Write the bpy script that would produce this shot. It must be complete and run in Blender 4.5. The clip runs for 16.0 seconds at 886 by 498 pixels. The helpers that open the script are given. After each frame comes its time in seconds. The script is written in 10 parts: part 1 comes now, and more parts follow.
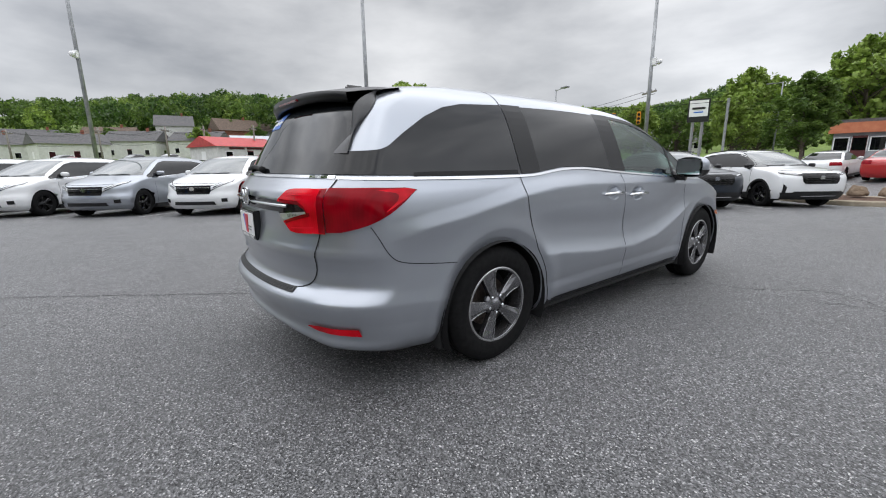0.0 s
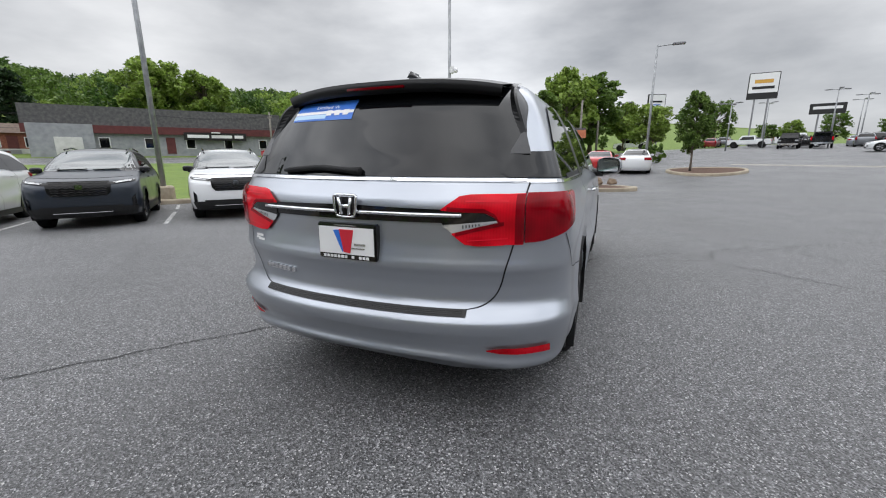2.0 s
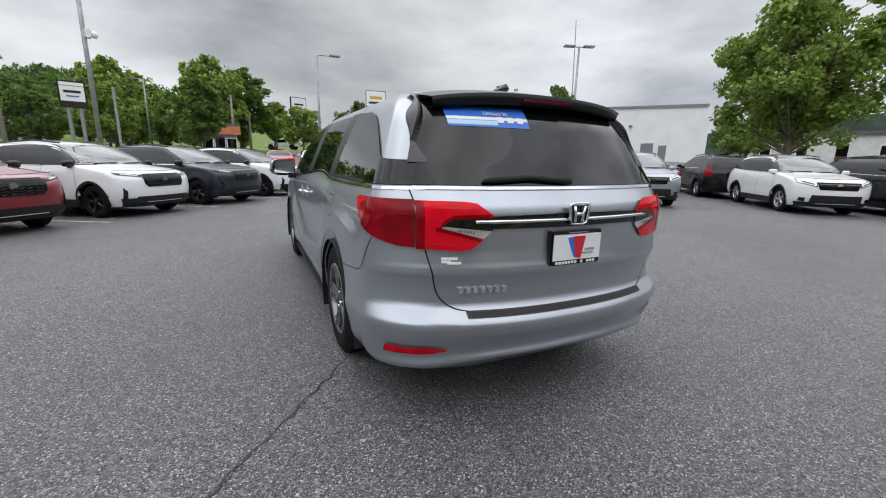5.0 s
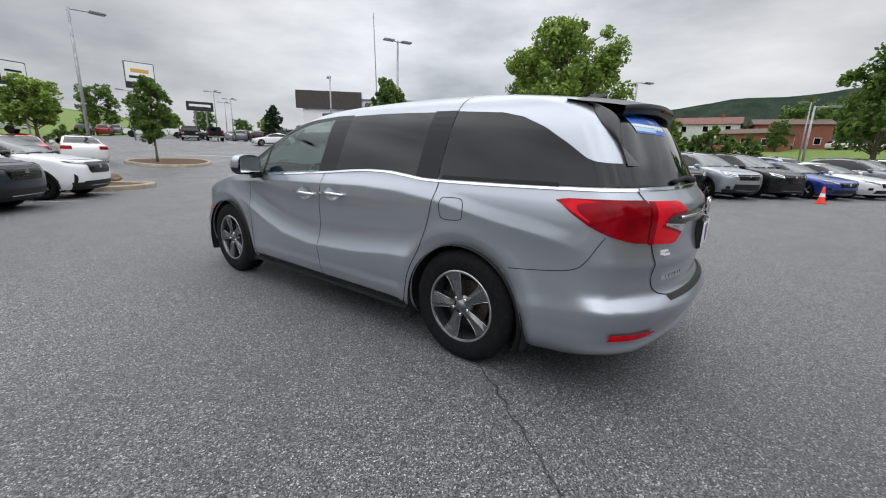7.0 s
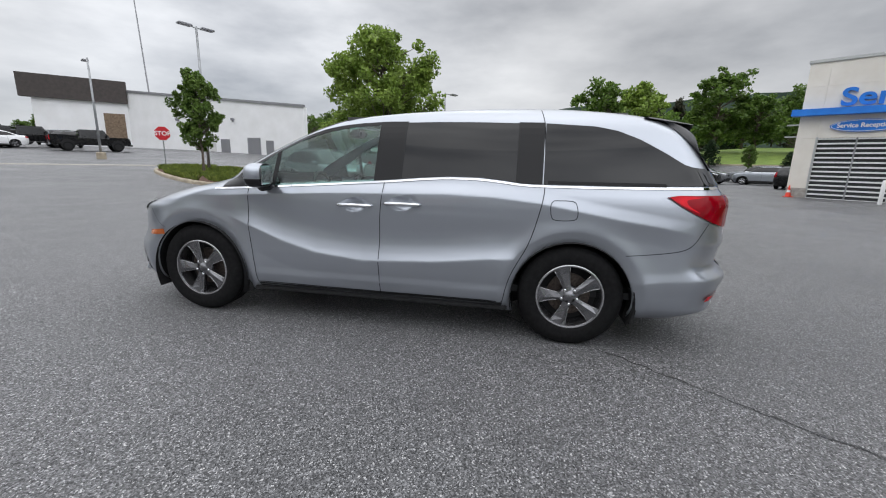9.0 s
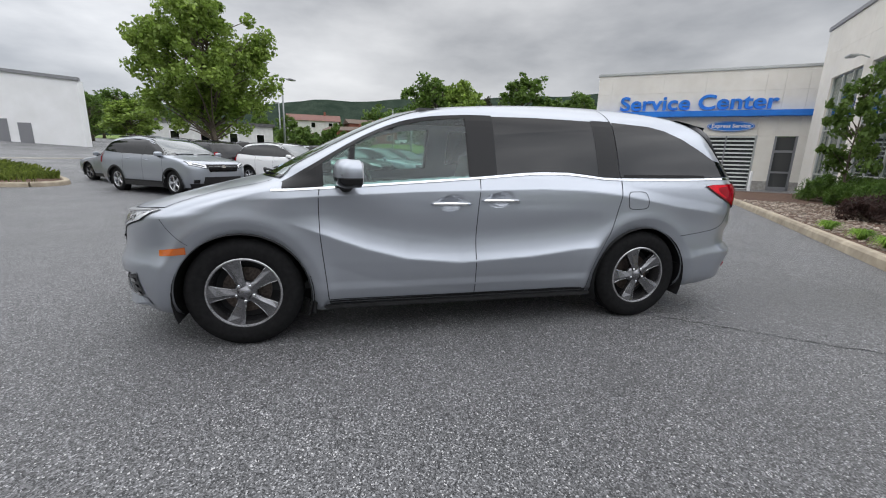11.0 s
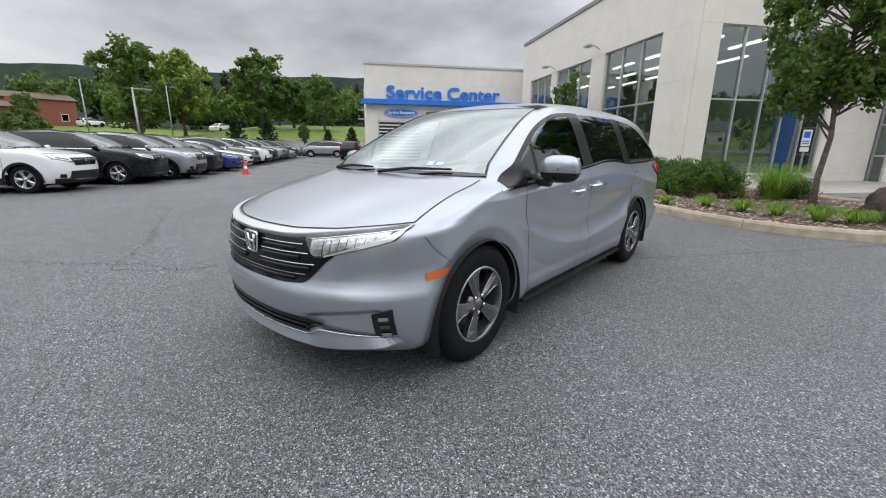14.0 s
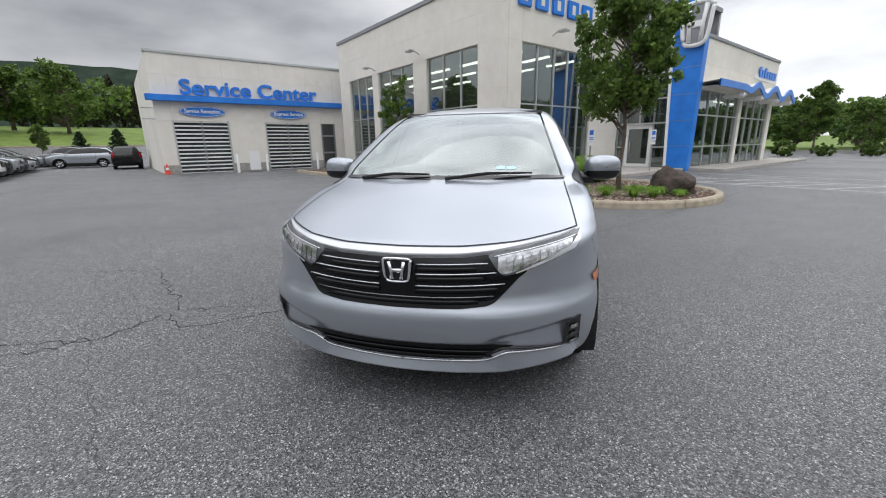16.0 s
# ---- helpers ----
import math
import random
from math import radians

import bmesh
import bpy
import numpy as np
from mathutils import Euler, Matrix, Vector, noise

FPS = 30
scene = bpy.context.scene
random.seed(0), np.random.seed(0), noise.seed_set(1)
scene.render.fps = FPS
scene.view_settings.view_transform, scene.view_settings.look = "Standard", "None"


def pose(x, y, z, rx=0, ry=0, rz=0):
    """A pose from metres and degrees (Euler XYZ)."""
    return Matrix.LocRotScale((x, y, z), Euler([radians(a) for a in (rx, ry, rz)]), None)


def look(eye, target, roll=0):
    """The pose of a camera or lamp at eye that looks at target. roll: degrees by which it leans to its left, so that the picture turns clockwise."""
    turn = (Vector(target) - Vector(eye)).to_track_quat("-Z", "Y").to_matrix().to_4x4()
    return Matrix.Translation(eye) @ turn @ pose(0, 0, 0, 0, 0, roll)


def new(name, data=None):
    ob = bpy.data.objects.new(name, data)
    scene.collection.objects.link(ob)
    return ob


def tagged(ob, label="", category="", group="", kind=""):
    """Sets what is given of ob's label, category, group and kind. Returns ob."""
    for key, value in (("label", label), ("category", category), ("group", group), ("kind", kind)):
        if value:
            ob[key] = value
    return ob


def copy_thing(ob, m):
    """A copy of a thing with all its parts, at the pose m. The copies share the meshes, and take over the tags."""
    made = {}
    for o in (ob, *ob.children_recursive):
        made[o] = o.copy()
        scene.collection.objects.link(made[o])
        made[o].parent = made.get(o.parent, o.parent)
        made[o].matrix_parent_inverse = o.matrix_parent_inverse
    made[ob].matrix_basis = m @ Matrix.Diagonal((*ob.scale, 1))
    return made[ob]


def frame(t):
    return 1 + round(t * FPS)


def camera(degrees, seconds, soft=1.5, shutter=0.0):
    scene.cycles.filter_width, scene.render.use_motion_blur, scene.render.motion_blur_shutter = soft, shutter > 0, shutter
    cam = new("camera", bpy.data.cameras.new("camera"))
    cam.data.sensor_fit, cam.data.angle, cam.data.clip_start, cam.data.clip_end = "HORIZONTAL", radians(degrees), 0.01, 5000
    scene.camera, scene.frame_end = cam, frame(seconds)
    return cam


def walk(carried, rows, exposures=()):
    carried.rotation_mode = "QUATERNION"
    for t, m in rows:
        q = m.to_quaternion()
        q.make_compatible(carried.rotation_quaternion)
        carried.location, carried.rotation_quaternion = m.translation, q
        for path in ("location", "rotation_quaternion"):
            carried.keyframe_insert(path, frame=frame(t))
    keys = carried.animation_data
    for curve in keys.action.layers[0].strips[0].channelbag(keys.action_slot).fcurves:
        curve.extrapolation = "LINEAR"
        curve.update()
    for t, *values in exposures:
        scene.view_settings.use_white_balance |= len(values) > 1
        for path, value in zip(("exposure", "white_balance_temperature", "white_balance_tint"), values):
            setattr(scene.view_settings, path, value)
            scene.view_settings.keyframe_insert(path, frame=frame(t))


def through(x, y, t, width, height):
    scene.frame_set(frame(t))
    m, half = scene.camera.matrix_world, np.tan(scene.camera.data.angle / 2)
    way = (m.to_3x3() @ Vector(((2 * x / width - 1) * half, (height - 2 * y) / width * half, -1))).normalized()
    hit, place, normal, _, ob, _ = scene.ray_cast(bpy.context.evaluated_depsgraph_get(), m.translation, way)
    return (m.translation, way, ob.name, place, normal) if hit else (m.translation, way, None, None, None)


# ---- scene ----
cam = camera(95.2, 16.0, soft=1.1)
PATH = [
    (0, (2.633, -3.217, 1.236), (1.085, -2.022, 0.816), -0.8),
    (0.5, (2.264, -3.529, 1.251), (0.867, -2.162, 0.827), -0.9),
    (1, (1.904, -3.802, 1.273), (0.698, -2.266, 0.841), -0.7),
    (1.5, (1.501, -3.994, 1.288), (0.523, -2.307, 0.845), -0.4),
    (2, (1.099, -4.189, 1.277), (0.365, -2.383, 0.827), -0.2),
    (2.5, (0.678, -4.321, 1.269), (0.214, -2.43, 0.813), 0.1),
    (3, (0.252, -4.392, 1.293), (0.084, -2.452, 0.834), 0.8),
    (3.5, (-0.158, -4.419, 1.297), (-0.065, -2.472, 0.85), 0.8),
    (4, (-0.599, -4.348, 1.308), (-0.24, -2.431, 0.865), 1.0),
    (4.2, (-0.759, -4.333, 1.305), (-0.298, -2.437, 0.865), 1.1),
    (6.3, (-2.461, -3.394, 1.311), (-1.127, -1.976, 0.854), 1.6),
    (6.5, (-2.594, -3.249, 1.323), (-1.198, -1.892, 0.864), 1.6),
    (7, (-2.962, -2.877, 1.319), (-1.412, -1.701, 0.858), 1.8),
    (7.5, (-3.228, -2.452, 1.299), (-1.545, -1.473, 0.846), 1.8),
    (8, (-3.514, -2.012, 1.295), (-1.72, -1.245, 0.854), 1.8),
    (8.5, (-3.698, -1.568, 1.286), (-1.825, -1.013, 0.855), 1.5),
    (9, (-3.845, -1.087, 1.294), (-1.92, -0.742, 0.874), 1.5),
    (9.2, (-3.909, -0.875, 1.305), (-1.971, -0.614, 0.886), 1.5),
    (11.3, (-3.677, 1.124, 1.275), (-1.816, 0.543, 0.828), 1.4),
    (11.5, (-3.653, 1.315, 1.276), (-1.819, 0.657, 0.825), 1.2),
    (12, (-3.471, 1.791, 1.273), (-1.723, 0.935, 0.813), 1.0),
    (12.5, (-3.236, 2.254, 1.29), (-1.591, 1.218, 0.819), 0.9),
    (13, (-2.982, 2.693, 1.303), (-1.449, 1.501, 0.823), 0.8),
    (13.5, (-2.622, 3.05, 1.299), (-1.217, 1.711, 0.814), 0.8),
    (14, (-2.285, 3.406, 1.304), (-1.023, 1.935, 0.81), 0.6),
    (14.5, (-1.903, 3.678, 1.297), (-0.807, 2.082, 0.794), 0.4),
    (15, (-1.499, 3.912, 1.311), (-0.603, 2.198, 0.802), 0.1),
    (15.5, (-1.073, 4.084, 1.324), (-0.396, 2.271, 0.816), -0.4),
    (16, (-0.656, 4.142, 1.341), (-0.191, 2.261, 0.845), -0.9),
]
walk(cam, [(t, look(eye, target, roll)) for t, eye, target, roll in PATH], ((0, 0.12), (2.5, 0.12), (4, 0.02), (7, 0.06), (9.2, 0.06), (11.5, 0.12), (13, 0.18), (14.5, 0.16), (16, 0.02)))

# ---- sky and light: a bright overcast morning ----
world = bpy.data.worlds.new("overcast_sky")
scene.world = world
world.use_nodes = True
wn, wl = world.node_tree.nodes, world.node_tree.links
wn.clear()
w_out = wn.new("ShaderNodeOutputWorld")
w_bg = wn.new("ShaderNodeBackground")
w_bg.inputs["Strength"].default_value = 1.97
sky = wn.new("ShaderNodeTexSky")
sky.sky_type, sky.sun_disc = "NISHITA", False
sky.sun_elevation, sky.sun_rotation = radians(55), radians(200)
sky_dim = wn.new("ShaderNodeMixRGB")
sky_dim.blend_type = "MULTIPLY"
sky_dim.inputs[0].default_value = 1.0
sky_dim.inputs[2].default_value = (0.06, 0.06, 0.06, 1)
wl.new(sky.outputs[0], sky_dim.inputs[1])
w_co = wn.new("ShaderNodeTexCoord")
w_map = wn.new("ShaderNodeMapping")
w_map.inputs["Scale"].default_value = (1.0, 1.0, 2.8)
w_map.inputs["Location"].default_value = (0.7, 0.3, 0.0)
wl.new(w_co.outputs["Generated"], w_map.inputs[0])
w_noise = wn.new("ShaderNodeTexNoise")
w_noise.inputs["Scale"].default_value = 1.9
w_noise.inputs["Detail"].default_value = 7.0
w_noise.inputs["Roughness"].default_value = 0.52
wl.new(w_map.outputs[0], w_noise.inputs["Vector"])
w_ramp = wn.new("ShaderNodeValToRGB")
w_ramp.color_ramp.elements[0].position, w_ramp.color_ramp.elements[0].color = 0.30, (0.30, 0.315, 0.345, 1)
w_ramp.color_ramp.elements[1].position, w_ramp.color_ramp.elements[1].color = 0.72, (0.88, 0.89, 0.91, 1)
wl.new(w_noise.outputs["Fac"], w_ramp.inputs[0])
w_mix = wn.new("ShaderNodeMixRGB")
w_mix.inputs[0].default_value = 0.90
wl.new(sky_dim.outputs[0], w_mix.inputs[1])
wl.new(w_ramp.outputs[0], w_mix.inputs[2])
# an overcast sky is about three times as bright overhead as at the horizon
w_sep = wn.new("ShaderNodeSeparateXYZ")
wl.new(w_co.outputs["Generated"], w_sep.inputs[0])
w_up = wn.new("ShaderNodeValToRGB")
w_up.color_ramp.interpolation = "LINEAR"
w_up.color_ramp.elements[0].position, w_up.color_ramp.elements[0].color = 0.34, (0.66, 0.66, 0.66, 1)
w_up.color_ramp.elements[1].position, w_up.color_ramp.elements[1].color = 1.0, (1.45, 1.45, 1.45, 1)
w_up.color_ramp.elements.new(0.52).color = (1.74, 1.74, 1.74, 1)
wl.new(w_sep.outputs["Z"], w_up.inputs[0])
w_mul = wn.new("ShaderNodeMixRGB")
w_mul.blend_type = "MULTIPLY"
w_mul.inputs[0].default_value = 1.0
wl.new(w_mix.outputs[0], w_mul.inputs[1])
wl.new(w_up.outputs[0], w_mul.inputs[2])


def cloud(colour, towards, spread, gain):
    """Thickens or thins the cloud towards one quarter of the sky."""
    dot = wn.new("ShaderNodeVectorMath")
    dot.operation = "DOT_PRODUCT"
    dot.inputs[1].default_value = Vector(towards).normalized()
    wl.new(w_co.outputs["Generated"], dot.inputs[0])
    amount = wn.new("ShaderNodeMapRange")
    amount.interpolation_type = "SMOOTHSTEP"
    amount.inputs[1].default_value, amount.inputs[2].default_value = spread, 1.0
    amount.inputs[3].default_value, amount.inputs[4].default_value = 1.0, gain
    wl.new(dot.outputs["Value"], amount.inputs[0])
    mul = wn.new("ShaderNodeMixRGB")
    mul.blend_type = "MULTIPLY"
    mul.inputs[0].default_value = 1.0
    wl.new(colour, mul.inputs[1])
    wl.new(amount.outputs[0], mul.inputs[2])
    return mul.outputs[0]


w_sky = w_mul.outputs[0]
w_sky = cloud(w_sky, (0.85, -0.47, 0.22), 0.60, 0.68)  # thickest over the ridge
w_sky = cloud(w_sky, (0.70, 0.66, 0.27), 0.84, 1.14)  # thin to the north-east
w_sky = cloud(w_sky, (0.235, 0.92, 0.31), 0.87, 0.72)  # a grey bank over the far lot
w_sky = cloud(w_sky, (-0.82, 0.46, 0.30), 0.70, 0.74)  # thick over the western hills
w_sky = cloud(w_sky, (-0.50, -0.76, 0.42), 0.70, 1.16)  # thin again to the south-west
wl.new(w_sky, w_bg.inputs["Color"])
wl.new(w_bg.outputs[0], w_out.inputs[0])

sun_data = bpy.data.lights.new("sun", "SUN")
sun_data.energy, sun_data.angle, sun_data.color = 0.55, radians(80), (1.0, 0.97, 0.93)
sun = new("sun", sun_data)
sun.matrix_world = look((-1, 1, 40), (0, 0, 0))

# ---- materials ----
def material(name, colour, rough=0.5, metal=0.0, spec=0.5, coat=0.0, coat_rough=0.03, alpha=None):
    m = bpy.data.materials.new(name)
    m.use_nodes = True
    b = m.node_tree.nodes["Principled BSDF"]
    b.inputs["Base Color"].default_value = (*colour, 1)
    b.inputs["Roughness"].default_value = rough
    b.inputs["Metallic"].default_value = metal
    b.inputs["Specular IOR Level"].default_value = spec
    b.inputs["Coat Weight"].default_value = coat
    b.inputs["Coat Roughness"].default_value = coat_rough
    m.diffuse_color = (*colour, 1)
    return m


def node(m, kind, **values):
    n = m.node_tree.nodes.new(kind)
    for key, value in values.items():
        n.inputs[key.replace("_", " ")].default_value = value
    return n


def wire(m, a, b):
    m.node_tree.links.new(a, b)


def varied(m, scale, low, high, detail=4.0, lo_pos=0.3, hi_pos=0.7, bump=0.0, bump_scale=None, bump_dist=0.01, second=None, island=0.0, obj_random=0.0, coords="Object"):
    """Noise between two colours at one scale, mottled at a second, with relief."""
    b = m.node_tree.nodes["Principled BSDF"]
    co = node(m, "ShaderNodeTexCoord")
    n1 = node(m, "ShaderNodeTexNoise", Scale=scale, Detail=detail)
    wire(m, co.outputs[coords], n1.inputs["Vector"])
    ramp = node(m, "ShaderNodeValToRGB")
    e = ramp.color_ramp.elements
    e[0].position, e[0].color = lo_pos, (*low, 1)
    e[1].position, e[1].color = hi_pos, (*high, 1)
    wire(m, n1.outputs["Fac"], ramp.inputs[0])
    out = ramp.outputs[0]
    if second:
        n2 = node(m, "ShaderNodeTexNoise", Scale=second[0], Detail=3.0)
        wire(m, co.outputs[coords], n2.inputs["Vector"])
        r2 = node(m, "ShaderNodeMapRange")
        r2.inputs[1].default_value, r2.inputs[2].default_value = 0.3, 0.7
        r2.inputs[3].default_value, r2.inputs[4].default_value = 1 - second[1], 1 + second[1]
        wire(m, n2.outputs["Fac"], r2.inputs[0])
        mul = node(m, "ShaderNodeVectorMath")
        mul.operation = "SCALE"
        wire(m, out, mul.inputs[0])
        wire(m, r2.outputs[0], mul.inputs["Scale"])
        out = mul.outputs[0]
    if island or obj_random:
        src = node(m, "ShaderNodeNewGeometry").outputs["Random Per Island"] if island else node(m, "ShaderNodeObjectInfo").outputs["Random"]
        amount = island or obj_random
        r3 = node(m, "ShaderNodeMapRange")
        r3.inputs[3].default_value, r3.inputs[4].default_value = 1 - amount, 1 + amount
        wire(m, src, r3.inputs[0])
        mul = node(m, "ShaderNodeVectorMath")
        mul.operation = "SCALE"
        wire(m, out, mul.inputs[0])
        wire(m, r3.outputs[0], mul.inputs["Scale"])
        out = mul.outputs[0]
    wire(m, out, b.inputs["Base Color"])
    if bump:
        nb = node(m, "ShaderNodeTexNoise", Scale=bump_scale or scale * 4, Detail=5.0)
        wire(m, co.outputs[coords], nb.inputs["Vector"])
        bp = node(m, "ShaderNodeBump", Strength=bump, Distance=bump_dist)
        wire(m, nb.outputs["Fac"], bp.inputs["Height"])
        wire(m, bp.outputs[0], b.inputs["Normal"])
    return m


def car_paint(name, colour, metal=0.55, rough=0.32, flake=0.04, coat=1.0):
    m = material(name, colour, rough, metal, 0.5 * coat, coat, 0.06)
    b = m.node_tree.nodes["Principled BSDF"]
    co = node(m, "ShaderNodeTexCoord")
    fl = node(m, "ShaderNodeTexNoise", Scale=900.0, Detail=1.0)
    wire(m, co.outputs["Object"], fl.inputs["Vector"])
    dirt = node(m, "ShaderNodeTexNoise", Scale=3.5, Detail=6.0)
    wire(m, co.outputs["Object"], dirt.inputs["Vector"])
    r = node(m, "ShaderNodeMapRange")
    r.inputs[3].default_value, r.inputs[4].default_value = rough - 0.04, rough + 0.08
    wire(m, dirt.outputs["Fac"], r.inputs[0])
    wire(m, r.outputs[0], b.inputs["Roughness"])
    c = node(m, "ShaderNodeMapRange")
    c.inputs[3].default_value, c.inputs[4].default_value = 1 - flake * 3, 1 + flake * 3
    wire(m, fl.outputs["Fac"], c.inputs[0])
    rgb = node(m, "ShaderNodeRGB")
    rgb.outputs[0].default_value = (*colour, 1)
    mul = node(m, "ShaderNodeVectorMath")
    mul.operation = "SCALE"
    wire(m, rgb.outputs[0], mul.inputs[0])
    wire(m, c.outputs[0], mul.inputs["Scale"])
    wire(m, mul.outputs[0], b.inputs["Base Color"])
    return m


def glass(name, colour, rough=0.0, through=0.85, mirror=0.07):
    """A thin pane: part clear and tinted, part mirror."""
    m = bpy.data.materials.new(name)
    m.use_nodes = True
    t = m.node_tree
    t.nodes.clear()
    out = t.nodes.new("ShaderNodeOutputMaterial")
    clear = t.nodes.new("ShaderNodeBsdfTransparent")
    clear.inputs[0].default_value = (*[c * through for c in colour], 1)
    gloss = t.nodes.new("ShaderNodeBsdfGlossy")
    gloss.inputs["Roughness"].default_value = rough
    gloss.inputs[0].default_value = (0.91, 0.97, 0.965, 1)
    face = t.nodes.new("ShaderNodeLayerWeight")
    face.inputs[0].default_value = 0.5
    power = t.nodes.new("ShaderNodeMath")
    power.operation = "POWER"
    power.inputs[1].default_value = 4.0
    t.links.new(face.outputs["Facing"], power.inputs[0])
    ramp = t.nodes.new("ShaderNodeMapRange")
    ramp.inputs[3].default_value, ramp.inputs[4].default_value = mirror, 0.95
    t.links.new(power.outputs[0], ramp.inputs[0])
    mix = t.nodes.new("ShaderNodeMixShader")
    t.links.new(ramp.outputs[0], mix.inputs[0])
    t.links.new(clear.outputs[0], mix.inputs[1])
    t.links.new(gloss.outputs[0], mix.inputs[2])
    t.links.new(mix.outputs[0], out.inputs[0])
    m.diffuse_color = (*colour, 1)
    return m


SILVER = car_paint("silver_paint", (0.388, 0.412, 0.455), 0.74, 0.29, 0.018, 0.6)
WHITE_PAINT = car_paint("white_paint", (0.78, 0.79, 0.80), 0.0, 0.35, 0.01)
GREY_PAINT = car_paint("grey_paint", (0.19, 0.20, 0.215), 0.6, 0.32)
DARK_PAINT = car_paint("dark_blue_grey_paint", (0.024, 0.031, 0.043), 0.4, 0.3, coat=0.6)
BLACK_PAINT = car_paint("black_paint", (0.006, 0.006, 0.007), 0.1, 0.25, coat=0.45)
RED_PAINT = car_paint("red_paint", (0.22, 0.012, 0.02), 0.35, 0.3)
BRIGHT_RED_PAINT = car_paint("bright_red_paint", (0.42, 0.01, 0.012), 0.1, 0.3)
BLUE_PAINT = car_paint("blue_paint", (0.02, 0.045, 0.26), 0.35, 0.3)
CHROME = material("chrome", (0.75, 0.76, 0.78), 0.08, 1.0)
SATIN = material("satin_silver_plastic", (0.56, 0.57, 0.59), 0.25, 0.85)
TRIM_BLACK = varied(material("matt_black_plastic", (0.018, 0.018, 0.02), 0.5), 40, (0.005, 0.005, 0.0055), (0.011, 0.011, 0.012), bump=0.15, bump_scale=300, bump_dist=0.002)
GRILLE_BLACK = material("grille_black", (0.004, 0.004, 0.0045), 0.15, 0.0, 0.25)
GLOSS_BLACK = material("gloss_black", (0.008, 0.008, 0.009), 0.06, 0.0, 0.5)
SEAM = material("shadow_gap_rubber", (0.006, 0.006, 0.007), 0.8)
DARK_GLASS = material("privacy_glass", (0.004, 0.0045, 0.0055), 0.02, 0.0, 0.46)
PARKED_SCREEN = material("reflecting_windscreen", (0.045, 0.058, 0.06), 0.03, 0.0, 0.5)
PARKED_SCREEN.node_tree.nodes["Principled BSDF"].inputs["IOR"].default_value = 2.5
SCREEN_GLASS = glass("windscreen_glass", (0.80, 0.92, 0.88), 0.03, 0.62, 0.30)
CLEAR_GLASS = glass("clear_glass", (0.66, 0.90, 0.82), 0.0, 0.78, 0.055)
SIDE_GLASS = material("dark_side_glass", (0.003, 0.0034, 0.0045), 0.02, 0.0, 0.40)
PILLAR_BLACK = material("pillar_black", (0.011, 0.011, 0.012), 0.28, 0.0, 0.22)
FIN_GREY = varied(material("charcoal_fin_plastic", (0.02, 0.02, 0.022), 0.34), 40, (0.030, 0.030, 0.033), (0.042, 0.042, 0.045), bump=0.1, bump_scale=300, bump_dist=0.001)
BAR_SILVER = material("bright_silver_bar", (0.62, 0.63, 0.65), 0.3, 0.35, 0.5, 0.6)
RUBBER = varied(material("tyre_rubber", (0.02, 0.02, 0.021), 0.75), 30, (0.006, 0.006, 0.0065), (0.012, 0.012, 0.0125), bump=0.3, bump_scale=220, bump_dist=0.002)
RUBBER.node_tree.nodes["Principled BSDF"].inputs["Specular IOR Level"].default_value = 0.14
RIM_GREY = material("machined_grey_alloy", (0.21, 0.21, 0.22), 0.26, 0.9)
RIM_BRIGHT = material("machined_alloy_edge", (0.50, 0.50, 0.51), 0.22, 0.95)
RIM_DARK = material("dark_wheel_well", (0.012, 0.012, 0.013), 0.7, 0.2)
RUST = varied(material("brake_disc", (0.2, 0.12, 0.08), 0.5, 0.7), 60, (0.055, 0.042, 0.036), (0.15, 0.125, 0.11))
RED_LENS = material("red_lens", (0.50, 0.004, 0.010), 0.12, 0.0, 0.10, 0.15, 0.02)
DARK_RED_LENS = material("dark_red_lens", (0.16, 0.001, 0.005), 0.08, 0.0, 0.4)
def ribbed(m, dark, light):
    b = m.node_tree.nodes["Principled BSDF"]
    co = node(m, "ShaderNodeTexCoord")
    vo = node(m, "ShaderNodeTexVoronoi", Scale=9.0)
    wire(m, co.outputs["Object"], vo.inputs["Vector"])
    wv = node(m, "ShaderNodeTexWave", Scale=26.0, Distortion=1.5)
    wire(m, co.outputs["Object"], wv.inputs["Vector"])
    add = node(m, "ShaderNodeMath")
    add.operation = "MULTIPLY_ADD"
    add.inputs[1].default_value = 0.10
    wire(m, wv.outputs["Fac"], add.inputs[0])
    wire(m, vo.outputs["Distance"], add.inputs[2])
    r = node(m, "ShaderNodeValToRGB")
    e = r.color_ramp.elements
    e[0].position, e[0].color = 0.15, (*dark, 1)
    e[1].position, e[1].color = 0.75, (*light, 1)
    wire(m, add.outputs[0], r.inputs[0])
    wire(m, r.outputs[0], b.inputs["Base Color"])
    return m


ribbed(RED_LENS, (0.42, 0.001, 0.007), (0.72, 0.005, 0.018))
BRIGHT_RED_LENS = material("bright_red_light_guide", (0.75, 0.012, 0.03), 0.2, 0.0, 0.2)
MID_RED_LENS = ribbed(material("mid_red_lens", (0.2, 0.001, 0.005), 0.12, 0.0, 0.10, 0.15, 0.02), (0.15, 0.0005, 0.004), (0.27, 0.001, 0.008))
CLEAR_LENS = material("clear_lens", (0.62, 0.64, 0.66), 0.12, 0.55, 0.6, 1.0)
LAMP_CELL = varied(material("faceted_lamp_reflector", (0.4, 0.41, 0.42), 0.14, 0.85), 30, (0.34, 0.345, 0.35), (0.66, 0.67, 0.68), bump=0.12, bump_scale=60, bump_dist=0.003)
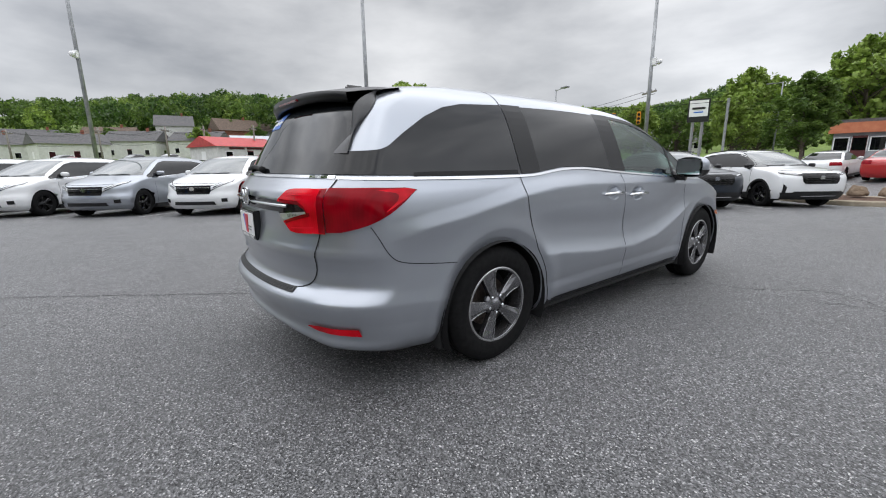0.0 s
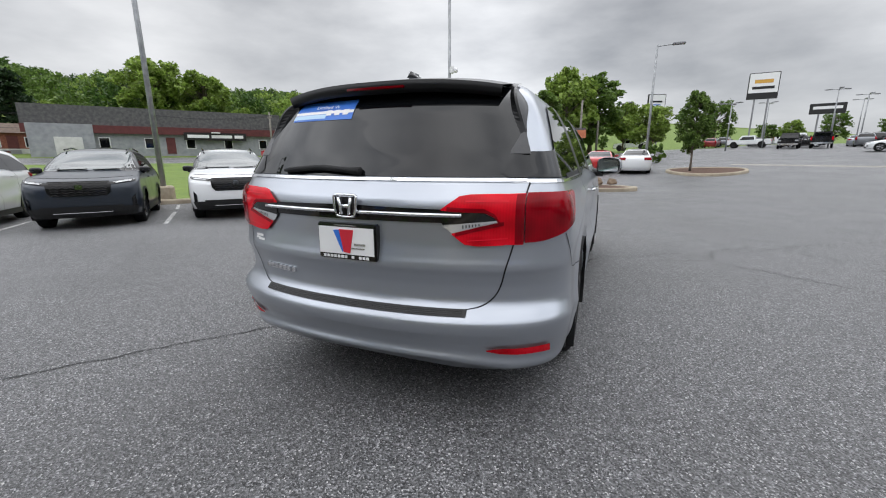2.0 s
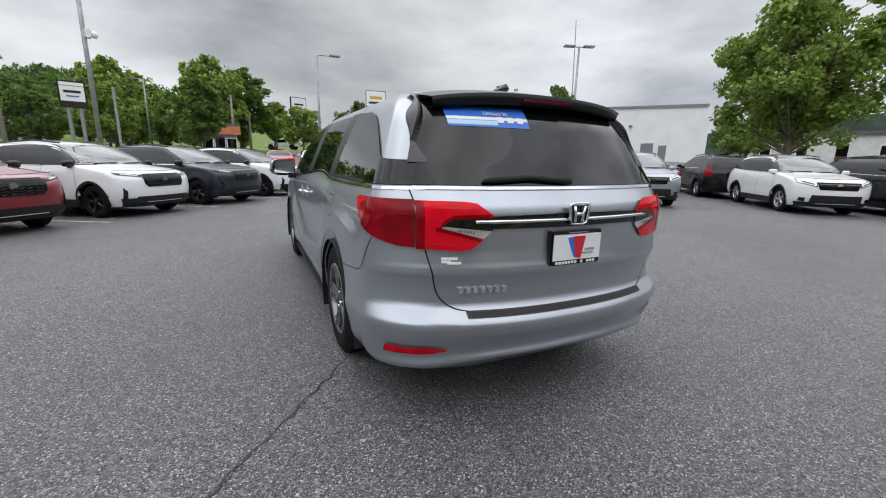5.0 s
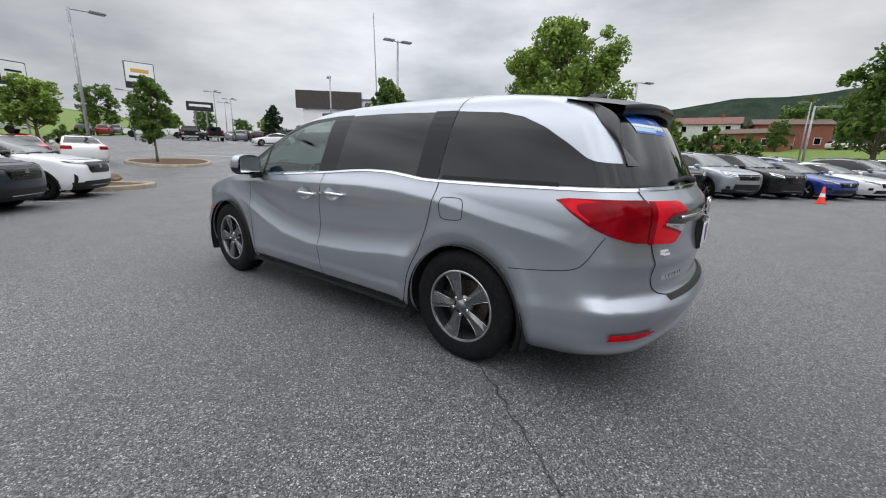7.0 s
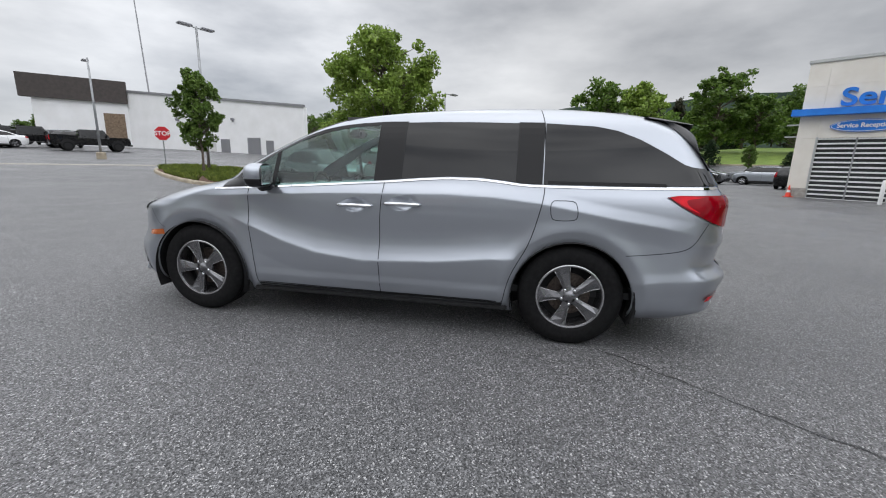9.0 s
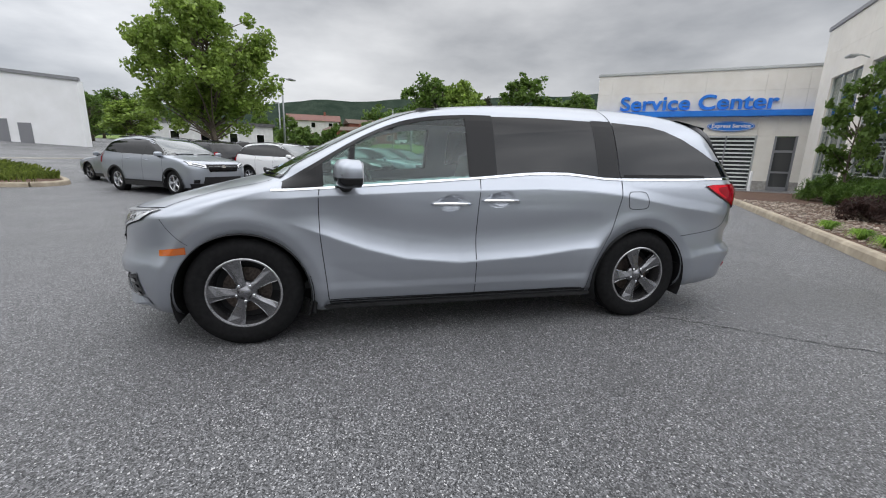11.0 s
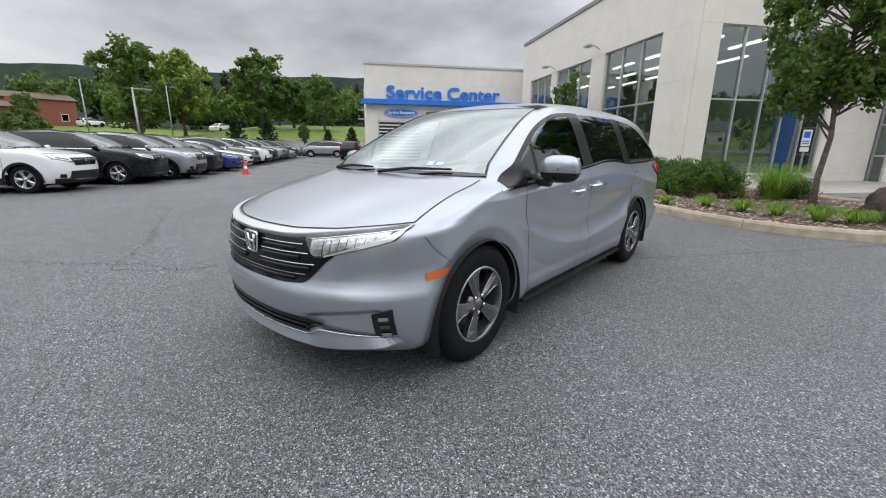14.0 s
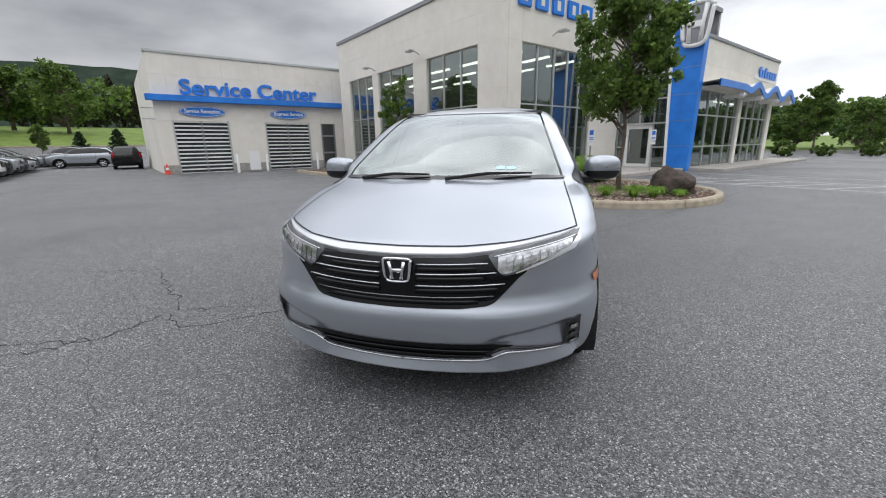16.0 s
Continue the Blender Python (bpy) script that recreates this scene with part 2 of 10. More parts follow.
LENS_DARK = material("lamp_housing", (0.10, 0.105, 0.11), 0.15, 0.6)
AMBER = material("amber_lens", (0.48, 0.105, 0.008), 0.12, 0.0, 0.6, 1.0)
INTERIOR = varied(material("grey_cabin_trim", (0.10, 0.10, 0.10), 0.7), 25, (0.045, 0.045, 0.046), (0.085, 0.085, 0.085), bump=0.2, bump_scale=200, bump_dist=0.002)
# dark cabin plastics, and the added panel that imitates the rear cabin's shade
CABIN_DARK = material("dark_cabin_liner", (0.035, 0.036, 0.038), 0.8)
WHITE_MARK = material("white_print", (0.82, 0.82, 0.82), 0.45)
BLUE_MARK = material("blue_print", (0.03, 0.16, 0.62), 0.4)
RED_MARK = material("red_print", (0.6, 0.02, 0.04), 0.4)
BLACK_MARK = material("black_print", (0.01, 0.01, 0.01), 0.45)
PALE_BLUE_MARK = material("pale_blue_print", (0.45, 0.65, 0.85), 0.4)


def asphalt_material():
    m = material("wet_dark_asphalt", (0.055, 0.055, 0.058), 0.6, 0.0, 0.5)
    b = m.node_tree.nodes["Principled BSDF"]
    co = node(m, "ShaderNodeTexCoord")
    vo = node(m, "ShaderNodeTexVoronoi", Scale=150.0)
    wire(m, co.outputs["Object"], vo.inputs["Vector"])
    stone = node(m, "ShaderNodeValToRGB")
    e = stone.color_ramp.elements
    e[0].position, e[0].color = 0.0, (0.016, 0.017, 0.018, 1)
    e[1].position, e[1].color = 1.0, (0.56, 0.55, 0.545, 1)
    for pos, v in ((0.28, 0.064), (0.62, 0.120), (0.86, 0.192), (0.965, 0.345)):
        k = stone.color_ramp.elements.new(pos)
        k.color = (v, v * 1.0, v * 1.03, 1)
    bw = node(m, "ShaderNodeSeparateColor")
    wire(m, vo.outputs["Color"], bw.inputs[0])
    wire(m, bw.outputs[0], stone.inputs[0])
    big = node(m, "ShaderNodeTexNoise", Scale=0.35, Detail=6.0, Roughness=0.6)
    wire(m, co.outputs["Object"], big.inputs["Vector"])
    r = node(m, "ShaderNodeMapRange")
    r.inputs[1].default_value, r.inputs[2].default_value, r.inputs[3].default_value, r.inputs[4].default_value = 0.3, 0.7, 0.84, 1.18
    wire(m, big.outputs["Fac"], r.inputs[0])
    mul = node(m, "ShaderNodeVectorMath")
    mul.operation = "SCALE"
    wire(m, stone.outputs[0], mul.inputs[0])
    wire(m, r.outputs[0], mul.inputs["Scale"])
    wire(m, mul.outputs[0], b.inputs["Base Color"])
    wet = node(m, "ShaderNodeMapRange")
    wet.inputs[1].default_value, wet.inputs[2].default_value, wet.inputs[3].default_value, wet.inputs[4].default_value = 0.35, 0.65, 0.36, 0.62
    wire(m, big.outputs["Fac"], wet.inputs[0])
    wire(m, wet.outputs[0], b.inputs["Roughness"])
    bp = node(m, "ShaderNodeBump", Strength=0.75, Distance=0.006)
    fine = node(m, "ShaderNodeTexNoise", Scale=180.0, Detail=3.0)
    wire(m, co.outputs["Object"], fine.inputs["Vector"])
    add = node(m, "ShaderNodeMath")
    add.operation = "ADD"
    wire(m, vo.outputs["Distance"], add.inputs[0])
    wire(m, fine.outputs["Fac"], add.inputs[1])
    wire(m, add.outputs[0], bp.inputs["Height"])
    wire(m, bp.outputs[0], b.inputs["Normal"])
    return m


ASPHALT = asphalt_material()
CRACK = material("open_crack", (0.024, 0.024, 0.024), 0.9)
TAR = varied(material("worn_paving_joint", (0.05, 0.05, 0.051), 0.8), 60, (0.022, 0.022, 0.023), (0.085, 0.085, 0.087), bump=0.5, bump_scale=150, bump_dist=0.004)
LINE_WHITE = varied(material("worn_road_paint", (0.6, 0.6, 0.6), 0.6), 9, (0.20, 0.20, 0.20), (0.62, 0.62, 0.61), lo_pos=0.35, hi_pos=0.55)
CONCRETE = varied(material("kerb_concrete", (0.4, 0.36, 0.29), 0.8), 6, (0.30, 0.25, 0.185), (0.43, 0.37, 0.28), bump=0.4, bump_scale=60, second=(1.1, 0.16))
WALK = varied(material("pale_concrete", (0.42, 0.40, 0.36), 0.8), 4, (0.33, 0.31, 0.28), (0.45, 0.42, 0.38), bump=0.3, bump_scale=70)
LAWN = varied(material("mown_lawn", (0.1, 0.17, 0.03), 0.9), 0.8, (0.085, 0.14, 0.02), (0.155, 0.22, 0.036), bump=0.6, bump_scale=40, bump_dist=0.03, second=(14, 0.25))
MULCH = varied(material("bark_mulch", (0.1, 0.06, 0.04), 0.95), 30, (0.045, 0.025, 0.016), (0.16, 0.09, 0.06), bump=0.9, bump_scale=70, bump_dist=0.02)
STUCCO = varied(material("cream_stucco_panel", (0.70, 0.65, 0.57), 0.75), 2.2, (0.74, 0.70, 0.635), (0.79, 0.755, 0.695), bump=0.12, bump_scale=180, bump_dist=0.003, second=(0.4, 0.05))
WHITE_WALL = varied(material("white_block_wall", (0.7, 0.7, 0.7), 0.8), 0.6, (0.78, 0.78, 0.78), (0.86, 0.86, 0.87), bump=0.15, bump_scale=20)
BROWN_PANEL = varied(material("brown_metal_panel", (0.05, 0.04, 0.037), 0.6), 3, (0.042, 0.035, 0.033), (0.065, 0.052, 0.048))
BLUE_PANEL = varied(material("blue_metal_panel", (0.02, 0.19, 0.70), 0.35), 2, (0.014, 0.17, 0.64), (0.024, 0.22, 0.75), second=(0.5, 0.06))
CAP_GREY = material("grey_coping_metal", (0.30, 0.30, 0.32), 0.4, 0.5)
FRAME_ALU = material("pale_aluminium_frame", (0.55, 0.56, 0.56), 0.35, 0.6)
SHOP_GLASS = material("showroom_glass", (0.016, 0.022, 0.026), 0.015, 0.0, 0.8)
DOOR_GLASS = material("garage_door_glass", (0.045, 0.048, 0.05), 0.12, 0.0, 0.6)
GALV = varied(material("galvanised_steel", (0.32, 0.33, 0.34), 0.5, 0.6), 6, (0.26, 0.27, 0.28), (0.38, 0.39, 0.40))
WOOD_POLE = varied(material("grey_weathered_wood", (0.2, 0.18, 0.15), 0.85), 8, (0.16, 0.145, 0.125), (0.28, 0.26, 0.23), bump=0.3, bump_scale=50)
BARK = varied(material("tree_bark", (0.12, 0.09, 0.07), 0.9), 14, (0.07, 0.052, 0.04), (0.18, 0.145, 0.115), bump=0.8, bump_scale=45, bump_dist=0.02)
STONE = varied(material("dark_boulder", (0.08, 0.06, 0.05), 0.85), 5, (0.022, 0.016, 0.014), (0.11, 0.083, 0.066), bump=0.9, bump_scale=16, bump_dist=0.05)
SANDSTONE = varied(material("brown_sandstone", (0.2, 0.15, 0.1), 0.85), 5, (0.13, 0.09, 0.06), (0.26, 0.19, 0.13), bump=0.7, bump_scale=16, bump_dist=0.04)
PEBBLE = varied(material("river_pebbles", (0.3, 0.25, 0.2), 0.7), 3, (0.16, 0.12, 0.09), (0.40, 0.34, 0.28), island=0.45)


def leaf_material(name, dark, light, scale=1.3):
    m = varied(material(name, light, 0.5, 0.0, 0.35), scale, dark, light, island=0.35, second=(5, 0.2))
    t = m.node_tree
    b = t.nodes["Principled BSDF"]
    thin = t.nodes.new("ShaderNodeBsdfTranslucent")
    t.links.new(b.inputs["Base Color"].links[0].from_socket, thin.inputs[0])
    mix = t.nodes.new("ShaderNodeMixShader")
    mix.inputs[0].default_value = 0.42
    t.links.new(b.outputs[0], mix.inputs[1])
    t.links.new(thin.outputs[0], mix.inputs[2])
    t.links.new(mix.outputs[0], t.nodes["Material Output"].inputs[0])
    return m


LEAF_GREEN = leaf_material("green_leaves", (0.06, 0.115, 0.022), (0.16, 0.245, 0.052))
LEAF_BRIGHT = leaf_material("bright_green_leaves", (0.13, 0.21, 0.033), (0.30, 0.40, 0.088))
LEAF_DARK = leaf_material("dark_green_leaves", (0.03, 0.07, 0.015), (0.08, 0.15, 0.03))
LEAF_YELLOW = leaf_material("yellow_green_leaves", (0.20, 0.22, 0.02), (0.42, 0.42, 0.05))
LEAF_CONIFER = leaf_material("conifer_needles", (0.014, 0.032, 0.014), (0.035, 0.065, 0.024))
LEAF_BROWN = leaf_material("brown_needles", (0.030, 0.033, 0.020), (0.072, 0.070, 0.040))
LEAF_PURPLE = leaf_material("purple_shrub_leaves", (0.035, 0.02, 0.018), (0.085, 0.048, 0.04))
LEAF_JUNIPER = leaf_material("juniper_needles", (0.045, 0.10, 0.015), (0.13, 0.22, 0.04), 4)
GRASS_BLADE = leaf_material("grass_blades", (0.10, 0.22, 0.02), (0.26, 0.42, 0.06), 5)
GRASS_COVER = leaf_material("grassy_cover", (0.07, 0.11, 0.018), (0.19, 0.23, 0.045), 3)
HILL = varied(material("wooded_mountain_in_haze", (0.045, 0.075, 0.055), 1.0, 0, 0.0), 0.05, (0.022, 0.034, 0.026), (0.042, 0.058, 0.044), second=(0.5, 0.2))


# ---- mesh helpers ----
def obj(name, bm, mat, parent=None, smooth=False, label=""):
    me = bpy.data.meshes.new(name)
    bm.to_mesh(me)
    bm.free()
    if mat:
        for one in mat if isinstance(mat, (list, tuple)) else (mat,):
            me.materials.append(one)
    if smooth:
        for p in me.polygons:
            p.use_smooth = True
    ob = new(name, me)
    if parent:
        ob.parent = parent
    if label:
        ob["label"] = label
    return ob


def part(name, bm, mat, parent, label="", smooth=False):
    return obj(name, bm, mat, parent, smooth, label)


def from_grid(points, closed_u=False, flip=False):
    """A mesh from rows of points."""
    bm = bmesh.new()
    rows = [[bm.verts.new(p) for p in row] for row in points]
    for a, b in zip(rows, rows[1:]):
        n = len(a)
        for i in range(n if closed_u else n - 1):
            j = (i + 1) % n
            q = (a[i], a[j], b[j], b[i])
            bm.faces.new(q[::-1] if flip else q)
    return bm


def add_box(bm, lo, hi, bevel=0.0, m=None):
    made = bmesh.ops.create_cube(bm, size=1.0)["verts"]
    c, s = [(a + b) / 2 for a, b in zip(lo, hi)], [b - a for a, b in zip(lo, hi)]
    for v in made:
        v.co = Vector((c[0] + v.co.x * s[0], c[1] + v.co.y * s[1], c[2] + v.co.z * s[2]))
        if m:
            v.co = m @ v.co
    if bevel:
        edges = list({e for v in made for e in v.link_edges})
        bmesh.ops.bevel(bm, geom=edges, offset=bevel, segments=2, affect="EDGES")
    return bm


def box(lo, hi, bevel=0.0, m=None):
    return add_box(bmesh.new(), lo, hi, bevel, m)


def add_tube(bm, path, radii, sides=10, cap=True):
    """A round bar along a path, with a radius at each point."""
    path = [Vector(p) for p in path]
    if not isinstance(radii, (list, tuple)):
        radii = [radii] * len(path)
    rings = []
    for i, p in enumerate(path):
        d = (path[min(i + 1, len(path) - 1)] - path[max(i - 1, 0)]).normalized()
        a = d.cross(Vector((0, 0, 1)) if abs(d.z) < 0.95 else Vector((1, 0, 0))).normalized()
        b = d.cross(a)
        rings.append([bm.verts.new(p + radii[i] * (math.cos(k * 2 * math.pi / sides) * a + math.sin(k * 2 * math.pi / sides) * b)) for k in range(sides)])
    for r, s in zip(rings, rings[1:]):
        for k in range(sides):
            bm.faces.new((r[k], r[(k + 1) % sides], s[(k + 1) % sides], s[k]))
    if cap:
        bm.faces.new(rings[0][::-1])
        bm.faces.new(rings[-1])
    return bm


def tube(path, radii, sides=10):
    return add_tube(bmesh.new(), path, radii, sides)


def lathe(profile, sides=48, axis="x"):
    """Turns (radius, along) pairs about an axis."""
    rows = []
    for r, a in profile:
        row = []
        for k in range(sides):
            t = 2 * math.pi * k / sides
            row.append((a, r * math.cos(t), r * math.sin(t)) if axis == "x" else (r * math.cos(t), r * math.sin(t), a))
        rows.append(row)
    return from_grid(rows, closed_u=True)


def prism(outline, y0, y1, bevel=0.0):
    """An outline of (x, z) pushed from y0 to y1."""
    bm = bmesh.new()
    a = [bm.verts.new((x, y0, z)) for x, z in outline]
    b = [bm.verts.new((x, y1, z)) for x, z in outline]
    n = len(outline)
    bm.faces.new(a)
    bm.faces.new(b[::-1])
    for i in range(n):
        bm.faces.new((a[i], b[i], b[(i + 1) % n], a[(i + 1) % n]))
    bmesh.ops.recalc_face_normals(bm, faces=bm.faces)
    if bevel:
        bmesh.ops.bevel(bm, geom=list(bm.edges), offset=bevel, segments=2, affect="EDGES")
    return bm


def smoothstep(a, b, x):
    t = min(1.0, max(0.0, (x - a) / (b - a)))
    return t * t * (3 - 2 * t)


def lerp_list(pairs, x):
    """Straight interpolation in (x, y) pairs."""
    return float(np.interp(x, [p[0] for p in pairs], [p[1] for p in pairs]))


def text_mesh(name, body, size, depth, mat, m, parent=None, align="CENTER", extra=0.0):
    """Raised letters in the built-in font, as a mesh; they stand in the xz plane of m and face -y."""
    cu = bpy.data.curves.new(name, "FONT")
    cu.body, cu.size, cu.extrude, cu.align_x, cu.align_y, cu.offset = body, size, depth / 2, align, "CENTER", extra
    tmp = new(name + "_tmp", cu)
    me = bpy.data.meshes.new_from_object(tmp.evaluated_get(bpy.context.evaluated_depsgraph_get()))
    me.transform(m @ Matrix.Rotation(radians(90), 4, "X"))
    bpy.data.objects.remove(tmp)
    bpy.data.curves.remove(cu)
    me.materials.clear()
    me.materials.append(mat)
    ob = new(name, me)
    if parent:
        ob.parent = parent
    return ob

# ---- vehicles: bodies are stacks of level contours ----
def pchip(xs, ys):
    """A smooth curve through points that never overshoots."""
    order = np.argsort(xs)
    x, y = np.asarray(xs, float)[order], np.asarray(ys, float)[order]
    h, d = np.diff(x), np.diff(y) / np.diff(x)
    m = np.zeros(len(x))
    for i in range(1, len(x) - 1):
        if d[i - 1] * d[i] > 0:
            w1, w2 = 2 * h[i] + h[i - 1], h[i] + 2 * h[i - 1]
            m[i] = (w1 + w2) / (w1 / d[i - 1] + w2 / d[i])
    m[0], m[-1] = d[0], d[-1]

    def f(q):
        q = min(max(q, x[0]), x[-1])
        i = min(max(int(np.searchsorted(x, q)) - 1, 0), len(h) - 1)
        t = (q - x[i]) / h[i]
        return float((1 + 2 * t) * (1 - t) ** 2 * y[i] + t * (1 - t) ** 2 * h[i] * m[i] + t * t * (3 - 2 * t) * y[i + 1] + t * t * (t - 1) * h[i] * m[i + 1])

    return f


class Shape:
    """A car body: its nose, tail and half width by height, and how far its corners are rounded."""

    def __init__(self, top, nose, tail, width, nose_round, tail_round, swell=None, power=2.2, bend=None):
        self.top, self.swell, self.power = top, swell, power
        self.bend = bend or (lambda y, z: z)
        s = lambda z: math.sqrt(max(top - z, 0.0))
        self.s = s
        self.f = [pchip([s(z) for z, _ in table], [v for _, v in table]) for table in (nose, tail, width, nose_round, tail_round)]

    def yf(self, z):
        return self.f[0](self.s(z))

    def yr(self, z):
        return self.f[1](self.s(z))

    def w(self, z):
        return self.f[2](self.s(z))

    def lf(self, z):
        return self.f[3](self.s(z))

    def lr(self, z):
        return self.f[4](self.s(z))

    def _x(self, x, y, z):
        return x + (self.swell(y, z) * min(1.0, x / max(self.w(z), 0.05)) ** 2 if self.swell else 0.0)

    def front(self, a, z, sgn=1):
        """a: 0 at the middle of the nose, 1 where the side begins, then metres along the side."""
        k, e = 2 / self.power, math.pi / 2 * min(a, 1.0)
        y = self.yf(z) - self.lf(z) * (1 - math.cos(e) ** k) - max(a - 1, 0.0)
        return Vector((sgn * self._x(self.w(z) * math.sin(e) ** k, y, z), y, self.bend(y, z)))

    def rear(self, a, z, sgn=1):
        k, e = 2 / self.power, math.pi / 2 * min(a, 1.0)
        y = self.yr(z) + self.lr(z) * (1 - math.cos(e) ** k) + max(a - 1, 0.0)
        return Vector((sgn * self._x(self.w(z) * math.sin(e) ** k, y, z), y, self.bend(y, z)))

    def a_at_x(self, x, z):
        return math.asin(min(1.0, max(0.0, x / self.w(z))) ** (self.power / 2)) / (math.pi / 2)

    def a_at_y(self, y, z, end):
        """The place along the corner's curve that lies at y."""
        u = (self.yf(z) - y) / self.lf(z) if end == "front" else (y - self.yr(z)) / self.lr(z)
        if u >= 1:
            return 1 + (u - 1) * (self.lf(z) if end == "front" else self.lr(z))
        return math.acos(min(1.0, max(0.0, 1 - u) ** (self.power / 2))) / (math.pi / 2)

    def nose(self, x, z):
        return self.front(self.a_at_x(abs(x), z), z, 1 if x >= 0 else -1)

    def back(self, x, z):
        return self.rear(self.a_at_x(abs(x), z), z, 1 if x >= 0 else -1)

    def side(self, y, z, sgn=1):
        f, r = (self.yf(z) - y) / self.lf(z), (y - self.yr(z)) / self.lr(z)
        x = self.w(z)
        for u in (f, r):
            if u < 1:
                x *= max(0.0, 1 - (1 - max(u, 0.0)) ** self.power) ** (1 / self.power)
        return Vector((sgn * self._x(x, y, z), y, self.bend(y, z)))

    def roof_z(self, x, y):
        """The height of the skin over a place."""
        lo, hi = 1.2, self.top - 0.001
        for _ in range(30):
            m = (lo + hi) / 2
            ok = self.yr(m) < y < self.yf(m) and self.side(y, m).x > abs(x)
            lo, hi = (m, hi) if ok else (lo, m)
        return lo

    def grid(self, ds, nf, nm, nr, z0):
        levels, s1 = [], self.s(z0)
        n = int((s1 - 0.03) / ds)
        for i in range(n + 1):
            sv = s1 + (0.03 - s1) * i / n
            z = self.top - sv * sv
            half = [self.front(i / nf, z) for i in range(nf)]
            ya, yb = self.yf(z) - self.lf(z), self.yr(z) + self.lr(z)
            for i in range(nm + 1):
                y = ya + (yb - ya) * i / nm
                half.append(Vector((self._x(self.w(z), y, z), y, self.bend(y, z))))
            half += [self.rear(1 - (i + 1) / nr, z) for i in range(nr)]
            full = half + [Vector((-p.x, p.y, p.z)) for p in half[-2:0:-1]]
            levels.append(full)
        return np.array([[tuple(p) for p in row] for row in levels])


def grid_normals(g, closed=True):
    du = np.roll(g, -1, 1) - np.roll(g, 1, 1) if closed else np.gradient(g, axis=1)
    n = np.cross(du, np.gradient(g, axis=0))
    return n / np.maximum(np.linalg.norm(n, axis=2, keepdims=True), 1e-9)


def panel_mesh(name, g, normals, faces, mat, parent, label=""):
    """One panel out of the body's skin, which keeps the skin's own smooth normals."""
    used = sorted({i for f in faces for i in f})
    at = {v: k for k, v in enumerate(used)}
    flat, fn = g.reshape(-1, 3), normals.reshape(-1, 3)
    me = bpy.data.meshes.new(name)
    f0 = faces[len(faces) // 2]
    turn = np.cross(flat[f0[1]] - flat[f0[0]], flat[f0[2]] - flat[f0[1]]) @ fn[f0[0]] < 0
    me.from_pydata([tuple(flat[v]) for v in used], [], [tuple(at[i] for i in (f[::-1] if turn and len(f) == 4 else f)) for f in faces])
    me.materials.append(mat)
    for p in me.polygons:
        p.use_smooth = True
    me.normals_split_custom_set_from_vertices([tuple(fn[v]) for v in used])
    ob = new(name, me)
    ob.parent = parent
    if label:
        ob["label"] = label
    return ob


def split_skin(g, normals, rule, mats, parent, arches=(), cap="roof"):
    """Cuts the wheel arches and shares the skin's faces out among the panels by the rule on a face's middle."""
    L, N = g.shape[:2]
    out = {}
    mids = (g[:-1] + np.roll(g, -1, 1)[:-1] + g[1:] + np.roll(g, -1, 1)[1:]) / 4
    kept, cut = {}, set()
    for i in range(L - 1):
        for j in range(N):
            c = mids[i, j]
            k = (j + 1) % N
            f = (i * N + j, i * N + k, (i + 1) * N + k, (i + 1) * N + j)
            gone = False
            for yc, zc, r in arches:
                if abs(c[0]) > 0.5 and (c[1] - yc) ** 2 + (c[2] - zc) ** 2 < r * r:
                    gone = True
            name = None if gone else rule(c)
            if name is None:
                if gone:
                    cut.update(f)
                continue
            out.setdefault(name, []).append(f)
    flat = g.reshape(-1, 3)
    for v in cut:
        for yc, zc, r in arches:
            d = math.hypot(flat[v, 1] - yc, flat[v, 2] - zc)
            if abs(d - r) < 0.06 and abs(flat[v, 0]) > 0.5 and d > 1e-6:
                flat[v, 1], flat[v, 2] = yc + (flat[v, 1] - yc) * r / d, zc + (flat[v, 2] - zc) * r / d
    if cap:
        out.setdefault(cap, []).append(tuple((L - 1) * N + j for j in range(N)))
    made = {}
    for name, faces in out.items():
        plain = name.split(":")[0]
        made[name] = panel_mesh(plain, g, normals, faces, mats[plain] if plain in mats else mats["*"], parent)
    return made


def skin(rows, off=0.003, closed=False):
    """A sheet on the body's surface, lifted off it; the rows run so that the normal points outward from the middle of the car."""
    g = np.array([[tuple(p) for p in row] for row in rows], float)
    n = np.cross(np.gradient(g, axis=1), np.gradient(g, axis=0))
    n /= np.maximum(np.linalg.norm(n, axis=2, keepdims=True), 1e-9)
    mid = g.reshape(-1, 3).mean(0) - np.array([0, 0, 0.7])
    flip = (n.reshape(-1, 3) @ mid).mean() < 0
    if flip:
        n = -n
    g = g + n * off
    bm = from_grid([[Vector(p) for p in row] for row in g], flip=not flip)
    return bm


def ribbon(points, outward, width, off=0.0015):
    """A thin strip along points of the surface. outward: a vector, or one for each point."""
    bm = bmesh.new()
    add_ribbon(bm, points, outward, width, off)
    return bm


def add_ribbon(bm, points, outward, width, off=0.0015):
    prev = None
    for i, p in enumerate(points):
        o = Vector(outward[i]) if isinstance(outward, list) else Vector(outward)
        d = (Vector(points[min(i + 1, len(points) - 1)]) - Vector(points[max(i - 1, 0)])).normalized()
        side = d.cross(o).normalized()
        w = width[i] if isinstance(width, list) else width
        a, b = bm.verts.new(Vector(p) + o * off + side * w / 2), bm.verts.new(Vector(p) + o * off - side * w / 2)
        if prev:
            bm.faces.new((prev[0], prev[1], b, a))
        prev = (a, b)


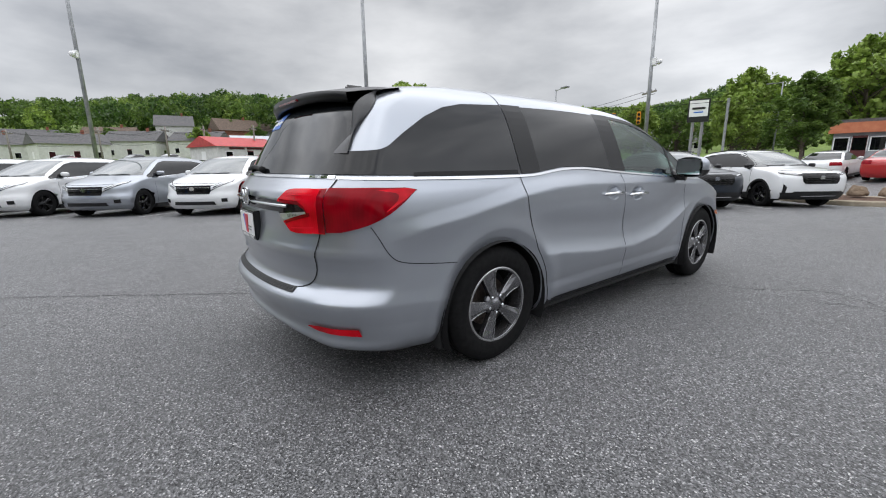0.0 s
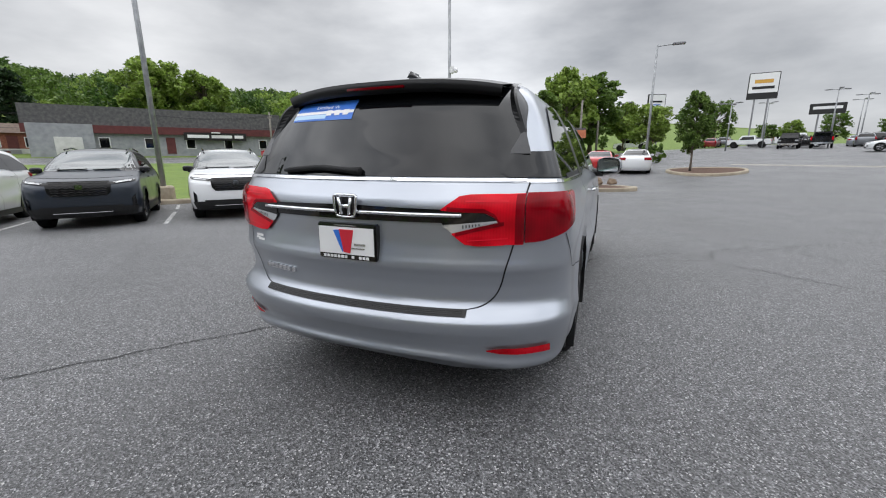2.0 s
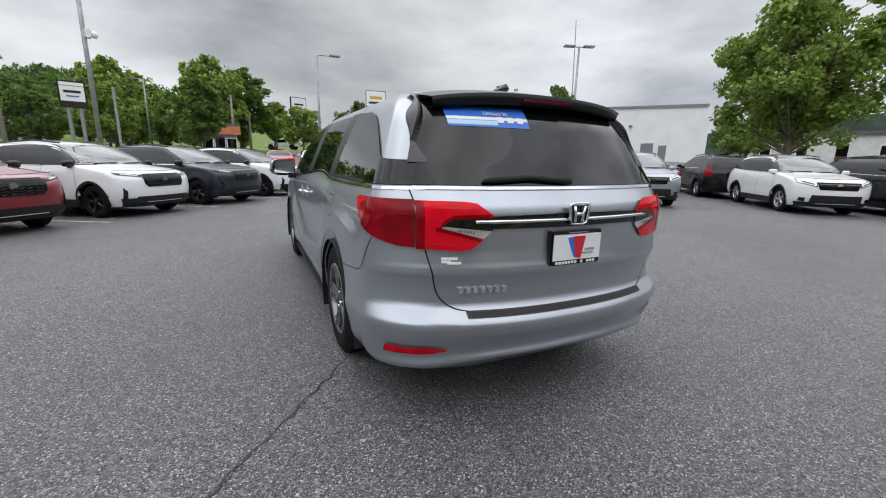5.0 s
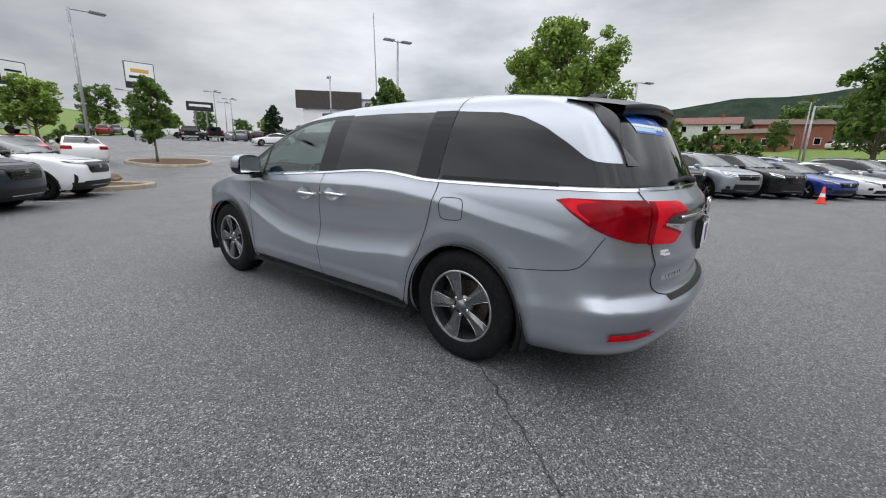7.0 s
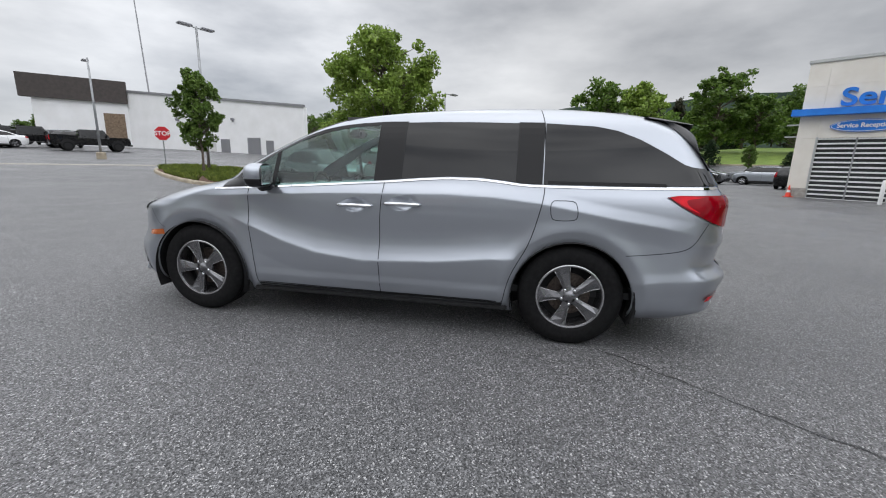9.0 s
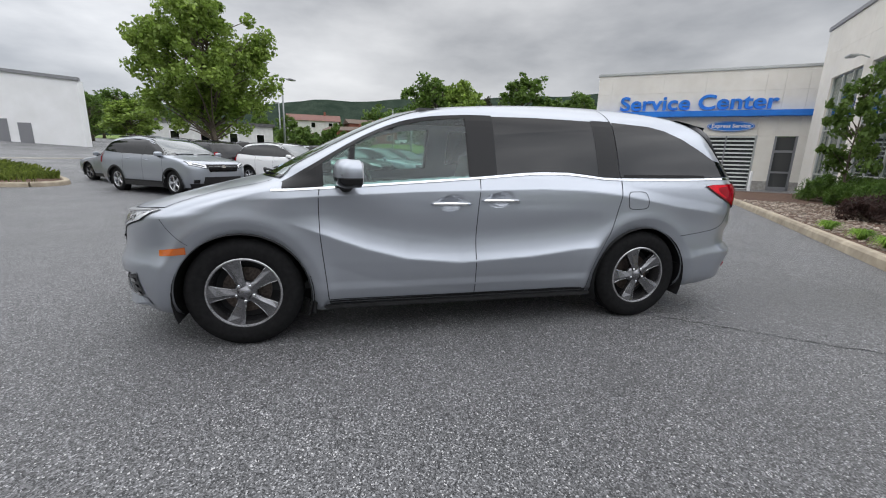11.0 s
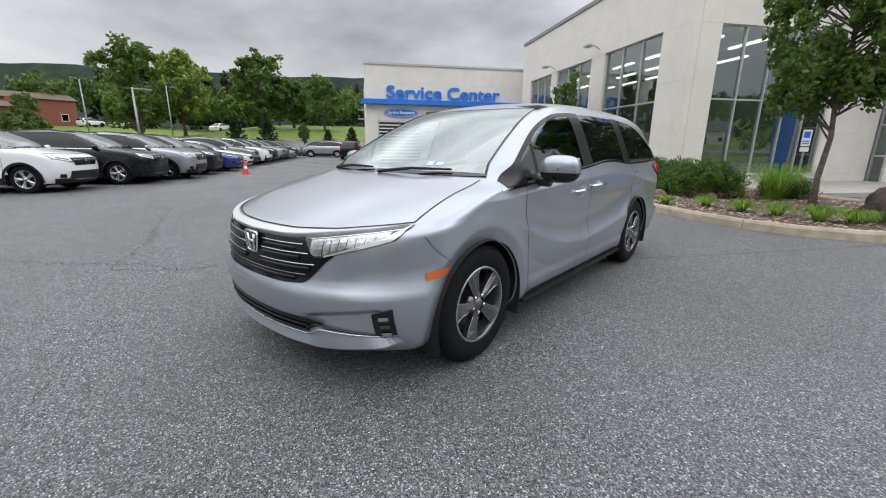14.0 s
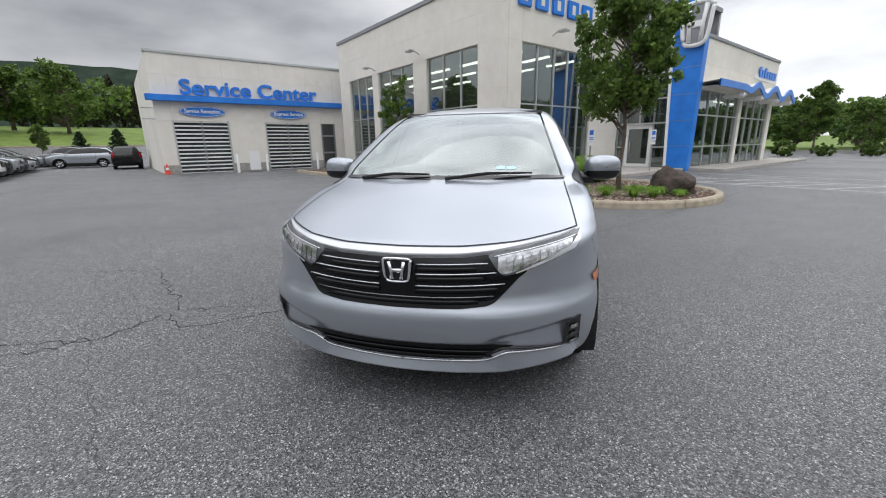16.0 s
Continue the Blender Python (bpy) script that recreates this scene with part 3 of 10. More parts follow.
def fine(points, n=14):
    """More points on a polyline, evenly, with its corners slightly eased."""
    pts = [Vector(p) for p in points]
    for _ in range(2):
        new_pts = [pts[0]]
        for a, b in zip(pts, pts[1:]):
            new_pts += [a.lerp(b, 0.25), a.lerp(b, 0.75)]
        pts = new_pts + [pts[-1]]
    lens = [0.0]
    for a, b in zip(pts, pts[1:]):
        lens.append(lens[-1] + (b - a).length)
    out = []
    for i in range(n + 1):
        d = lens[-1] * i / n
        k = min(max(int(np.searchsorted(lens, d)) - 1, 0), len(pts) - 2)
        t = (d - lens[k]) / max(lens[k + 1] - lens[k], 1e-9)
        out.append(pts[k].lerp(pts[k + 1], t))
    return out


def side_seam(bm, shape, yz, sgn, width=0.0055, n=24):
    pts, outs = [], []
    for q in fine([(y, z, 0) for y, z in yz], n):
        p = shape.side(q.x, q.y, sgn)
        e = 0.01
        dy = shape.side(q.x + e, q.y, sgn) - shape.side(q.x - e, q.y, sgn)
        dz = shape.side(q.x, q.y + e, sgn) - shape.side(q.x, q.y - e, sgn)
        nrm = dy.cross(dz).normalized()
        if nrm.x * sgn < 0:
            nrm = -nrm
        pts.append(p)
        outs.append(nrm)
    add_ribbon(bm, pts, outs, width, 0.0016)


def side_sheet(shape, y0, y1, zlo, zhi, sgn, ny=30, nz=12, off=0.003):
    """A sheet on the flank between two edges, each given as (y, z) pairs."""
    lo, hi = sorted(zlo), sorted(zhi)
    rows = []
    for i in range(ny + 1):
        y = y0 + (y1 - y0) * i / ny
        a, b = lerp_list(lo, y), lerp_list(hi, y)
        rows.append([shape.side(y, a + (b - a) * j / nz, sgn) for j in range(nz + 1)])
    return skin(rows, off)


def end_sheet(shape, end, a0, a1, zlo, zhi, sgn, na=24, nz=10, off=0.003, push=0.0):
    """A sheet on the nose or tail, along the contour from a0 to a1, between two edges of (a, z) pairs."""
    fn = shape.front if end == "front" else shape.rear
    rows = []
    for i in range(na + 1):
        a = a0 + (a1 - a0) * i / na
        lo, hi = lerp_list(zlo, a), lerp_list(zhi, a)
        rows.append([fn(a, lo + (hi - lo) * j / nz, sgn) for j in range(nz + 1)])
    return skin(rows, off)


def wheel_parts(owner, y, z, sgn, x_out, r_tyre=0.369, r_rim=0.232, style="twin", detail=True, mats=None):
    """A tyre on an alloy wheel; its outer face lies at x_out."""
    face, edge, dark = mats or (RIM_GREY, RIM_BRIGHT, RIM_DARK)
    width = 0.225
    sides = 64 if detail else 28
    w = new("wheel")
    w.parent = owner
    w.location = (sgn * x_out, y, z)
    if sgn < 0:
        w.rotation_euler = (0, 0, math.pi)
    rt, rr = r_tyre, r_rim
    prof = [(rr - 0.005, -0.020), (rr + 0.012, -0.004), (rr + 0.03, 0.0), (rr + 0.07, 0.004), (rt - 0.045, 0.0), (rt - 0.022, -0.012), (rt - 0.006, -0.03)]
    for k in range(5):
        a = -0.04 - k * (width - 0.07) / 4
        prof += [(rt, a), (rt, a - 0.024), (rt - 0.008, a - 0.026), (rt - 0.008, a - 0.030)] if k < 4 and detail else [(rt, a)]
    prof += [(rt - 0.03, -width + 0.01), (rr, -width + 0.02)]
    part("tyre", lathe(prof, sides), RUBBER, w, smooth=detail)
    if detail:
        part("rim_lip", lathe([(rr + 0.006, -0.006), (rr, -0.001), (rr - 0.006, -0.004)], sides), edge, w, smooth=True)
    part("rim", lathe([(rr + 0.006 - 0.011 * detail, -0.006), (rr - 0.008, -0.004), (rr - 0.012, -0.012), (rr - 0.016, -0.04), (rr - 0.03, -0.10), (rr - 0.035, -0.2)], sides), face, w, smooth=True)
    if detail:
        part("brake_disc", lathe([(0.02, -0.10), (0.155, -0.10), (0.155, -0.115), (0.02, -0.115)], 32), RUST if detail else dark, w)
    part("wheel_back", lathe([(0.01, -0.13 if detail else -0.08), (rr - 0.02, -0.13 if detail else -0.08)], 24), dark, w)
    sp = bmesh.new()
    ed = bmesh.new()
    for k in range(5):
        t = 2 * math.pi * k / 5 + math.pi / 2
        m = Matrix.Rotation(t, 4, "X")
        r0, r1 = 0.045, rr - 0.012
        # a broad arm with a ridge off its middle line
        left = [(-0.020, -0.028, r0), (-0.026, -0.030, r1 * 0.48), (-0.024, -0.044, r1 * 0.78), (-0.012, -0.060, r1)]
        crest = [(-0.012, -0.006, r0), (-0.012, -0.010, r1 * 0.48), (-0.010, -0.018, r1 * 0.78), (-0.006, -0.022, r1)]
        right = [(-0.020, 0.028, r0), (-0.026, 0.030, r1 * 0.48), (-0.024, 0.044, r1 * 0.78), (-0.012, 0.060, r1)]
        rows = [[p + Vector((-0.035, 0, 0)) for p in map(Vector, left)], list(map(Vector, left)), list(map(Vector, crest)), list(map(Vector, right)), [p + Vector((-0.035, 0, 0)) for p in map(Vector, right)]]
        vs = [[sp.verts.new(m @ p) for p in row] for row in rows]
        for a in range(4):
            for b in range(3):
                sp.faces.new((vs[a][b], vs[a + 1][b], vs[a + 1][b + 1], vs[a][b + 1]))
        if detail:
            for s in (1, -1):
                line = [m @ Vector((-0.021, s * 0.029, r0 + 0.04)), m @ Vector((-0.024, s * 0.031, r1 * 0.48)), m @ Vector((-0.022, s * 0.045, r1 * 0.78)), m @ Vector((-0.011, s * 0.059, r1 - 0.004))]
                add_tube(ed, line, 0.0024, 6)
    bmesh.ops.recalc_face_normals(sp, faces=sp.faces)
    part("spokes", sp, face, w)
    if detail:
        part("bright_edges", ed, edge, w, "machined bright spoke edges", smooth=True)
        for k in range(5):
            t = 2 * math.pi * (k + 0.5) / 5 + math.pi / 2
            nut = lathe([(0.001, 0.0), (0.009, 0.0), (0.012, -0.005), (0.012, -0.03)], 10)
            nut.transform(Matrix.Translation((-0.012, 0.057 * math.cos(t), 0.057 * math.sin(t))))
            part("lug_nut", nut, CHROME, w, smooth=True)
    part("hub_cap", lathe([(0.001, -0.006), (0.026, -0.008), (0.032, -0.014), (0.05, -0.024), (0.07, -0.03), (0.078, -0.06)], 24), face, w, smooth=True)
    return w

# ---- the lie of the land ----
# e runs along the showroom's long front, n across it towards the far lot
EX, EY = Vector((0.786, -0.618, 0)), Vector((0.618, 0.786, 0))
TURN = math.atan2(-0.618, 0.786)


def soft_rise(v, k=3.0):
    return k * math.log1p(math.exp(min(v / k, 40))) if v < 60 else v


def land(e, n):
    """Height of the ground."""
    base = lerp_list([(12, 0.0), (16, 0.05), (20, 0.2), (26, 0.40), (31, 0.60), (40, 1.02), (50, 1.66), (60, 2.0), (70, 2.2), (84, 2.95), (100, 3.2), (140, 3.6)], n)
    west = 0.05 * soft_rise(-35 - e, 3) * smoothstep(-20, -40, e) + 0.10 * max(0.0, -100 - e) if e > -400 else 50
    dip = -0.20 * smoothstep(-2.6, -11, e) * smoothstep(-24, -13, e) * smoothstep(22, 12, n)
    return dip + base * smoothstep(-62, -34, e) + (0.16 * soft_rise(min(e, 72) - 46.8, 1.5) * (0.35 + 0.65 * smoothstep(36, 16, n)) + 0.06 * max(0.0, min(e, 110) - 72)) * smoothstep(43, 49, e) + west


def at(e, n, up_by=0.0):
    p = EX * e + EY * n
    return Vector((p.x, p.y, land(e, n) + up_by))


def en(x, y):
    return x * EX.x + y * EX.y, x * EY.x + y * EY.y


def stand(x, y, up_by=0.0):
    return Vector((x, y, land(*en(x, y)) + up_by))


def ground_kind(e, n):
    if -58 < e < -47:
        return "road"
    if -12.1 < e < 58 and -70 < n < 19:
        return "parking_lot"
    if -12.1 < e < 16 and 19 <= n < 46 or -34 < e < 16 and 36 < n < 100:
        return "parking_lot"
    if 16 <= e < 42 and 26.5 < n < 100:
        return "parking_lot"
    if -20 < e < -12.1 and 11 < n < 46 or -47 < e < -12.1 and 19 < n < 36:
        return "parking_lot"
    return "ground"


def build_ground():
    es = [-3000, -1200, -600, -401, -399, -250, -180, -140, -120, -100, -90, -80, -70, -64, -58, -52, -47, -42, -38, -34, -28, -24, -20, -18, -16, -14, -12.1] + [-11 + 2 * i for i in range(13)] + [16] + [18 + 4 * i for i in range(10)] + [58, 60, 64, 70, 80, 95, 120, 160, 250, 500, 1200, 3000]
    ns = [-3000, -1000, -400, -200, -120, -70] + [-65 + 5 * i for i in range(14)] + [5, 8, 10] + [11 + i for i in range(8)] + [19, 21, 23, 26, 28, 31, 34, 36, 40, 46, 52, 60, 70, 80, 92, 100, 140, 250, 600, 1500, 3000]
    mats = {"ground": LAWN, "parking_lot": ASPHALT, "road": ASPHALT}
    labels = {"ground": "mown green lawn and verges", "parking_lot": "damp dark asphalt car park with pale aggregate", "road": "grey asphalt public road"}
    verts = [[tuple(at(e, n)) for n in ns] for e in es]
    faces = {}
    for i in range(len(es) - 1):
        for j in range(len(ns) - 1):
            faces.setdefault(ground_kind((es[i] + es[i + 1]) / 2, (ns[j] + ns[j + 1]) / 2), []).append(((i, j), (i + 1, j), (i + 1, j + 1), (i, j + 1)))
    for kind, fs in faces.items():
        used = sorted({v for f in fs for v in f})
        where = {v: k for k, v in enumerate(used)}
        me = bpy.data.meshes.new(kind)
        me.from_pydata([verts[i][j] for i, j in used], [], [[where[v] for v in f] for f in fs])
        me.materials.append(mats[kind])
        tagged(new(kind, me), labels[kind], "parking lot" if kind == "parking_lot" else kind, kind="structure")


build_ground()


def wavy(points, step=0.06, jitter=0.018, seed=1):
    rnd = random.Random(seed)
    pts = [Vector((x, y, 0)) for x, y in points]
    out = []
    for a, b in zip(pts, pts[1:]):
        n = max(2, int((b - a).length / step))
        side = (b - a).normalized().cross(Vector((0, 0, 1)))
        for i in range(n):
            out.append(a.lerp(b, i / n) + side * rnd.gauss(0, jitter))
    out.append(pts[-1])
    return out


def crack(points, width, jitter, seed, mat):
    rnd = random.Random(seed)
    pts = wavy(points, 0.07, jitter, seed)
    ws = [max(0.002, width * rnd.uniform(0.3, 1.5)) for _ in pts]
    pts = [stand(p.x, p.y, 0.0) for p in pts]
    ob = obj("pavement_crack", ribbon(pts, Vector((0, 0, 1)), ws, 0.004), mat)
    return tagged(ob, "thin dark crack in the asphalt", "pavement crack", "cracks", kind="structure")


# the long paving joint and the branching cracks round the van
crack([(-8.5, -11.8), (-5.6, -8.0), (-2.99, -4.34), (-2.3, -3.4), (-1.6, -2.48), (-1.0, -1.75), (-0.4, -0.95), (0.2, -0.2), (0.8, 0.75), (1.1, 1.28)], 0.011, 0.010, 1, TAR)
crack([(-5.6, -8.0), (-2.99, -4.34), (-1.6, -2.48), (-1.0, -1.75)], 0.0028, 0.008, 2, CRACK)
crack([(0.9, 0.9), (1.1, 1.28), (1.5, 1.40), (2.03, 1.82), (2.36, 1.60), (2.51, 2.11), (3.06, 2.36), (3.9, 3.05), (5.2, 3.9)], 0.009, 0.026, 3, CRACK)
crack([(1.61, 1.28), (2.33, 1.52), (2.7, 1.25), (3.54, 0.61), (4.8, 0.9)], 0.008, 0.026, 4, CRACK)
crack([(2.5, 2.1), (3.01, 2.6), (4.3, 1.95), (5.64, 1.45), (7.5, 0.8)], 0.008, 0.026, 5, CRACK)
crack([(-0.77, 4.03), (-0.27, 3.61), (0.5, 3.4), (1.3, 3.0), (2.5, 2.15)], 0.003, 0.012, 6, TAR)
crack([(-3.0, -4.4), (-3.6, -5.2)], 0.012, 0.02, 7, CRACK)
for a, b, seed in (((8.0, 1.0), (11.5, -2.2), 11), ((9.5, -6.0), (14.0, -5.0), 12), ((-3.0, 8.5), (3.5, 8.8), 13), ((4.0, 9.5), (10.5, 7.0), 14)):
    crack([a, ((a[0] + b[0]) / 2, (a[1] + b[1]) / 2 + 0.4), b], 0.010, 0.05, seed, TAR)


def strip(name, points, width, height, mat, label, seg=2.4, gap=0.012, closed=False):
    """A kerb: cast lengths set end to end along a line, with their joints open."""
    pts = [Vector((p[0], p[1], 0)) for p in points]
    if closed:
        pts.append(pts[0])
    owner = tagged(new(name), label, "kerb", "kerbs", kind="structure")
    lens = [0.0]
    for a, b in zip(pts, pts[1:]):
        lens.append(lens[-1] + (b - a).length)

    def walk_to(d):
        k = min(max(int(np.searchsorted(lens, d)) - 1, 0), len(pts) - 2)
        q = pts[k].lerp(pts[k + 1], (d - lens[k]) / max(lens[k + 1] - lens[k], 1e-9))
        t = (pts[k + 1] - pts[k]).normalized()
        return q, t

    count = max(1, round(lens[-1] / seg))
    for i in range(count):
        d0, d1 = lens[-1] * i / count + gap / 2, lens[-1] * (i + 1) / count - gap / 2
        n = max(2, int((d1 - d0) / 0.35))
        rows = []
        for j in range(n + 1):
            q, t = walk_to(d0 + (d1 - d0) * j / n)
            s = t.cross(Vector((0, 0, 1)))
            base = land(*en(q.x, q.y))
            w = width / 2
            rows.append([Vector((q.x, q.y, base)) + s * a + Vector((0, 0, b)) for a, b in ((-w, -0.05), (-w, height - 0.03), (-w + 0.03, height), (w - 0.03, height), (w, height - 0.04), (w + 0.02, -0.05))])
        bm = from_grid(rows)
        for r in (rows[0], rows[-1]):
            bm.faces.new([bm.verts.new(p) for p in r])
        bmesh.ops.recalc_face_normals(bm, faces=bm.faces)
        part("kerb_stone", bm, mat, owner)
    return owner


def smooth_loop(points, rounds=2, closed=True):
    pts = [Vector((x, y, 0)) for x, y in points]
    for _ in range(rounds):
        out = []
        m = len(pts) if closed else len(pts) - 1
        if not closed:
            out.append(pts[0])
        for i in range(m):
            a, b = pts[i], pts[(i + 1) % len(pts)]
            out += [a.lerp(b, 0.25), a.lerp(b, 0.75)]
        if not closed:
            out.append(pts[-1])
        pts = out
    return pts


def inside(pts, x, y):
    odd = False
    for a, b in zip(pts, pts[1:] + pts[:1]):
        if (a.y > y) != (b.y > y) and x < (b.x - a.x) * (y - a.y) / (b.y - a.y) + a.x:
            odd = not odd
    return odd


def bed(name, loop, mat, label, height=0.10, mound=0.10):
    """The earth of a planting island, slightly heaped."""
    c = sum(loop, Vector()) / len(loop)
    rows = []
    for i in range(7):
        t = i / 6
        rows.append([(p.x + (c.x - p.x) * t, p.y + (c.y - p.y) * t, land(*en(p.x, p.y)) * (1 - t) + land(*en(c.x, c.y)) * t + height + mound * math.sin(t * math.pi / 2) + random.uniform(0, 0.02) * (t > 0)) for p in loop])
    return tagged(obj(name, from_grid(rows, closed_u=True), mat, smooth=True), label, "planting bed", kind="structure")

# ---- the silver minivan ----
def van_swell(y, z):
    """Flared arches with a flat flange, the swept crease along the doors, the haunch over the rear wheel and the bumper's edge."""
    d = 0.0
    for yc in (1.5, -1.5):
        r = math.hypot(y - yc, z - 0.345)
        if r < 0.80:
            out = 0.014 if r < 0.500 else 0.014 * math.exp(-((r - 0.500) / 0.070) ** 2)
            d += (out - 0.026 * min(1.0, max(0.0, (0.500 - r) / 0.076))) * smoothstep(1.04, 0.86, z)
    zc = lerp_list([(-1.2, 0.635), (-0.9, 0.612), (-0.5, 0.567), (0.05, 0.537), (0.44, 0.580), (0.72, 0.655), (0.97, 0.75), (1.3, 0.87)], y)
    on = smoothstep(-1.25, -0.95, y) * smoothstep(1.30, 0.92, y)
    u = z - zc
    d += on * (0.027 * (max(0.0, 1 - u / 0.13) ** 2 if u >= 0 else max(0.0, 1 + u / 0.20)) - 0.012 * math.exp(-((u - 0.19) / 0.09) ** 2))
    # the rocker's edge
    u = z - 0.372
    d += smoothstep(-1.1, -0.9, y) * smoothstep(1.1, 0.9, y) * 0.010 * (max(0.0, 1 - u / 0.05) if u >= 0 else max(0.0, 1 + u / 0.12))
    zh = lerp_list([(-2.3, 0.855), (-2.02, 0.905), (-1.78, 0.937), (-1.26, 1.026), (-0.95, 1.06), (-0.6, 1.07), (0.3, 1.045), (1.3, 0.99)], y)
    u = z - zh
    d += 0.014 * (max(0.0, 1 - u / 0.08) ** 1.3 if u >= 0 else max(0.0, 1 + u / 0.13) ** 1.5) * smoothstep(1.6, 1.0, y) * smoothstep(-2.35, -2.05, y)
    # the rear bumper's edge, rising towards the tail
    u = z - lerp_list([(-2.6, 0.575), (-2.2, 0.54), (-1.95, 0.512)], y)
    d += smoothstep(-1.80, -1.98, y) * 0.010 * (max(0.0, 1 - u / 0.07) ** 1.5 if u >= 0 else max(0.0, 1 + u / 0.12))
    return d


def van_bend(y, z):
    """The rear bumper's lower edge sweeps up."""
    if y > -1.8 or z > 0.5:
        return z
    return z + lerp_list([(1.8, 0.015), (1.9, 0.03), (2.3, 0.05), (2.5, 0.065), (2.62, 0.125), (2.75, 0.155)], -y) * (0.5 - z) / 0.295


VAN = Shape(
    1.75,
    [(0.20, 2.26), (0.24, 2.345), (0.30, 2.385), (0.40, 2.418), (0.48, 2.438), (0.54, 2.445), (0.57, 2.437), (0.60, 2.422), (0.64, 2.410), (0.72, 2.405), (0.80, 2.387), (0.86, 2.35), (0.885, 2.31), (0.91, 2.23), (0.95, 2.10), (1.0, 1.93), (1.05, 1.74), (1.09, 1.58), (1.12, 1.46), (1.2, 1.31), (1.32, 1.08), (1.45, 0.82), (1.55, 0.60), (1.6, 0.47), (1.63, 0.37), (1.66, 0.22), (1.69, 0.0), (1.71, -0.2), (1.725, -0.42), (1.74, -0.72), (1.749, -1.0)],
    [(0.20, -2.55), (0.235, -2.610), (0.26, -2.655), (0.285, -2.659), (0.33, -2.650), (0.40, -2.664), (0.48, -2.688), (0.546, -2.705), (0.557, -2.704), (0.575, -2.690), (0.60, -2.664), (0.62, -2.642), (0.65, -2.629), (0.70, -2.631), (0.76, -2.644), (0.795, -2.655), (0.805, -2.655), (0.84, -2.646), (0.92, -2.634), (1.05, -2.634), (1.09, -2.624), (1.12, -2.60), (1.17, -2.558), (1.3, -2.481), (1.4, -2.421), (1.5, -2.36), (1.58, -2.28), (1.63, -2.20), (1.66, -2.12), (1.69, -1.96), (1.71, -1.80), (1.725, -1.64), (1.74, -1.38), (1.749, -1.15)],
    [(0.20, 0.88), (0.25, 0.925), (0.3, 0.95), (0.4, 0.968), (0.5, 0.974), (0.55, 0.974), (0.62, 0.97), (0.7, 0.966), (0.8, 0.964), (0.9, 0.965), (0.97, 0.960), (1.03, 0.950), (1.08, 0.936), (1.13, 0.915), (1.2, 0.885), (1.3, 0.845), (1.4, 0.803), (1.5, 0.755), (1.56, 0.718), (1.6, 0.685), (1.64, 0.635), (1.67, 0.58), (1.69, 0.53), (1.71, 0.46), (1.725, 0.385), (1.74, 0.26), (1.749, 0.12)],
    [(0.2, 0.56), (0.45, 0.61), (0.6, 0.65), (0.7, 0.69), (0.8, 0.66), (0.9, 0.58), (0.95, 0.50), (1.03, 0.46), (1.08, 0.56), (1.12, 0.47), (1.2, 0.33), (1.5, 0.27), (1.6, 0.32), (1.66, 0.5), (1.70, 0.7), (1.749, 0.4)],
    [(0.2, 0.45), (0.6, 0.46), (0.9, 0.42), (1.1, 0.36), (1.2, 0.30), (1.5, 0.28), (1.62, 0.36), (1.7, 0.5), (1.749, 0.3)],
    van_swell, bend=van_bend,
)
BELT = [(1.30, 1.045), (1.15, 1.05), (0.72, 1.08), (-0.11, 1.14), (-0.40, 1.168), (-0.58, 1.18), (-0.82, 1.18), (-1.0, 1.162), (-1.12, 1.148), (-1.28, 1.145), (-1.77, 1.15), (-2.45, 1.17)]
GLASS_TOP = [(1.24, 1.085), (1.10, 1.165), (0.97, 1.25), (0.72, 1.40), (0.52, 1.49), (0.35, 1.535), (0.20, 1.562), (-0.05, 1.582), (-0.5, 1.59), (-1.25, 1.585)]
QUARTER_TOP = [(-1.24, 1.585), (-1.60, 1.565), (-1.75, 1.535), (-1.90, 1.475), (-2.06, 1.385), (-2.17, 1.315), (-2.22, 1.298), (-2.28, 1.292), (-2.37, 1.29), (-2.46, 1.19)]


def up(pairs, d):
    return [(a, b + d) for a, b in pairs]


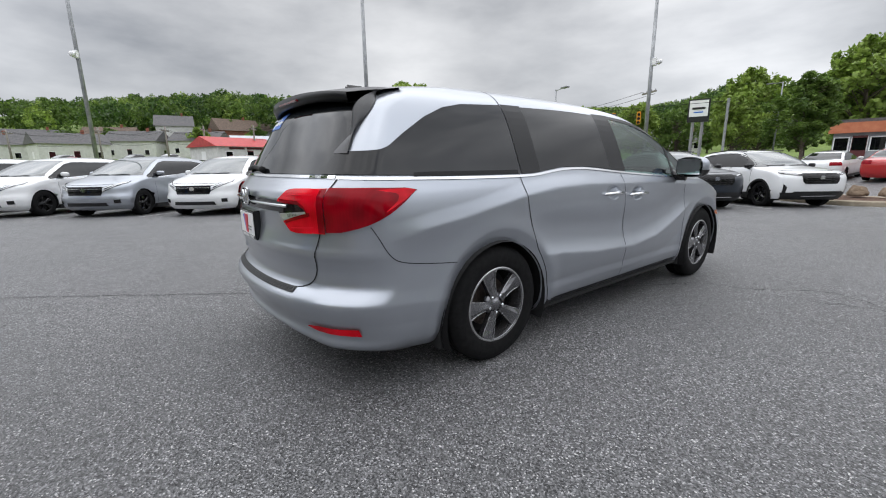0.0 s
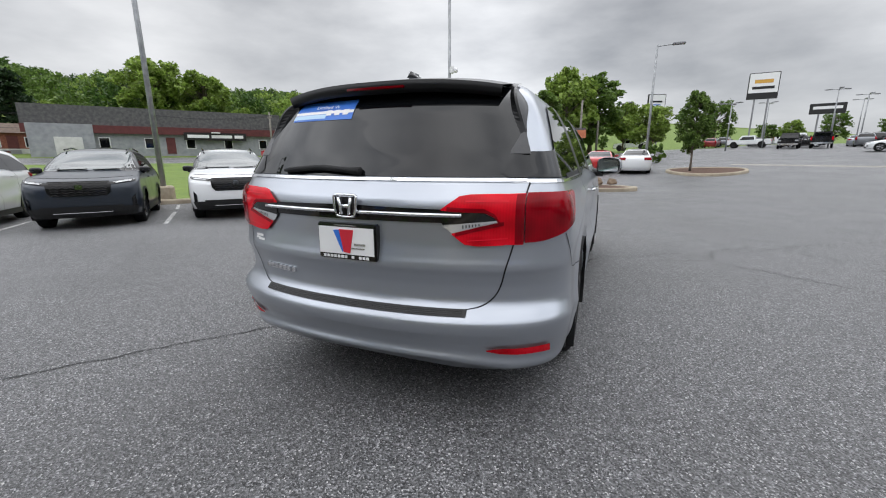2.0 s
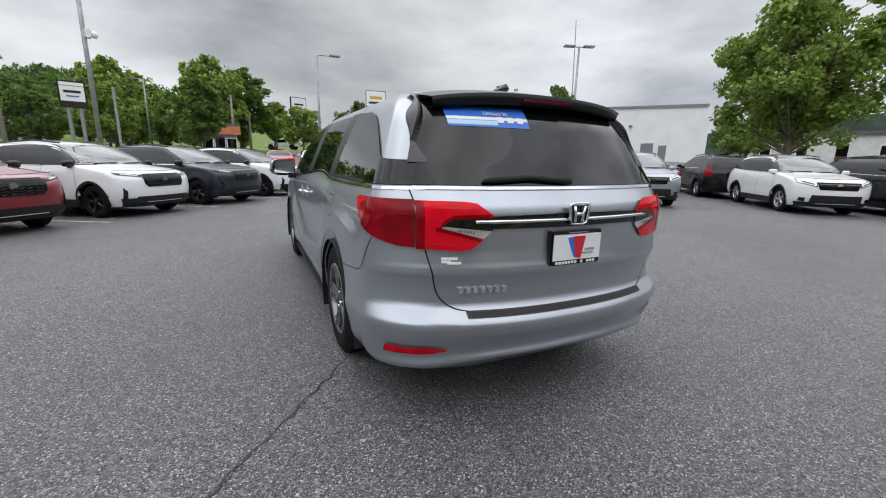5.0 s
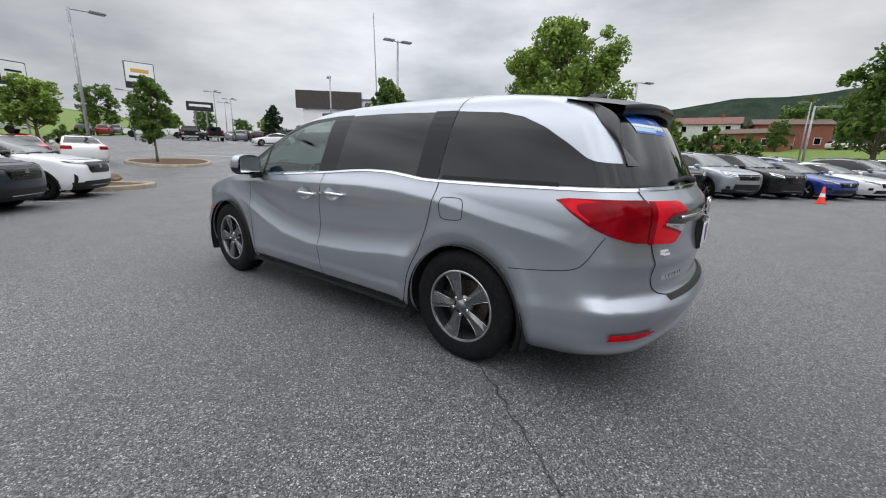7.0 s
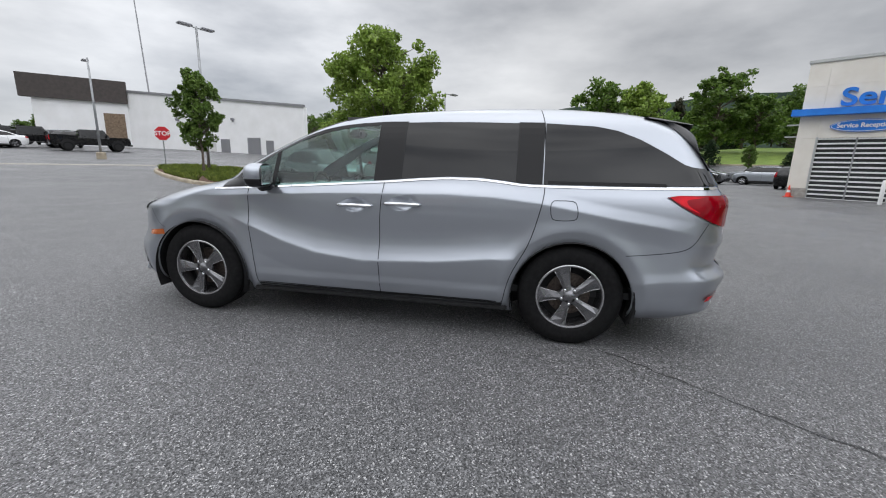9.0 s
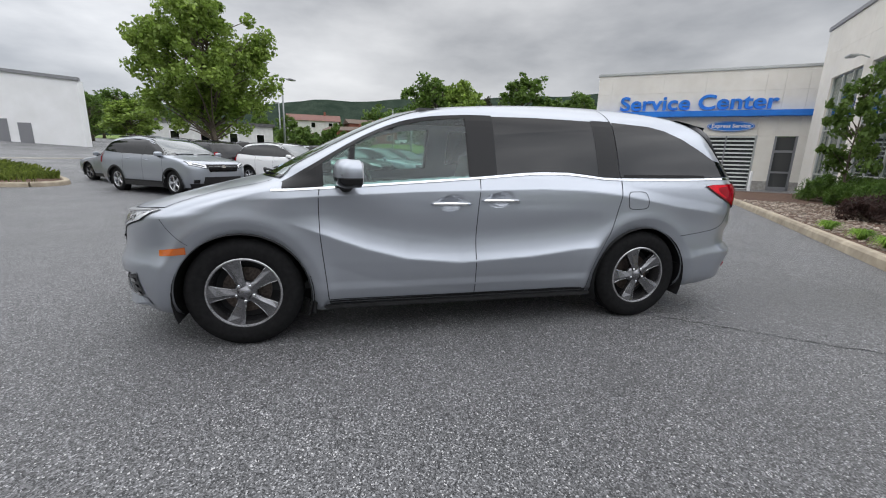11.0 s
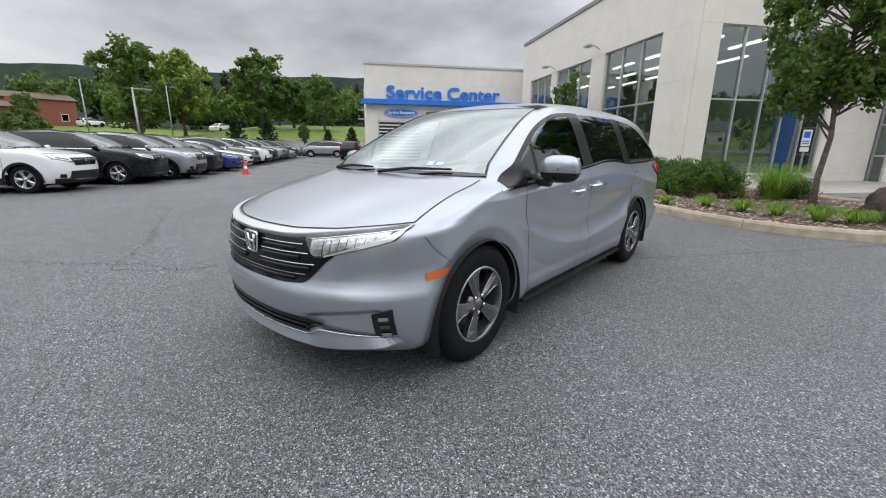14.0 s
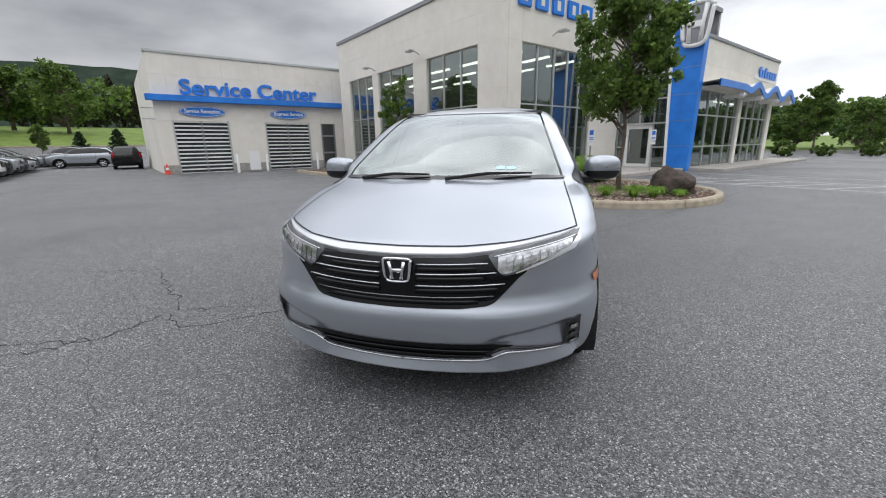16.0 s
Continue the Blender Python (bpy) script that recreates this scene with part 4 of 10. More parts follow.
def van_rule(c):
    x, y, z = abs(c[0]), c[1], c[2]
    if y > 0.2 and 1.135 < z < 1.60 and x < lerp_list([(1.13, 0.76), (1.58, 0.60)], z):
        return None
    if -0.05 < y < 1.16 and z > lerp_list(sorted(BELT), y) + 0.02 and z < lerp_list(sorted(GLASS_TOP), y) - 0.02 and x > 0.55:
        return None
    if y < -2.15 and 1.215 < z < 1.565 and x < lerp_list([(1.18, 0.70), (1.60, 0.54)], z):
        return None
    if (-1.04 < y < -0.27 and z < lerp_list(sorted(GLASS_TOP), y) - 0.035 or -2.2 < y < -1.29 and z < lerp_list(sorted(QUARTER_TOP), y) - 0.035) and z > lerp_list(sorted(BELT), y) + 0.045 and x > 0.5:
        return None
    if z > 1.13 or (z > 1.09 and -2.5 < y < 1.1 and x > 0.5 and z > lerp_list(sorted(BELT), y) - 0.01):
        return "roof"
    if y < -2.3 and x < lerp_list([(0.60, 0.56), (0.64, 0.66), (0.78, 0.715), (0.9, 0.735), (1.1, 0.775), (1.2, 0.77)], z) and z > 0.60:
        return "tailgate"
    if z > lerp_list([(0, 0.87), (0.4, 0.88), (0.84, 0.922)], x) and y > 1.12 and x < lerp_list([(1.0, 0.76), (1.5, 0.80), (1.97, 0.86), (2.4, 0.9)], y):
        return "bonnet"
    if y > 1.72 and z < lerp_list([(0, 0.87), (0.4, 0.88), (0.85, 0.922)], x):
        return "front_bumper"
    if y < -2.27 - 0 * x and z < 0.95 or (y < -1.84 and z < lerp_list([(-2.3, 0.9), (-2.25, 0.80), (-2.2, 0.757), (-1.84, 0.70)], y)):
        return "rear_bumper"
    tag = ":r" if c[0] > 0 else ":l"
    if y > lerp_list([(0.3, 0.96), (0.75, 1.01), (1.0, 1.01)], z):
        return "front_wing" + tag
    if y > -0.09:
        return None if z < 0.252 else ("sill" if z < 0.292 else "front_door") + tag
    if y > lerp_list([(0.34, -1.02), (0.53, -1.06), (0.75, -1.19), (1.03, -1.26), (1.15, -1.27)], z):
        return None if z < 0.252 else ("sill" if z < 0.292 else "sliding_door") + tag
    return "rear_quarter" + tag


HANDLES = ((0.115, 0.962), (-0.255, 0.985))


def van_dents(g):
    """Presses the handle bowls into the doors and the scoops into the front bumper."""
    x, y, z = g[..., 0], g[..., 1], g[..., 2]
    side = np.sign(x)
    for yc, zc in HANDLES:
        q = ((y - yc) / 0.088) ** 2 + ((z - zc - 0.006) / 0.052) ** 2
        x = x - side * np.where(np.abs(x) > 0.6, 0.022 * np.clip(1 - q, 0, 1) ** 0.7, 0)
    ax = np.abs(x)
    top = np.interp(ax, (0.42, 0.55, 0.80), (0.425, 0.452, 0.492))
    fade = np.clip((ax - 0.42) / 0.10, 0, 1) * np.clip((0.83 - ax) / 0.03, 0, 1)
    press = np.clip((z - 0.355) / (top - 0.355), 0, 1) * np.clip((top + 0.010 - z) / 0.012, 0, 1)
    y = y - np.where(y > 1.6, 0.034 * fade * press, 0)
    return np.stack((x, y, z), -1)


def build_minivan():
    van = tagged(new("minivan"), "silver minivan with tinted rear windows, red tail lamps and alloy wheels", "minivan")
    g = van_dents(VAN.grid(0.0048, 44, 230, 40, 0.205))
    nrm = grid_normals(g)
    if nrm[20, 60, 0] < 0:
        nrm = -nrm
    split_skin(g, nrm, van_rule, {"*": SILVER, "sill": TRIM_BLACK}, van, [(1.5, 0.345, 0.424), (-1.5, 0.345, 0.424)])

    # wheel houses and arch lips
    for yc in (1.5, -1.5):
        for s in (1, -1):
            rows = []
            for k in range(25):
                t = math.pi * (-0.12 + 1.24 * k / 24)
                rows.append([(s * xx, yc + r * math.cos(t), 0.345 + r * math.sin(t)) for xx, r in ((0.985, 0.422), (0.90, 0.437), (0.62, 0.442), (0.60, 0.02))])
            part("wheel_house", from_grid(rows), SEAM, van, "black wheel-arch liner")
            lip = [VAN.side(yc + 0.427 * math.cos(t), 0.345 + 0.427 * math.sin(t), s) for t in [math.pi * (-0.08 + 1.16 * k / 40) for k in range(41)]]
            part("arch_lip", tube([(p.x - s * 0.007, p.y, p.z) for p in lip], 0.007, 6), SILVER, van, smooth=True)
    # mud flaps
    for yc, turn0, turn1 in ((1.5, 200, 162), (-1.5, 200, 166)):
        for s in (1, -1):
            rows = []
            for k in range(9):
                t = math.radians(turn0 + (turn1 - turn0) * k / 8)
                y, z = yc + 0.428 * math.cos(t), 0.345 + 0.428 * math.sin(t)
                y = min(y, yc - 0.412) - 0.006 * (1 - k / 8)
                xo = abs(VAN.side(y, max(z, 0.30)).x) + 0.004
                rows.append([(s * xx, y + dy, z) for xx, dy in ((0.80, 0.004), (xo - 0.012, 0.004), (xo, -0.006), (xo - 0.004, -0.030), (0.80, -0.020), (0.80, 0.004))])
            bm = from_grid(rows)
            for r in (rows[0], rows[-1]):
                bm.faces.new([bm.verts.new(q) for q in r[:-1]])
            bmesh.ops.recalc_face_normals(bm, faces=bm.faces)
            part("mud_flap", bm, TRIM_BLACK, van, "black rubber mud flap", smooth=True)
    # underside
    part("underbody", box((-0.88, -1.1, 0.235), (0.88, 1.1, 0.27)), SEAM, van)
    part("floor_pan", box((-0.70, -2.02, 0.27), (0.70, 2.02, 0.31)), SEAM, van)
    for end, y1 in ((VAN.rear, -1.93), (VAN.front, 1.93)):
        edge = [end(k / 10, 0.235, sg) for sg, ks in ((1, range(11)), (-1, range(10, 0, -1))) for k in ks]
        edge = sorted(edge, key=lambda q: q.x)
        c = Vector((0, y1, 0))
        bm = from_grid([[Vector((q.x * 0.95, c.y + (q.y - c.y) * 0.93, q.z + 0.012)) for q in edge], [Vector((q.x * 0.80, c.y, q.z + 0.012)) for q in edge]])
        part("bumper_underside", bm, SEAM, van)
    for s in (1, -1):
        part("sill_trim", box((s * 0.93 - 0.04, -1.06, 0.232), (s * 0.93 + 0.020, 1.0, 0.258), 0.008), TRIM_BLACK, van, "black sill trim")

    # windows
    for s in (1, -1):
        belt = up(BELT, 0.012)
        pane = side_sheet(VAN, -0.03, 1.21, up(BELT, 0.006), up(GLASS_TOP, 0.0), s, 40, 14, 0.001)
        glass_ob = part("front_door_window", pane, CLEAR_GLASS, van, "clear green-tinted front door glass", smooth=True)
        glass_ob.visible_shadow = False
        fr = bmesh.new()
        side_seam(fr, VAN, [(1.235, 1.09), (1.10, 1.16), (0.97, 1.243), (0.72, 1.395), (0.52, 1.483), (0.35, 1.528), (0.20, 1.555), (-0.05, 1.575)], s, 0.034, 40)
        side_seam(fr, VAN, [(0.80, 1.085), (0.785, 1.35)], s, 0.035, 10)
        for v in fr.verts:
            v.co.x += s * 0.002
        part("window_frame", fr, PILLAR_BLACK, van)
        part("b_pillar", side_sheet(VAN, -0.235, -0.02, belt, up(GLASS_TOP, 0.004), s, 8, 10, 0.006), PILLAR_BLACK, van, "black pillar")
        part("vent_corner", side_sheet(VAN, 0.98, 1.235, up(BELT, 0.004), up(GLASS_TOP, -0.002), s, 12, 8, 0.004), PILLAR_BLACK, van, "black corner panel")
        part("sliding_door_window", side_sheet(VAN, -1.075, -0.235, belt, up(GLASS_TOP, -0.006), s, 30, 12, 0.006), SIDE_GLASS, van, "dark tinted glass", smooth=True)
        fr = bmesh.new()
        side_seam(fr, VAN, [(-0.245, 1.575), (-0.6, 1.585), (-1.07, 1.578)], s, 0.022, 20)
        side_seam(fr, VAN, [(-0.25, 1.17), (-0.25, 1.575)], s, 0.03, 12)
        side_seam(fr, VAN, [(-1.07, 1.175), (-1.045, 1.57)], s, 0.022, 12)
        for v in fr.verts:
            v.co.x += s * 0.004
        part("window_frame", fr, TRIM_BLACK, van)
        part("c_pillar", side_sheet(VAN, -1.255, -1.07, belt, up(GLASS_TOP, 0.004), s, 8, 10, 0.007), PILLAR_BLACK, van, "black pillar")
        part("quarter_window", side_sheet(VAN, -2.45, -1.262, up(BELT, 0.014), QUARTER_TOP, s, 60, 12, 0.007), SIDE_GLASS, van, "dark tinted rear quarter glass", smooth=True)
        # chrome belt line, sliding-door rail
        bm = bmesh.new()
        side_seam(bm, VAN, BELT[::-1], s, 0.015, 90)
        for v in bm.verts:
            v.co.x += s * 0.005
        part("belt_trim", bm, CHROME, van, "bright chrome belt line")
        bm = bmesh.new()
        side_seam(bm, VAN, [(-1.29, 1.172), (-1.70, 1.175), (-1.98, 1.178), (-2.06, 1.176)], s, 0.024, 30)
        for v in bm.verts:
            v.co.x += s * 0.006
        part("door_rail", bm, SEAM, van, "black sliding-door rail")
        # shut lines
        bm = bmesh.new()
        side_seam(bm, VAN, [(1.005, 1.055), (1.015, 0.98), (1.01, 0.75), (0.975, 0.43), (0.965, 0.30)], s)
        side_seam(bm, VAN, [(-0.105, 1.14), (-0.10, 1.06), (-0.085, 0.95), (-0.075, 0.68), (-0.082, 0.285)], s)
        side_seam(bm, VAN, [(-1.255, 1.58), (-1.268, 1.30), (-1.275, 1.14), (-1.262, 1.03), (-1.195, 0.75), (-1.09, 0.56), (-1.05, 0.45), (-1.02, 0.29)], s, 0.006, 50)
        side_seam(bm, VAN, [(-1.255, 1.58), (-1.23, 1.70)], s, 0.006, 14)
        side_seam(bm, VAN, [(-1.84, 0.70), (-2.0, 0.715), (-2.20, 0.75), (-2.26, 0.80), (-2.31, 0.90), (-2.335, 0.94)], s, 0.0045, 30)
        side_seam(bm, VAN, [(0.965, 0.297), (0.0, 0.292), (-1.02, 0.294)], s, 0.008, 40)
        side_seam(bm, VAN, [(1.80, 0.70), (1.90, 0.78), (1.955, 0.86)], s, 0.003, 16)
        side_seam(bm, VAN, [(1.05, 1.06), (1.10, 1.05)], s, 0.004, 6)
        part("shut_line", bm, SEAM, van)
        bm = bmesh.new()
        side_seam(bm, VAN, [(0.96, 0.272), (0.0, 0.268), (-1.02, 0.270)], s, 0.007, 40)
        part("sill_strip", bm, SATIN, van, "thin bright sill strip")
        # fuel flap
        if s < 0:
            bm = bmesh.new()
            side_seam(bm, VAN, [(-1.34, 1.052), (-1.47, 1.056), (-1.495, 1.03), (-1.505, 0.95), (-1.485, 0.922), (-1.35, 0.916), (-1.325, 0.94), (-1.315, 1.03), (-1.34, 1.052)], s, 0.005, 60)
            part("fuel_flap_line", bm, SEAM, van)
        # handles with their bowls
        for yc, zc in HANDLES:
            p = VAN.side(yc, zc, s)
            h = bmesh.new()
            add_tube(h, [(p.x + s * 0.000, yc - 0.145, zc - 0.004), (p.x + s * 0.018, yc - 0.125, zc - 0.002), (p.x + s * 0.03, yc, zc), (p.x + s * 0.018, yc + 0.125, zc - 0.002), (p.x, yc + 0.145, zc - 0.004)], [0.006, 0.013, 0.0155, 0.013, 0.006], 12)
            part("door_handle", h, CHROME, van, "chrome door handle", smooth=True)
        # amber side marker
        part("side_marker", side_sheet(VAN, 1.815, 1.965, [(1.81, 0.645), (1.97, 0.632)], [(1.81, 0.692), (1.97, 0.668)], s, 12, 4, 0.008), AMBER, van, "amber side marker")

    # windscreen and its black border
    rows = []
    for i in range(31):
        z = 1.115 + (1.605 - 1.115) * i / 30
        xw = lerp_list([(1.11, 0.80), (1.605, 0.615)], z)
        rows.append([VAN.nose(-xw + 2 * xw * k / 40, z) for k in range(41)])
    ws = part("windscreen", skin(rows, 0.001), SCREEN_GLASS, van, "large curved windscreen", smooth=True)
    ws.visible_shadow = False
    bm = bmesh.new()
    for s in (1, -1):
        pts = [VAN.nose(s * (lerp_list([(1.11, 0.80), (1.605, 0.615)], z) - 0.012), z) for z in np.linspace(1.115, 1.605, 24)]
        add_ribbon(bm, pts, [Vector((s * 0.55, 0.75, 0.5)).normalized()] * len(pts), 0.016, 0.004)
    pts = [VAN.nose(x, 1.60) for x in np.linspace(-0.61, 0.61, 24)]
    add_ribbon(bm, pts, [Vector((0, 0.5, 0.85))] * len(pts), 0.022, 0.004)
    pts = [VAN.nose(x, 1.127) for x in np.linspace(-0.79, 0.79, 30)]
    add_ribbon(bm, pts, [Vector((0, 0.45, 0.9))] * len(pts), 0.05, 0.005)
    part("windscreen_border", bm, GLOSS_BLACK, van, "black windscreen border")
    part("sensor_pod", box((-0.09, 0.40, 1.50), (0.09, 0.52, 1.575), 0.02), CABIN_DARK, van)
    for k, x in enumerate((-0.47, -0.40)):
        part("windscreen_sticker", skin([[VAN.nose(x + 0.055 * i, 1.175 + 0.022 * j) for i in (0, 1)] for j in (0, 1)], 0.003), PALE_BLUE_MARK, van, "small inspection sticker")
    # wipers and cowl
    for x0, x1, z1 in ((0.62, 0.10, 1.135), (-0.02, -0.58, 1.14)):
        a, b = VAN.nose(x0, 1.115), VAN.nose(x1, z1)
        part("wiper", tube([a + Vector((0, 0.01, 0.01)), a.lerp(b, 0.5) + Vector((0, 0.035, 0.03)), b + Vector((0, 0.01, 0.016))], [0.012, 0.010, 0.006], 8), SEAM, van, "black windscreen wiper")
    # bonnet shut line
    def nose_out(x, z):
        e = 0.004
        n = (VAN.nose(x + e, z) - VAN.nose(x - e, z)).cross(VAN.nose(x, z + e) - VAN.nose(x, z - e)).normalized()
        return n if n.y + 0.5 * n.z > 0 else -n

    bm = bmesh.new()
    pts, n = [], []
    for x in np.linspace(-0.84, 0.84, 61):
        z = lerp_list([(0, 0.872), (0.3, 0.875), (0.55, 0.889), (0.75, 0.910), (0.84, 0.922)], abs(x))
        pts.append(VAN.nose(x, z))
        n.append(nose_out(x, z))
    add_ribbon(bm, pts, n, 0.008, 0.002)
    for s in (1, -1):
        pts = [VAN.nose(s * lerp_list([(0.922, 0.84), (1.0, 0.82), (1.10, 0.79)], z), z) for z in np.linspace(0.922, 1.10, 24)]
        add_ribbon(bm, pts, [nose_out(q.x, q.z) for q in pts], 0.007, 0.002)
    part("bonnet_shut_line", bm, SEAM, van)

    # grille: dark field, slats, badge
    def nose_sheet(x0, x1, lo, hi, nx=40, nz=12, off=0.004, fn=None):
        fn = fn or VAN.nose
        rows = []
        for i in range(nx + 1):
            x = x0 + (x1 - x0) * i / nx
            a, b = lerp_list(lo, abs(x)), lerp_list(hi, abs(x))
            rows.append([fn(x, a + (b - a) * j / nz) for j in range(nz + 1)])
        return skin(rows, off)

    part("grille", nose_sheet(-0.60, 0.60, [(0, 0.590), (0.30, 0.593), (0.42, 0.604), (0.455, 0.615), (0.51, 0.672), (0.56, 0.728), (0.60, 0.760)], [(0, 0.850), (0.33, 0.853), (0.42, 0.846), (0.455, 0.786), (0.49, 0.745), (0.53, 0.748), (0.60, 0.766)], 60, 10, 0.005), GRILLE_BLACK, van, "gloss black grille")
    for z, xw in ((0.645, 0.455), (0.70, 0.505), (0.755, 0.465), (0.800, 0.425)):
        for x0, x1 in ((-xw, -0.09), (0.09, xw)) if z > 0.68 else ((-xw, xw),):
            pts = [VAN.nose(x, z + 0.01 * (abs(x) / 0.5) ** 2) + Vector((0, 0.012, 0)) for x in np.linspace(x0, x1, 14)]
            part("grille_slat", tube(pts, 0.0038, 6), SATIN if z > 0.66 else RIM_GREY, van, smooth=True)
            part("grille_blade", tube([p + Vector((0, -0.004, -0.024)) for p in pts if abs(p.x) < xw - 0.03], 0.013, 6), GRILLE_BLACK, van, smooth=True)
    brow = []
    for x in np.linspace(-0.83, 0.83, 85):
        zt = lerp_list([(0, 0.865), (0.35, 0.869), (0.60, 0.887), (0.75, 0.904), (0.83, 0.914)], abs(x))
        zb = lerp_list([(0, 0.830), (0.30, 0.836), (0.43, 0.848), (0.60, 0.873), (0.75, 0.896), (0.83, 0.911)], abs(x))
        k = (zt - zb) / 0.029
        n = nose_out(x, zb)
        brow.append([VAN.nose(x, zt) + nose_out(x, zt) * 0.004, VAN.nose(x, zb + 0.004 * k) + n * (0.004 + 0.024 * k), VAN.nose(x, zb) + n * (0.003 + 0.022 * k), VAN.nose(x, zb - 0.008 * k) + n * 0.002])
    part("grille_brow", from_grid(brow), BAR_SILVER, van, "bright silver bar over the grille")

    def badge(place, facing, size, parent):
        """A chrome badge: a rounded frame with two uprights and a crossbar."""
        m = Matrix.Translation(place) @ Matrix.Rotation(0 if facing > 0 else math.pi, 4, "Z") @ Matrix.Diagonal((size * 1.04, size, size * 0.86, 1))
        back = prism([(-0.46, 0.40), (0.46, 0.40), (0.38, -0.42), (-0.38, -0.42)], -0.02, 0.06, 0.02)
        back.transform(m)
        part("badge_back", back, GLOSS_BLACK, parent)
        fr = bmesh.new()
        loop = fine([(-0.5, 0.08, 0.44), (-0.40, 0.08, 0.48), (0, 0.08, 0.49), (0.40, 0.08, 0.48), (0.5, 0.08, 0.44), (0.42, 0.08, -0.40), (0.34, 0.08, -0.48), (0, 0.08, -0.50), (-0.34, 0.08, -0.48), (-0.42, 0.08, -0.40), (-0.5, 0.08, 0.44)], 50)
        add_tube(fr, loop, 0.058, 8)
        fr.transform(m)
        part("badge_frame", fr, CHROME, parent, smooth=True)
        h = bmesh.new()
        for s in (1, -1):
            add_tube(h, [(s * 0.27, 0.09, 0.36), (s * 0.20, 0.10, 0.0), (s * 0.17, 0.09, -0.38)], [0.075, 0.06, 0.075], 8)
        add_box(h, (-0.22, 0.07, -0.10), (0.22, 0.12, 0.06), 0.02)
        h.transform(m)
        part("badge_mark", h, CHROME, parent, smooth=True)

    badge((0, 2.402, 0.772), 1, 0.135, van)
    # headlamps
    for s in (1, -1):
        def lamp_sheet(xa, xb, lo, hi, off, nx=30, nz=8):
            rows = []
            for i in range(nx + 1):
                x = xa + (xb - xa) * i / nx
                l, h = lerp_list(lo, x), lerp_list(hi, x)
                rows.append([VAN.nose(s * x, l + (h - l) * j / nz) for j in range(nz + 1)])
            return skin(rows, off)

        lo = [(0.42, 0.836), (0.455, 0.775), (0.480, 0.742), (0.495, 0.736), (0.53, 0.742), (0.62, 0.770), (0.72, 0.801), (0.80, 0.828), (0.84, 0.846), (0.852, 0.868)]
        hi = [(0.42, 0.840), (0.47, 0.852), (0.60, 0.872), (0.75, 0.895), (0.852, 0.912)]
        lampo = part("headlamp", lamp_sheet(0.42, 0.852, lo, hi, 0.004, 60), LENS_DARK, van, "clear faceted headlamp", smooth=True)
        part("lamp_lens", lamp_sheet(0.468, 0.81, up(lo, 0.016), up(hi, -0.020), 0.0065), LAMP_CELL, lampo, smooth=True)
        for k in range(7):
            x = 0.505 + k * 0.038
            l, h = lerp_list(lo, x) + 0.024, lerp_list(hi, x) - 0.030
            part("led_cell", lamp_sheet(x, x + 0.031, [(x, l), (x + 0.031, l + 0.012)], [(x, h), (x + 0.031, h + 0.006)], 0.009, 3, 3), LAMP_CELL, lampo)
            part("cell_divider", tube([VAN.nose(s * (x + 0.034), l + 0.004 + (h - l) * j / 4) + Vector((0, 0.008, 0)) for j in range(5)], 0.0022, 5), LENS_DARK, lampo)
        run = [(0.56, 0.008), (0.70, 0.016), (0.80, 0.026), (0.835, 0.044), (0.852, 0.036)]
        bar = [(x, lerp_list(lo, x) + 0.004) for x in np.linspace(0.55, 0.852, 12)]
        part("lamp_light_bar", lamp_sheet(0.55, 0.852, bar, [(x, z + lerp_list(run, x)) for x, z in bar], 0.010, 30, 4), CLEAR_LENS, lampo, "white light guide", smooth=True)
        part("lamp_top_line", tube([VAN.nose(s * x, lerp_list(hi, x) - 0.014) + Vector((0, 0.007, 0)) for x in np.linspace(0.45, 0.84, 24)], 0.004, 6), CHROME, lampo, smooth=True)
        # fog lamp housing
        part("fog_lamp_recess", lamp_sheet(0.792, 0.868, [(0.79, 0.335), (0.87, 0.365)], [(0.79, 0.485), (0.87, 0.510)], 0.006, 8, 8), GLOSS_BLACK, van, "black fog lamp housing")
        for z in (0.372, 0.418, 0.462):
            part("fog_lamp", lamp_sheet(0.815, 0.850, [(0, z - 0.013), (1, z - 0.013)], [(0, z + 0.008), (1, z + 0.008)], 0.012, 5, 3), LENS_DARK if z == 0.418 else LAMP_CELL, van)
        # lower corner scoop and silver splitter
        bm = bmesh.new()
        pts = [VAN.nose(s * x, lerp_list([(0.40, 0.335), (0.50, 0.385), (0.78, 0.362)], x)) for x in np.linspace(0.42, 0.80, 20)]
        add_tube(bm, [p + Vector((0, 0.003, 0)) for p in pts], 0.007, 6)
        part("splitter_edge", bm, GLOSS_BLACK, van, smooth=True)
        wedge = []
        for x in np.linspace(0.0, 0.875, 46):
            zt = lerp_list([(0, 0.292), (0.42, 0.306), (0.52, 0.352), (0.80, 0.352), (0.875, 0.345)], x)
            zb = lerp_list([(0, 0.245), (0.5, 0.252), (0.875, 0.30)], x)
            k = smoothstep(0.885, 0.80, x)
            n = nose_out(s * x, zb + 0.02)
            wedge.append([VAN.nose(s * x, zt) + n * 0.004, VAN.nose(s * x, zb + 0.022) + n * (0.004 + 0.036 * k), VAN.nose(s * x, zb + 0.012) + n * (0.004 + 0.034 * k), VAN.nose(s * x, zb - 0.01) + n * 0.004])
        bm = from_grid(wedge)
        bmesh.ops.recalc_face_normals(bm, faces=bm.faces)
        part("splitter", bm, SILVER, van, "silver chin splitter")
        chin = [VAN.nose(s * x, lerp_list([(0, 0.298), (0.42, 0.312), (0.52, 0.358), (0.80, 0.352)], x)) for x in np.linspace(0.0, 0.82, 36)]
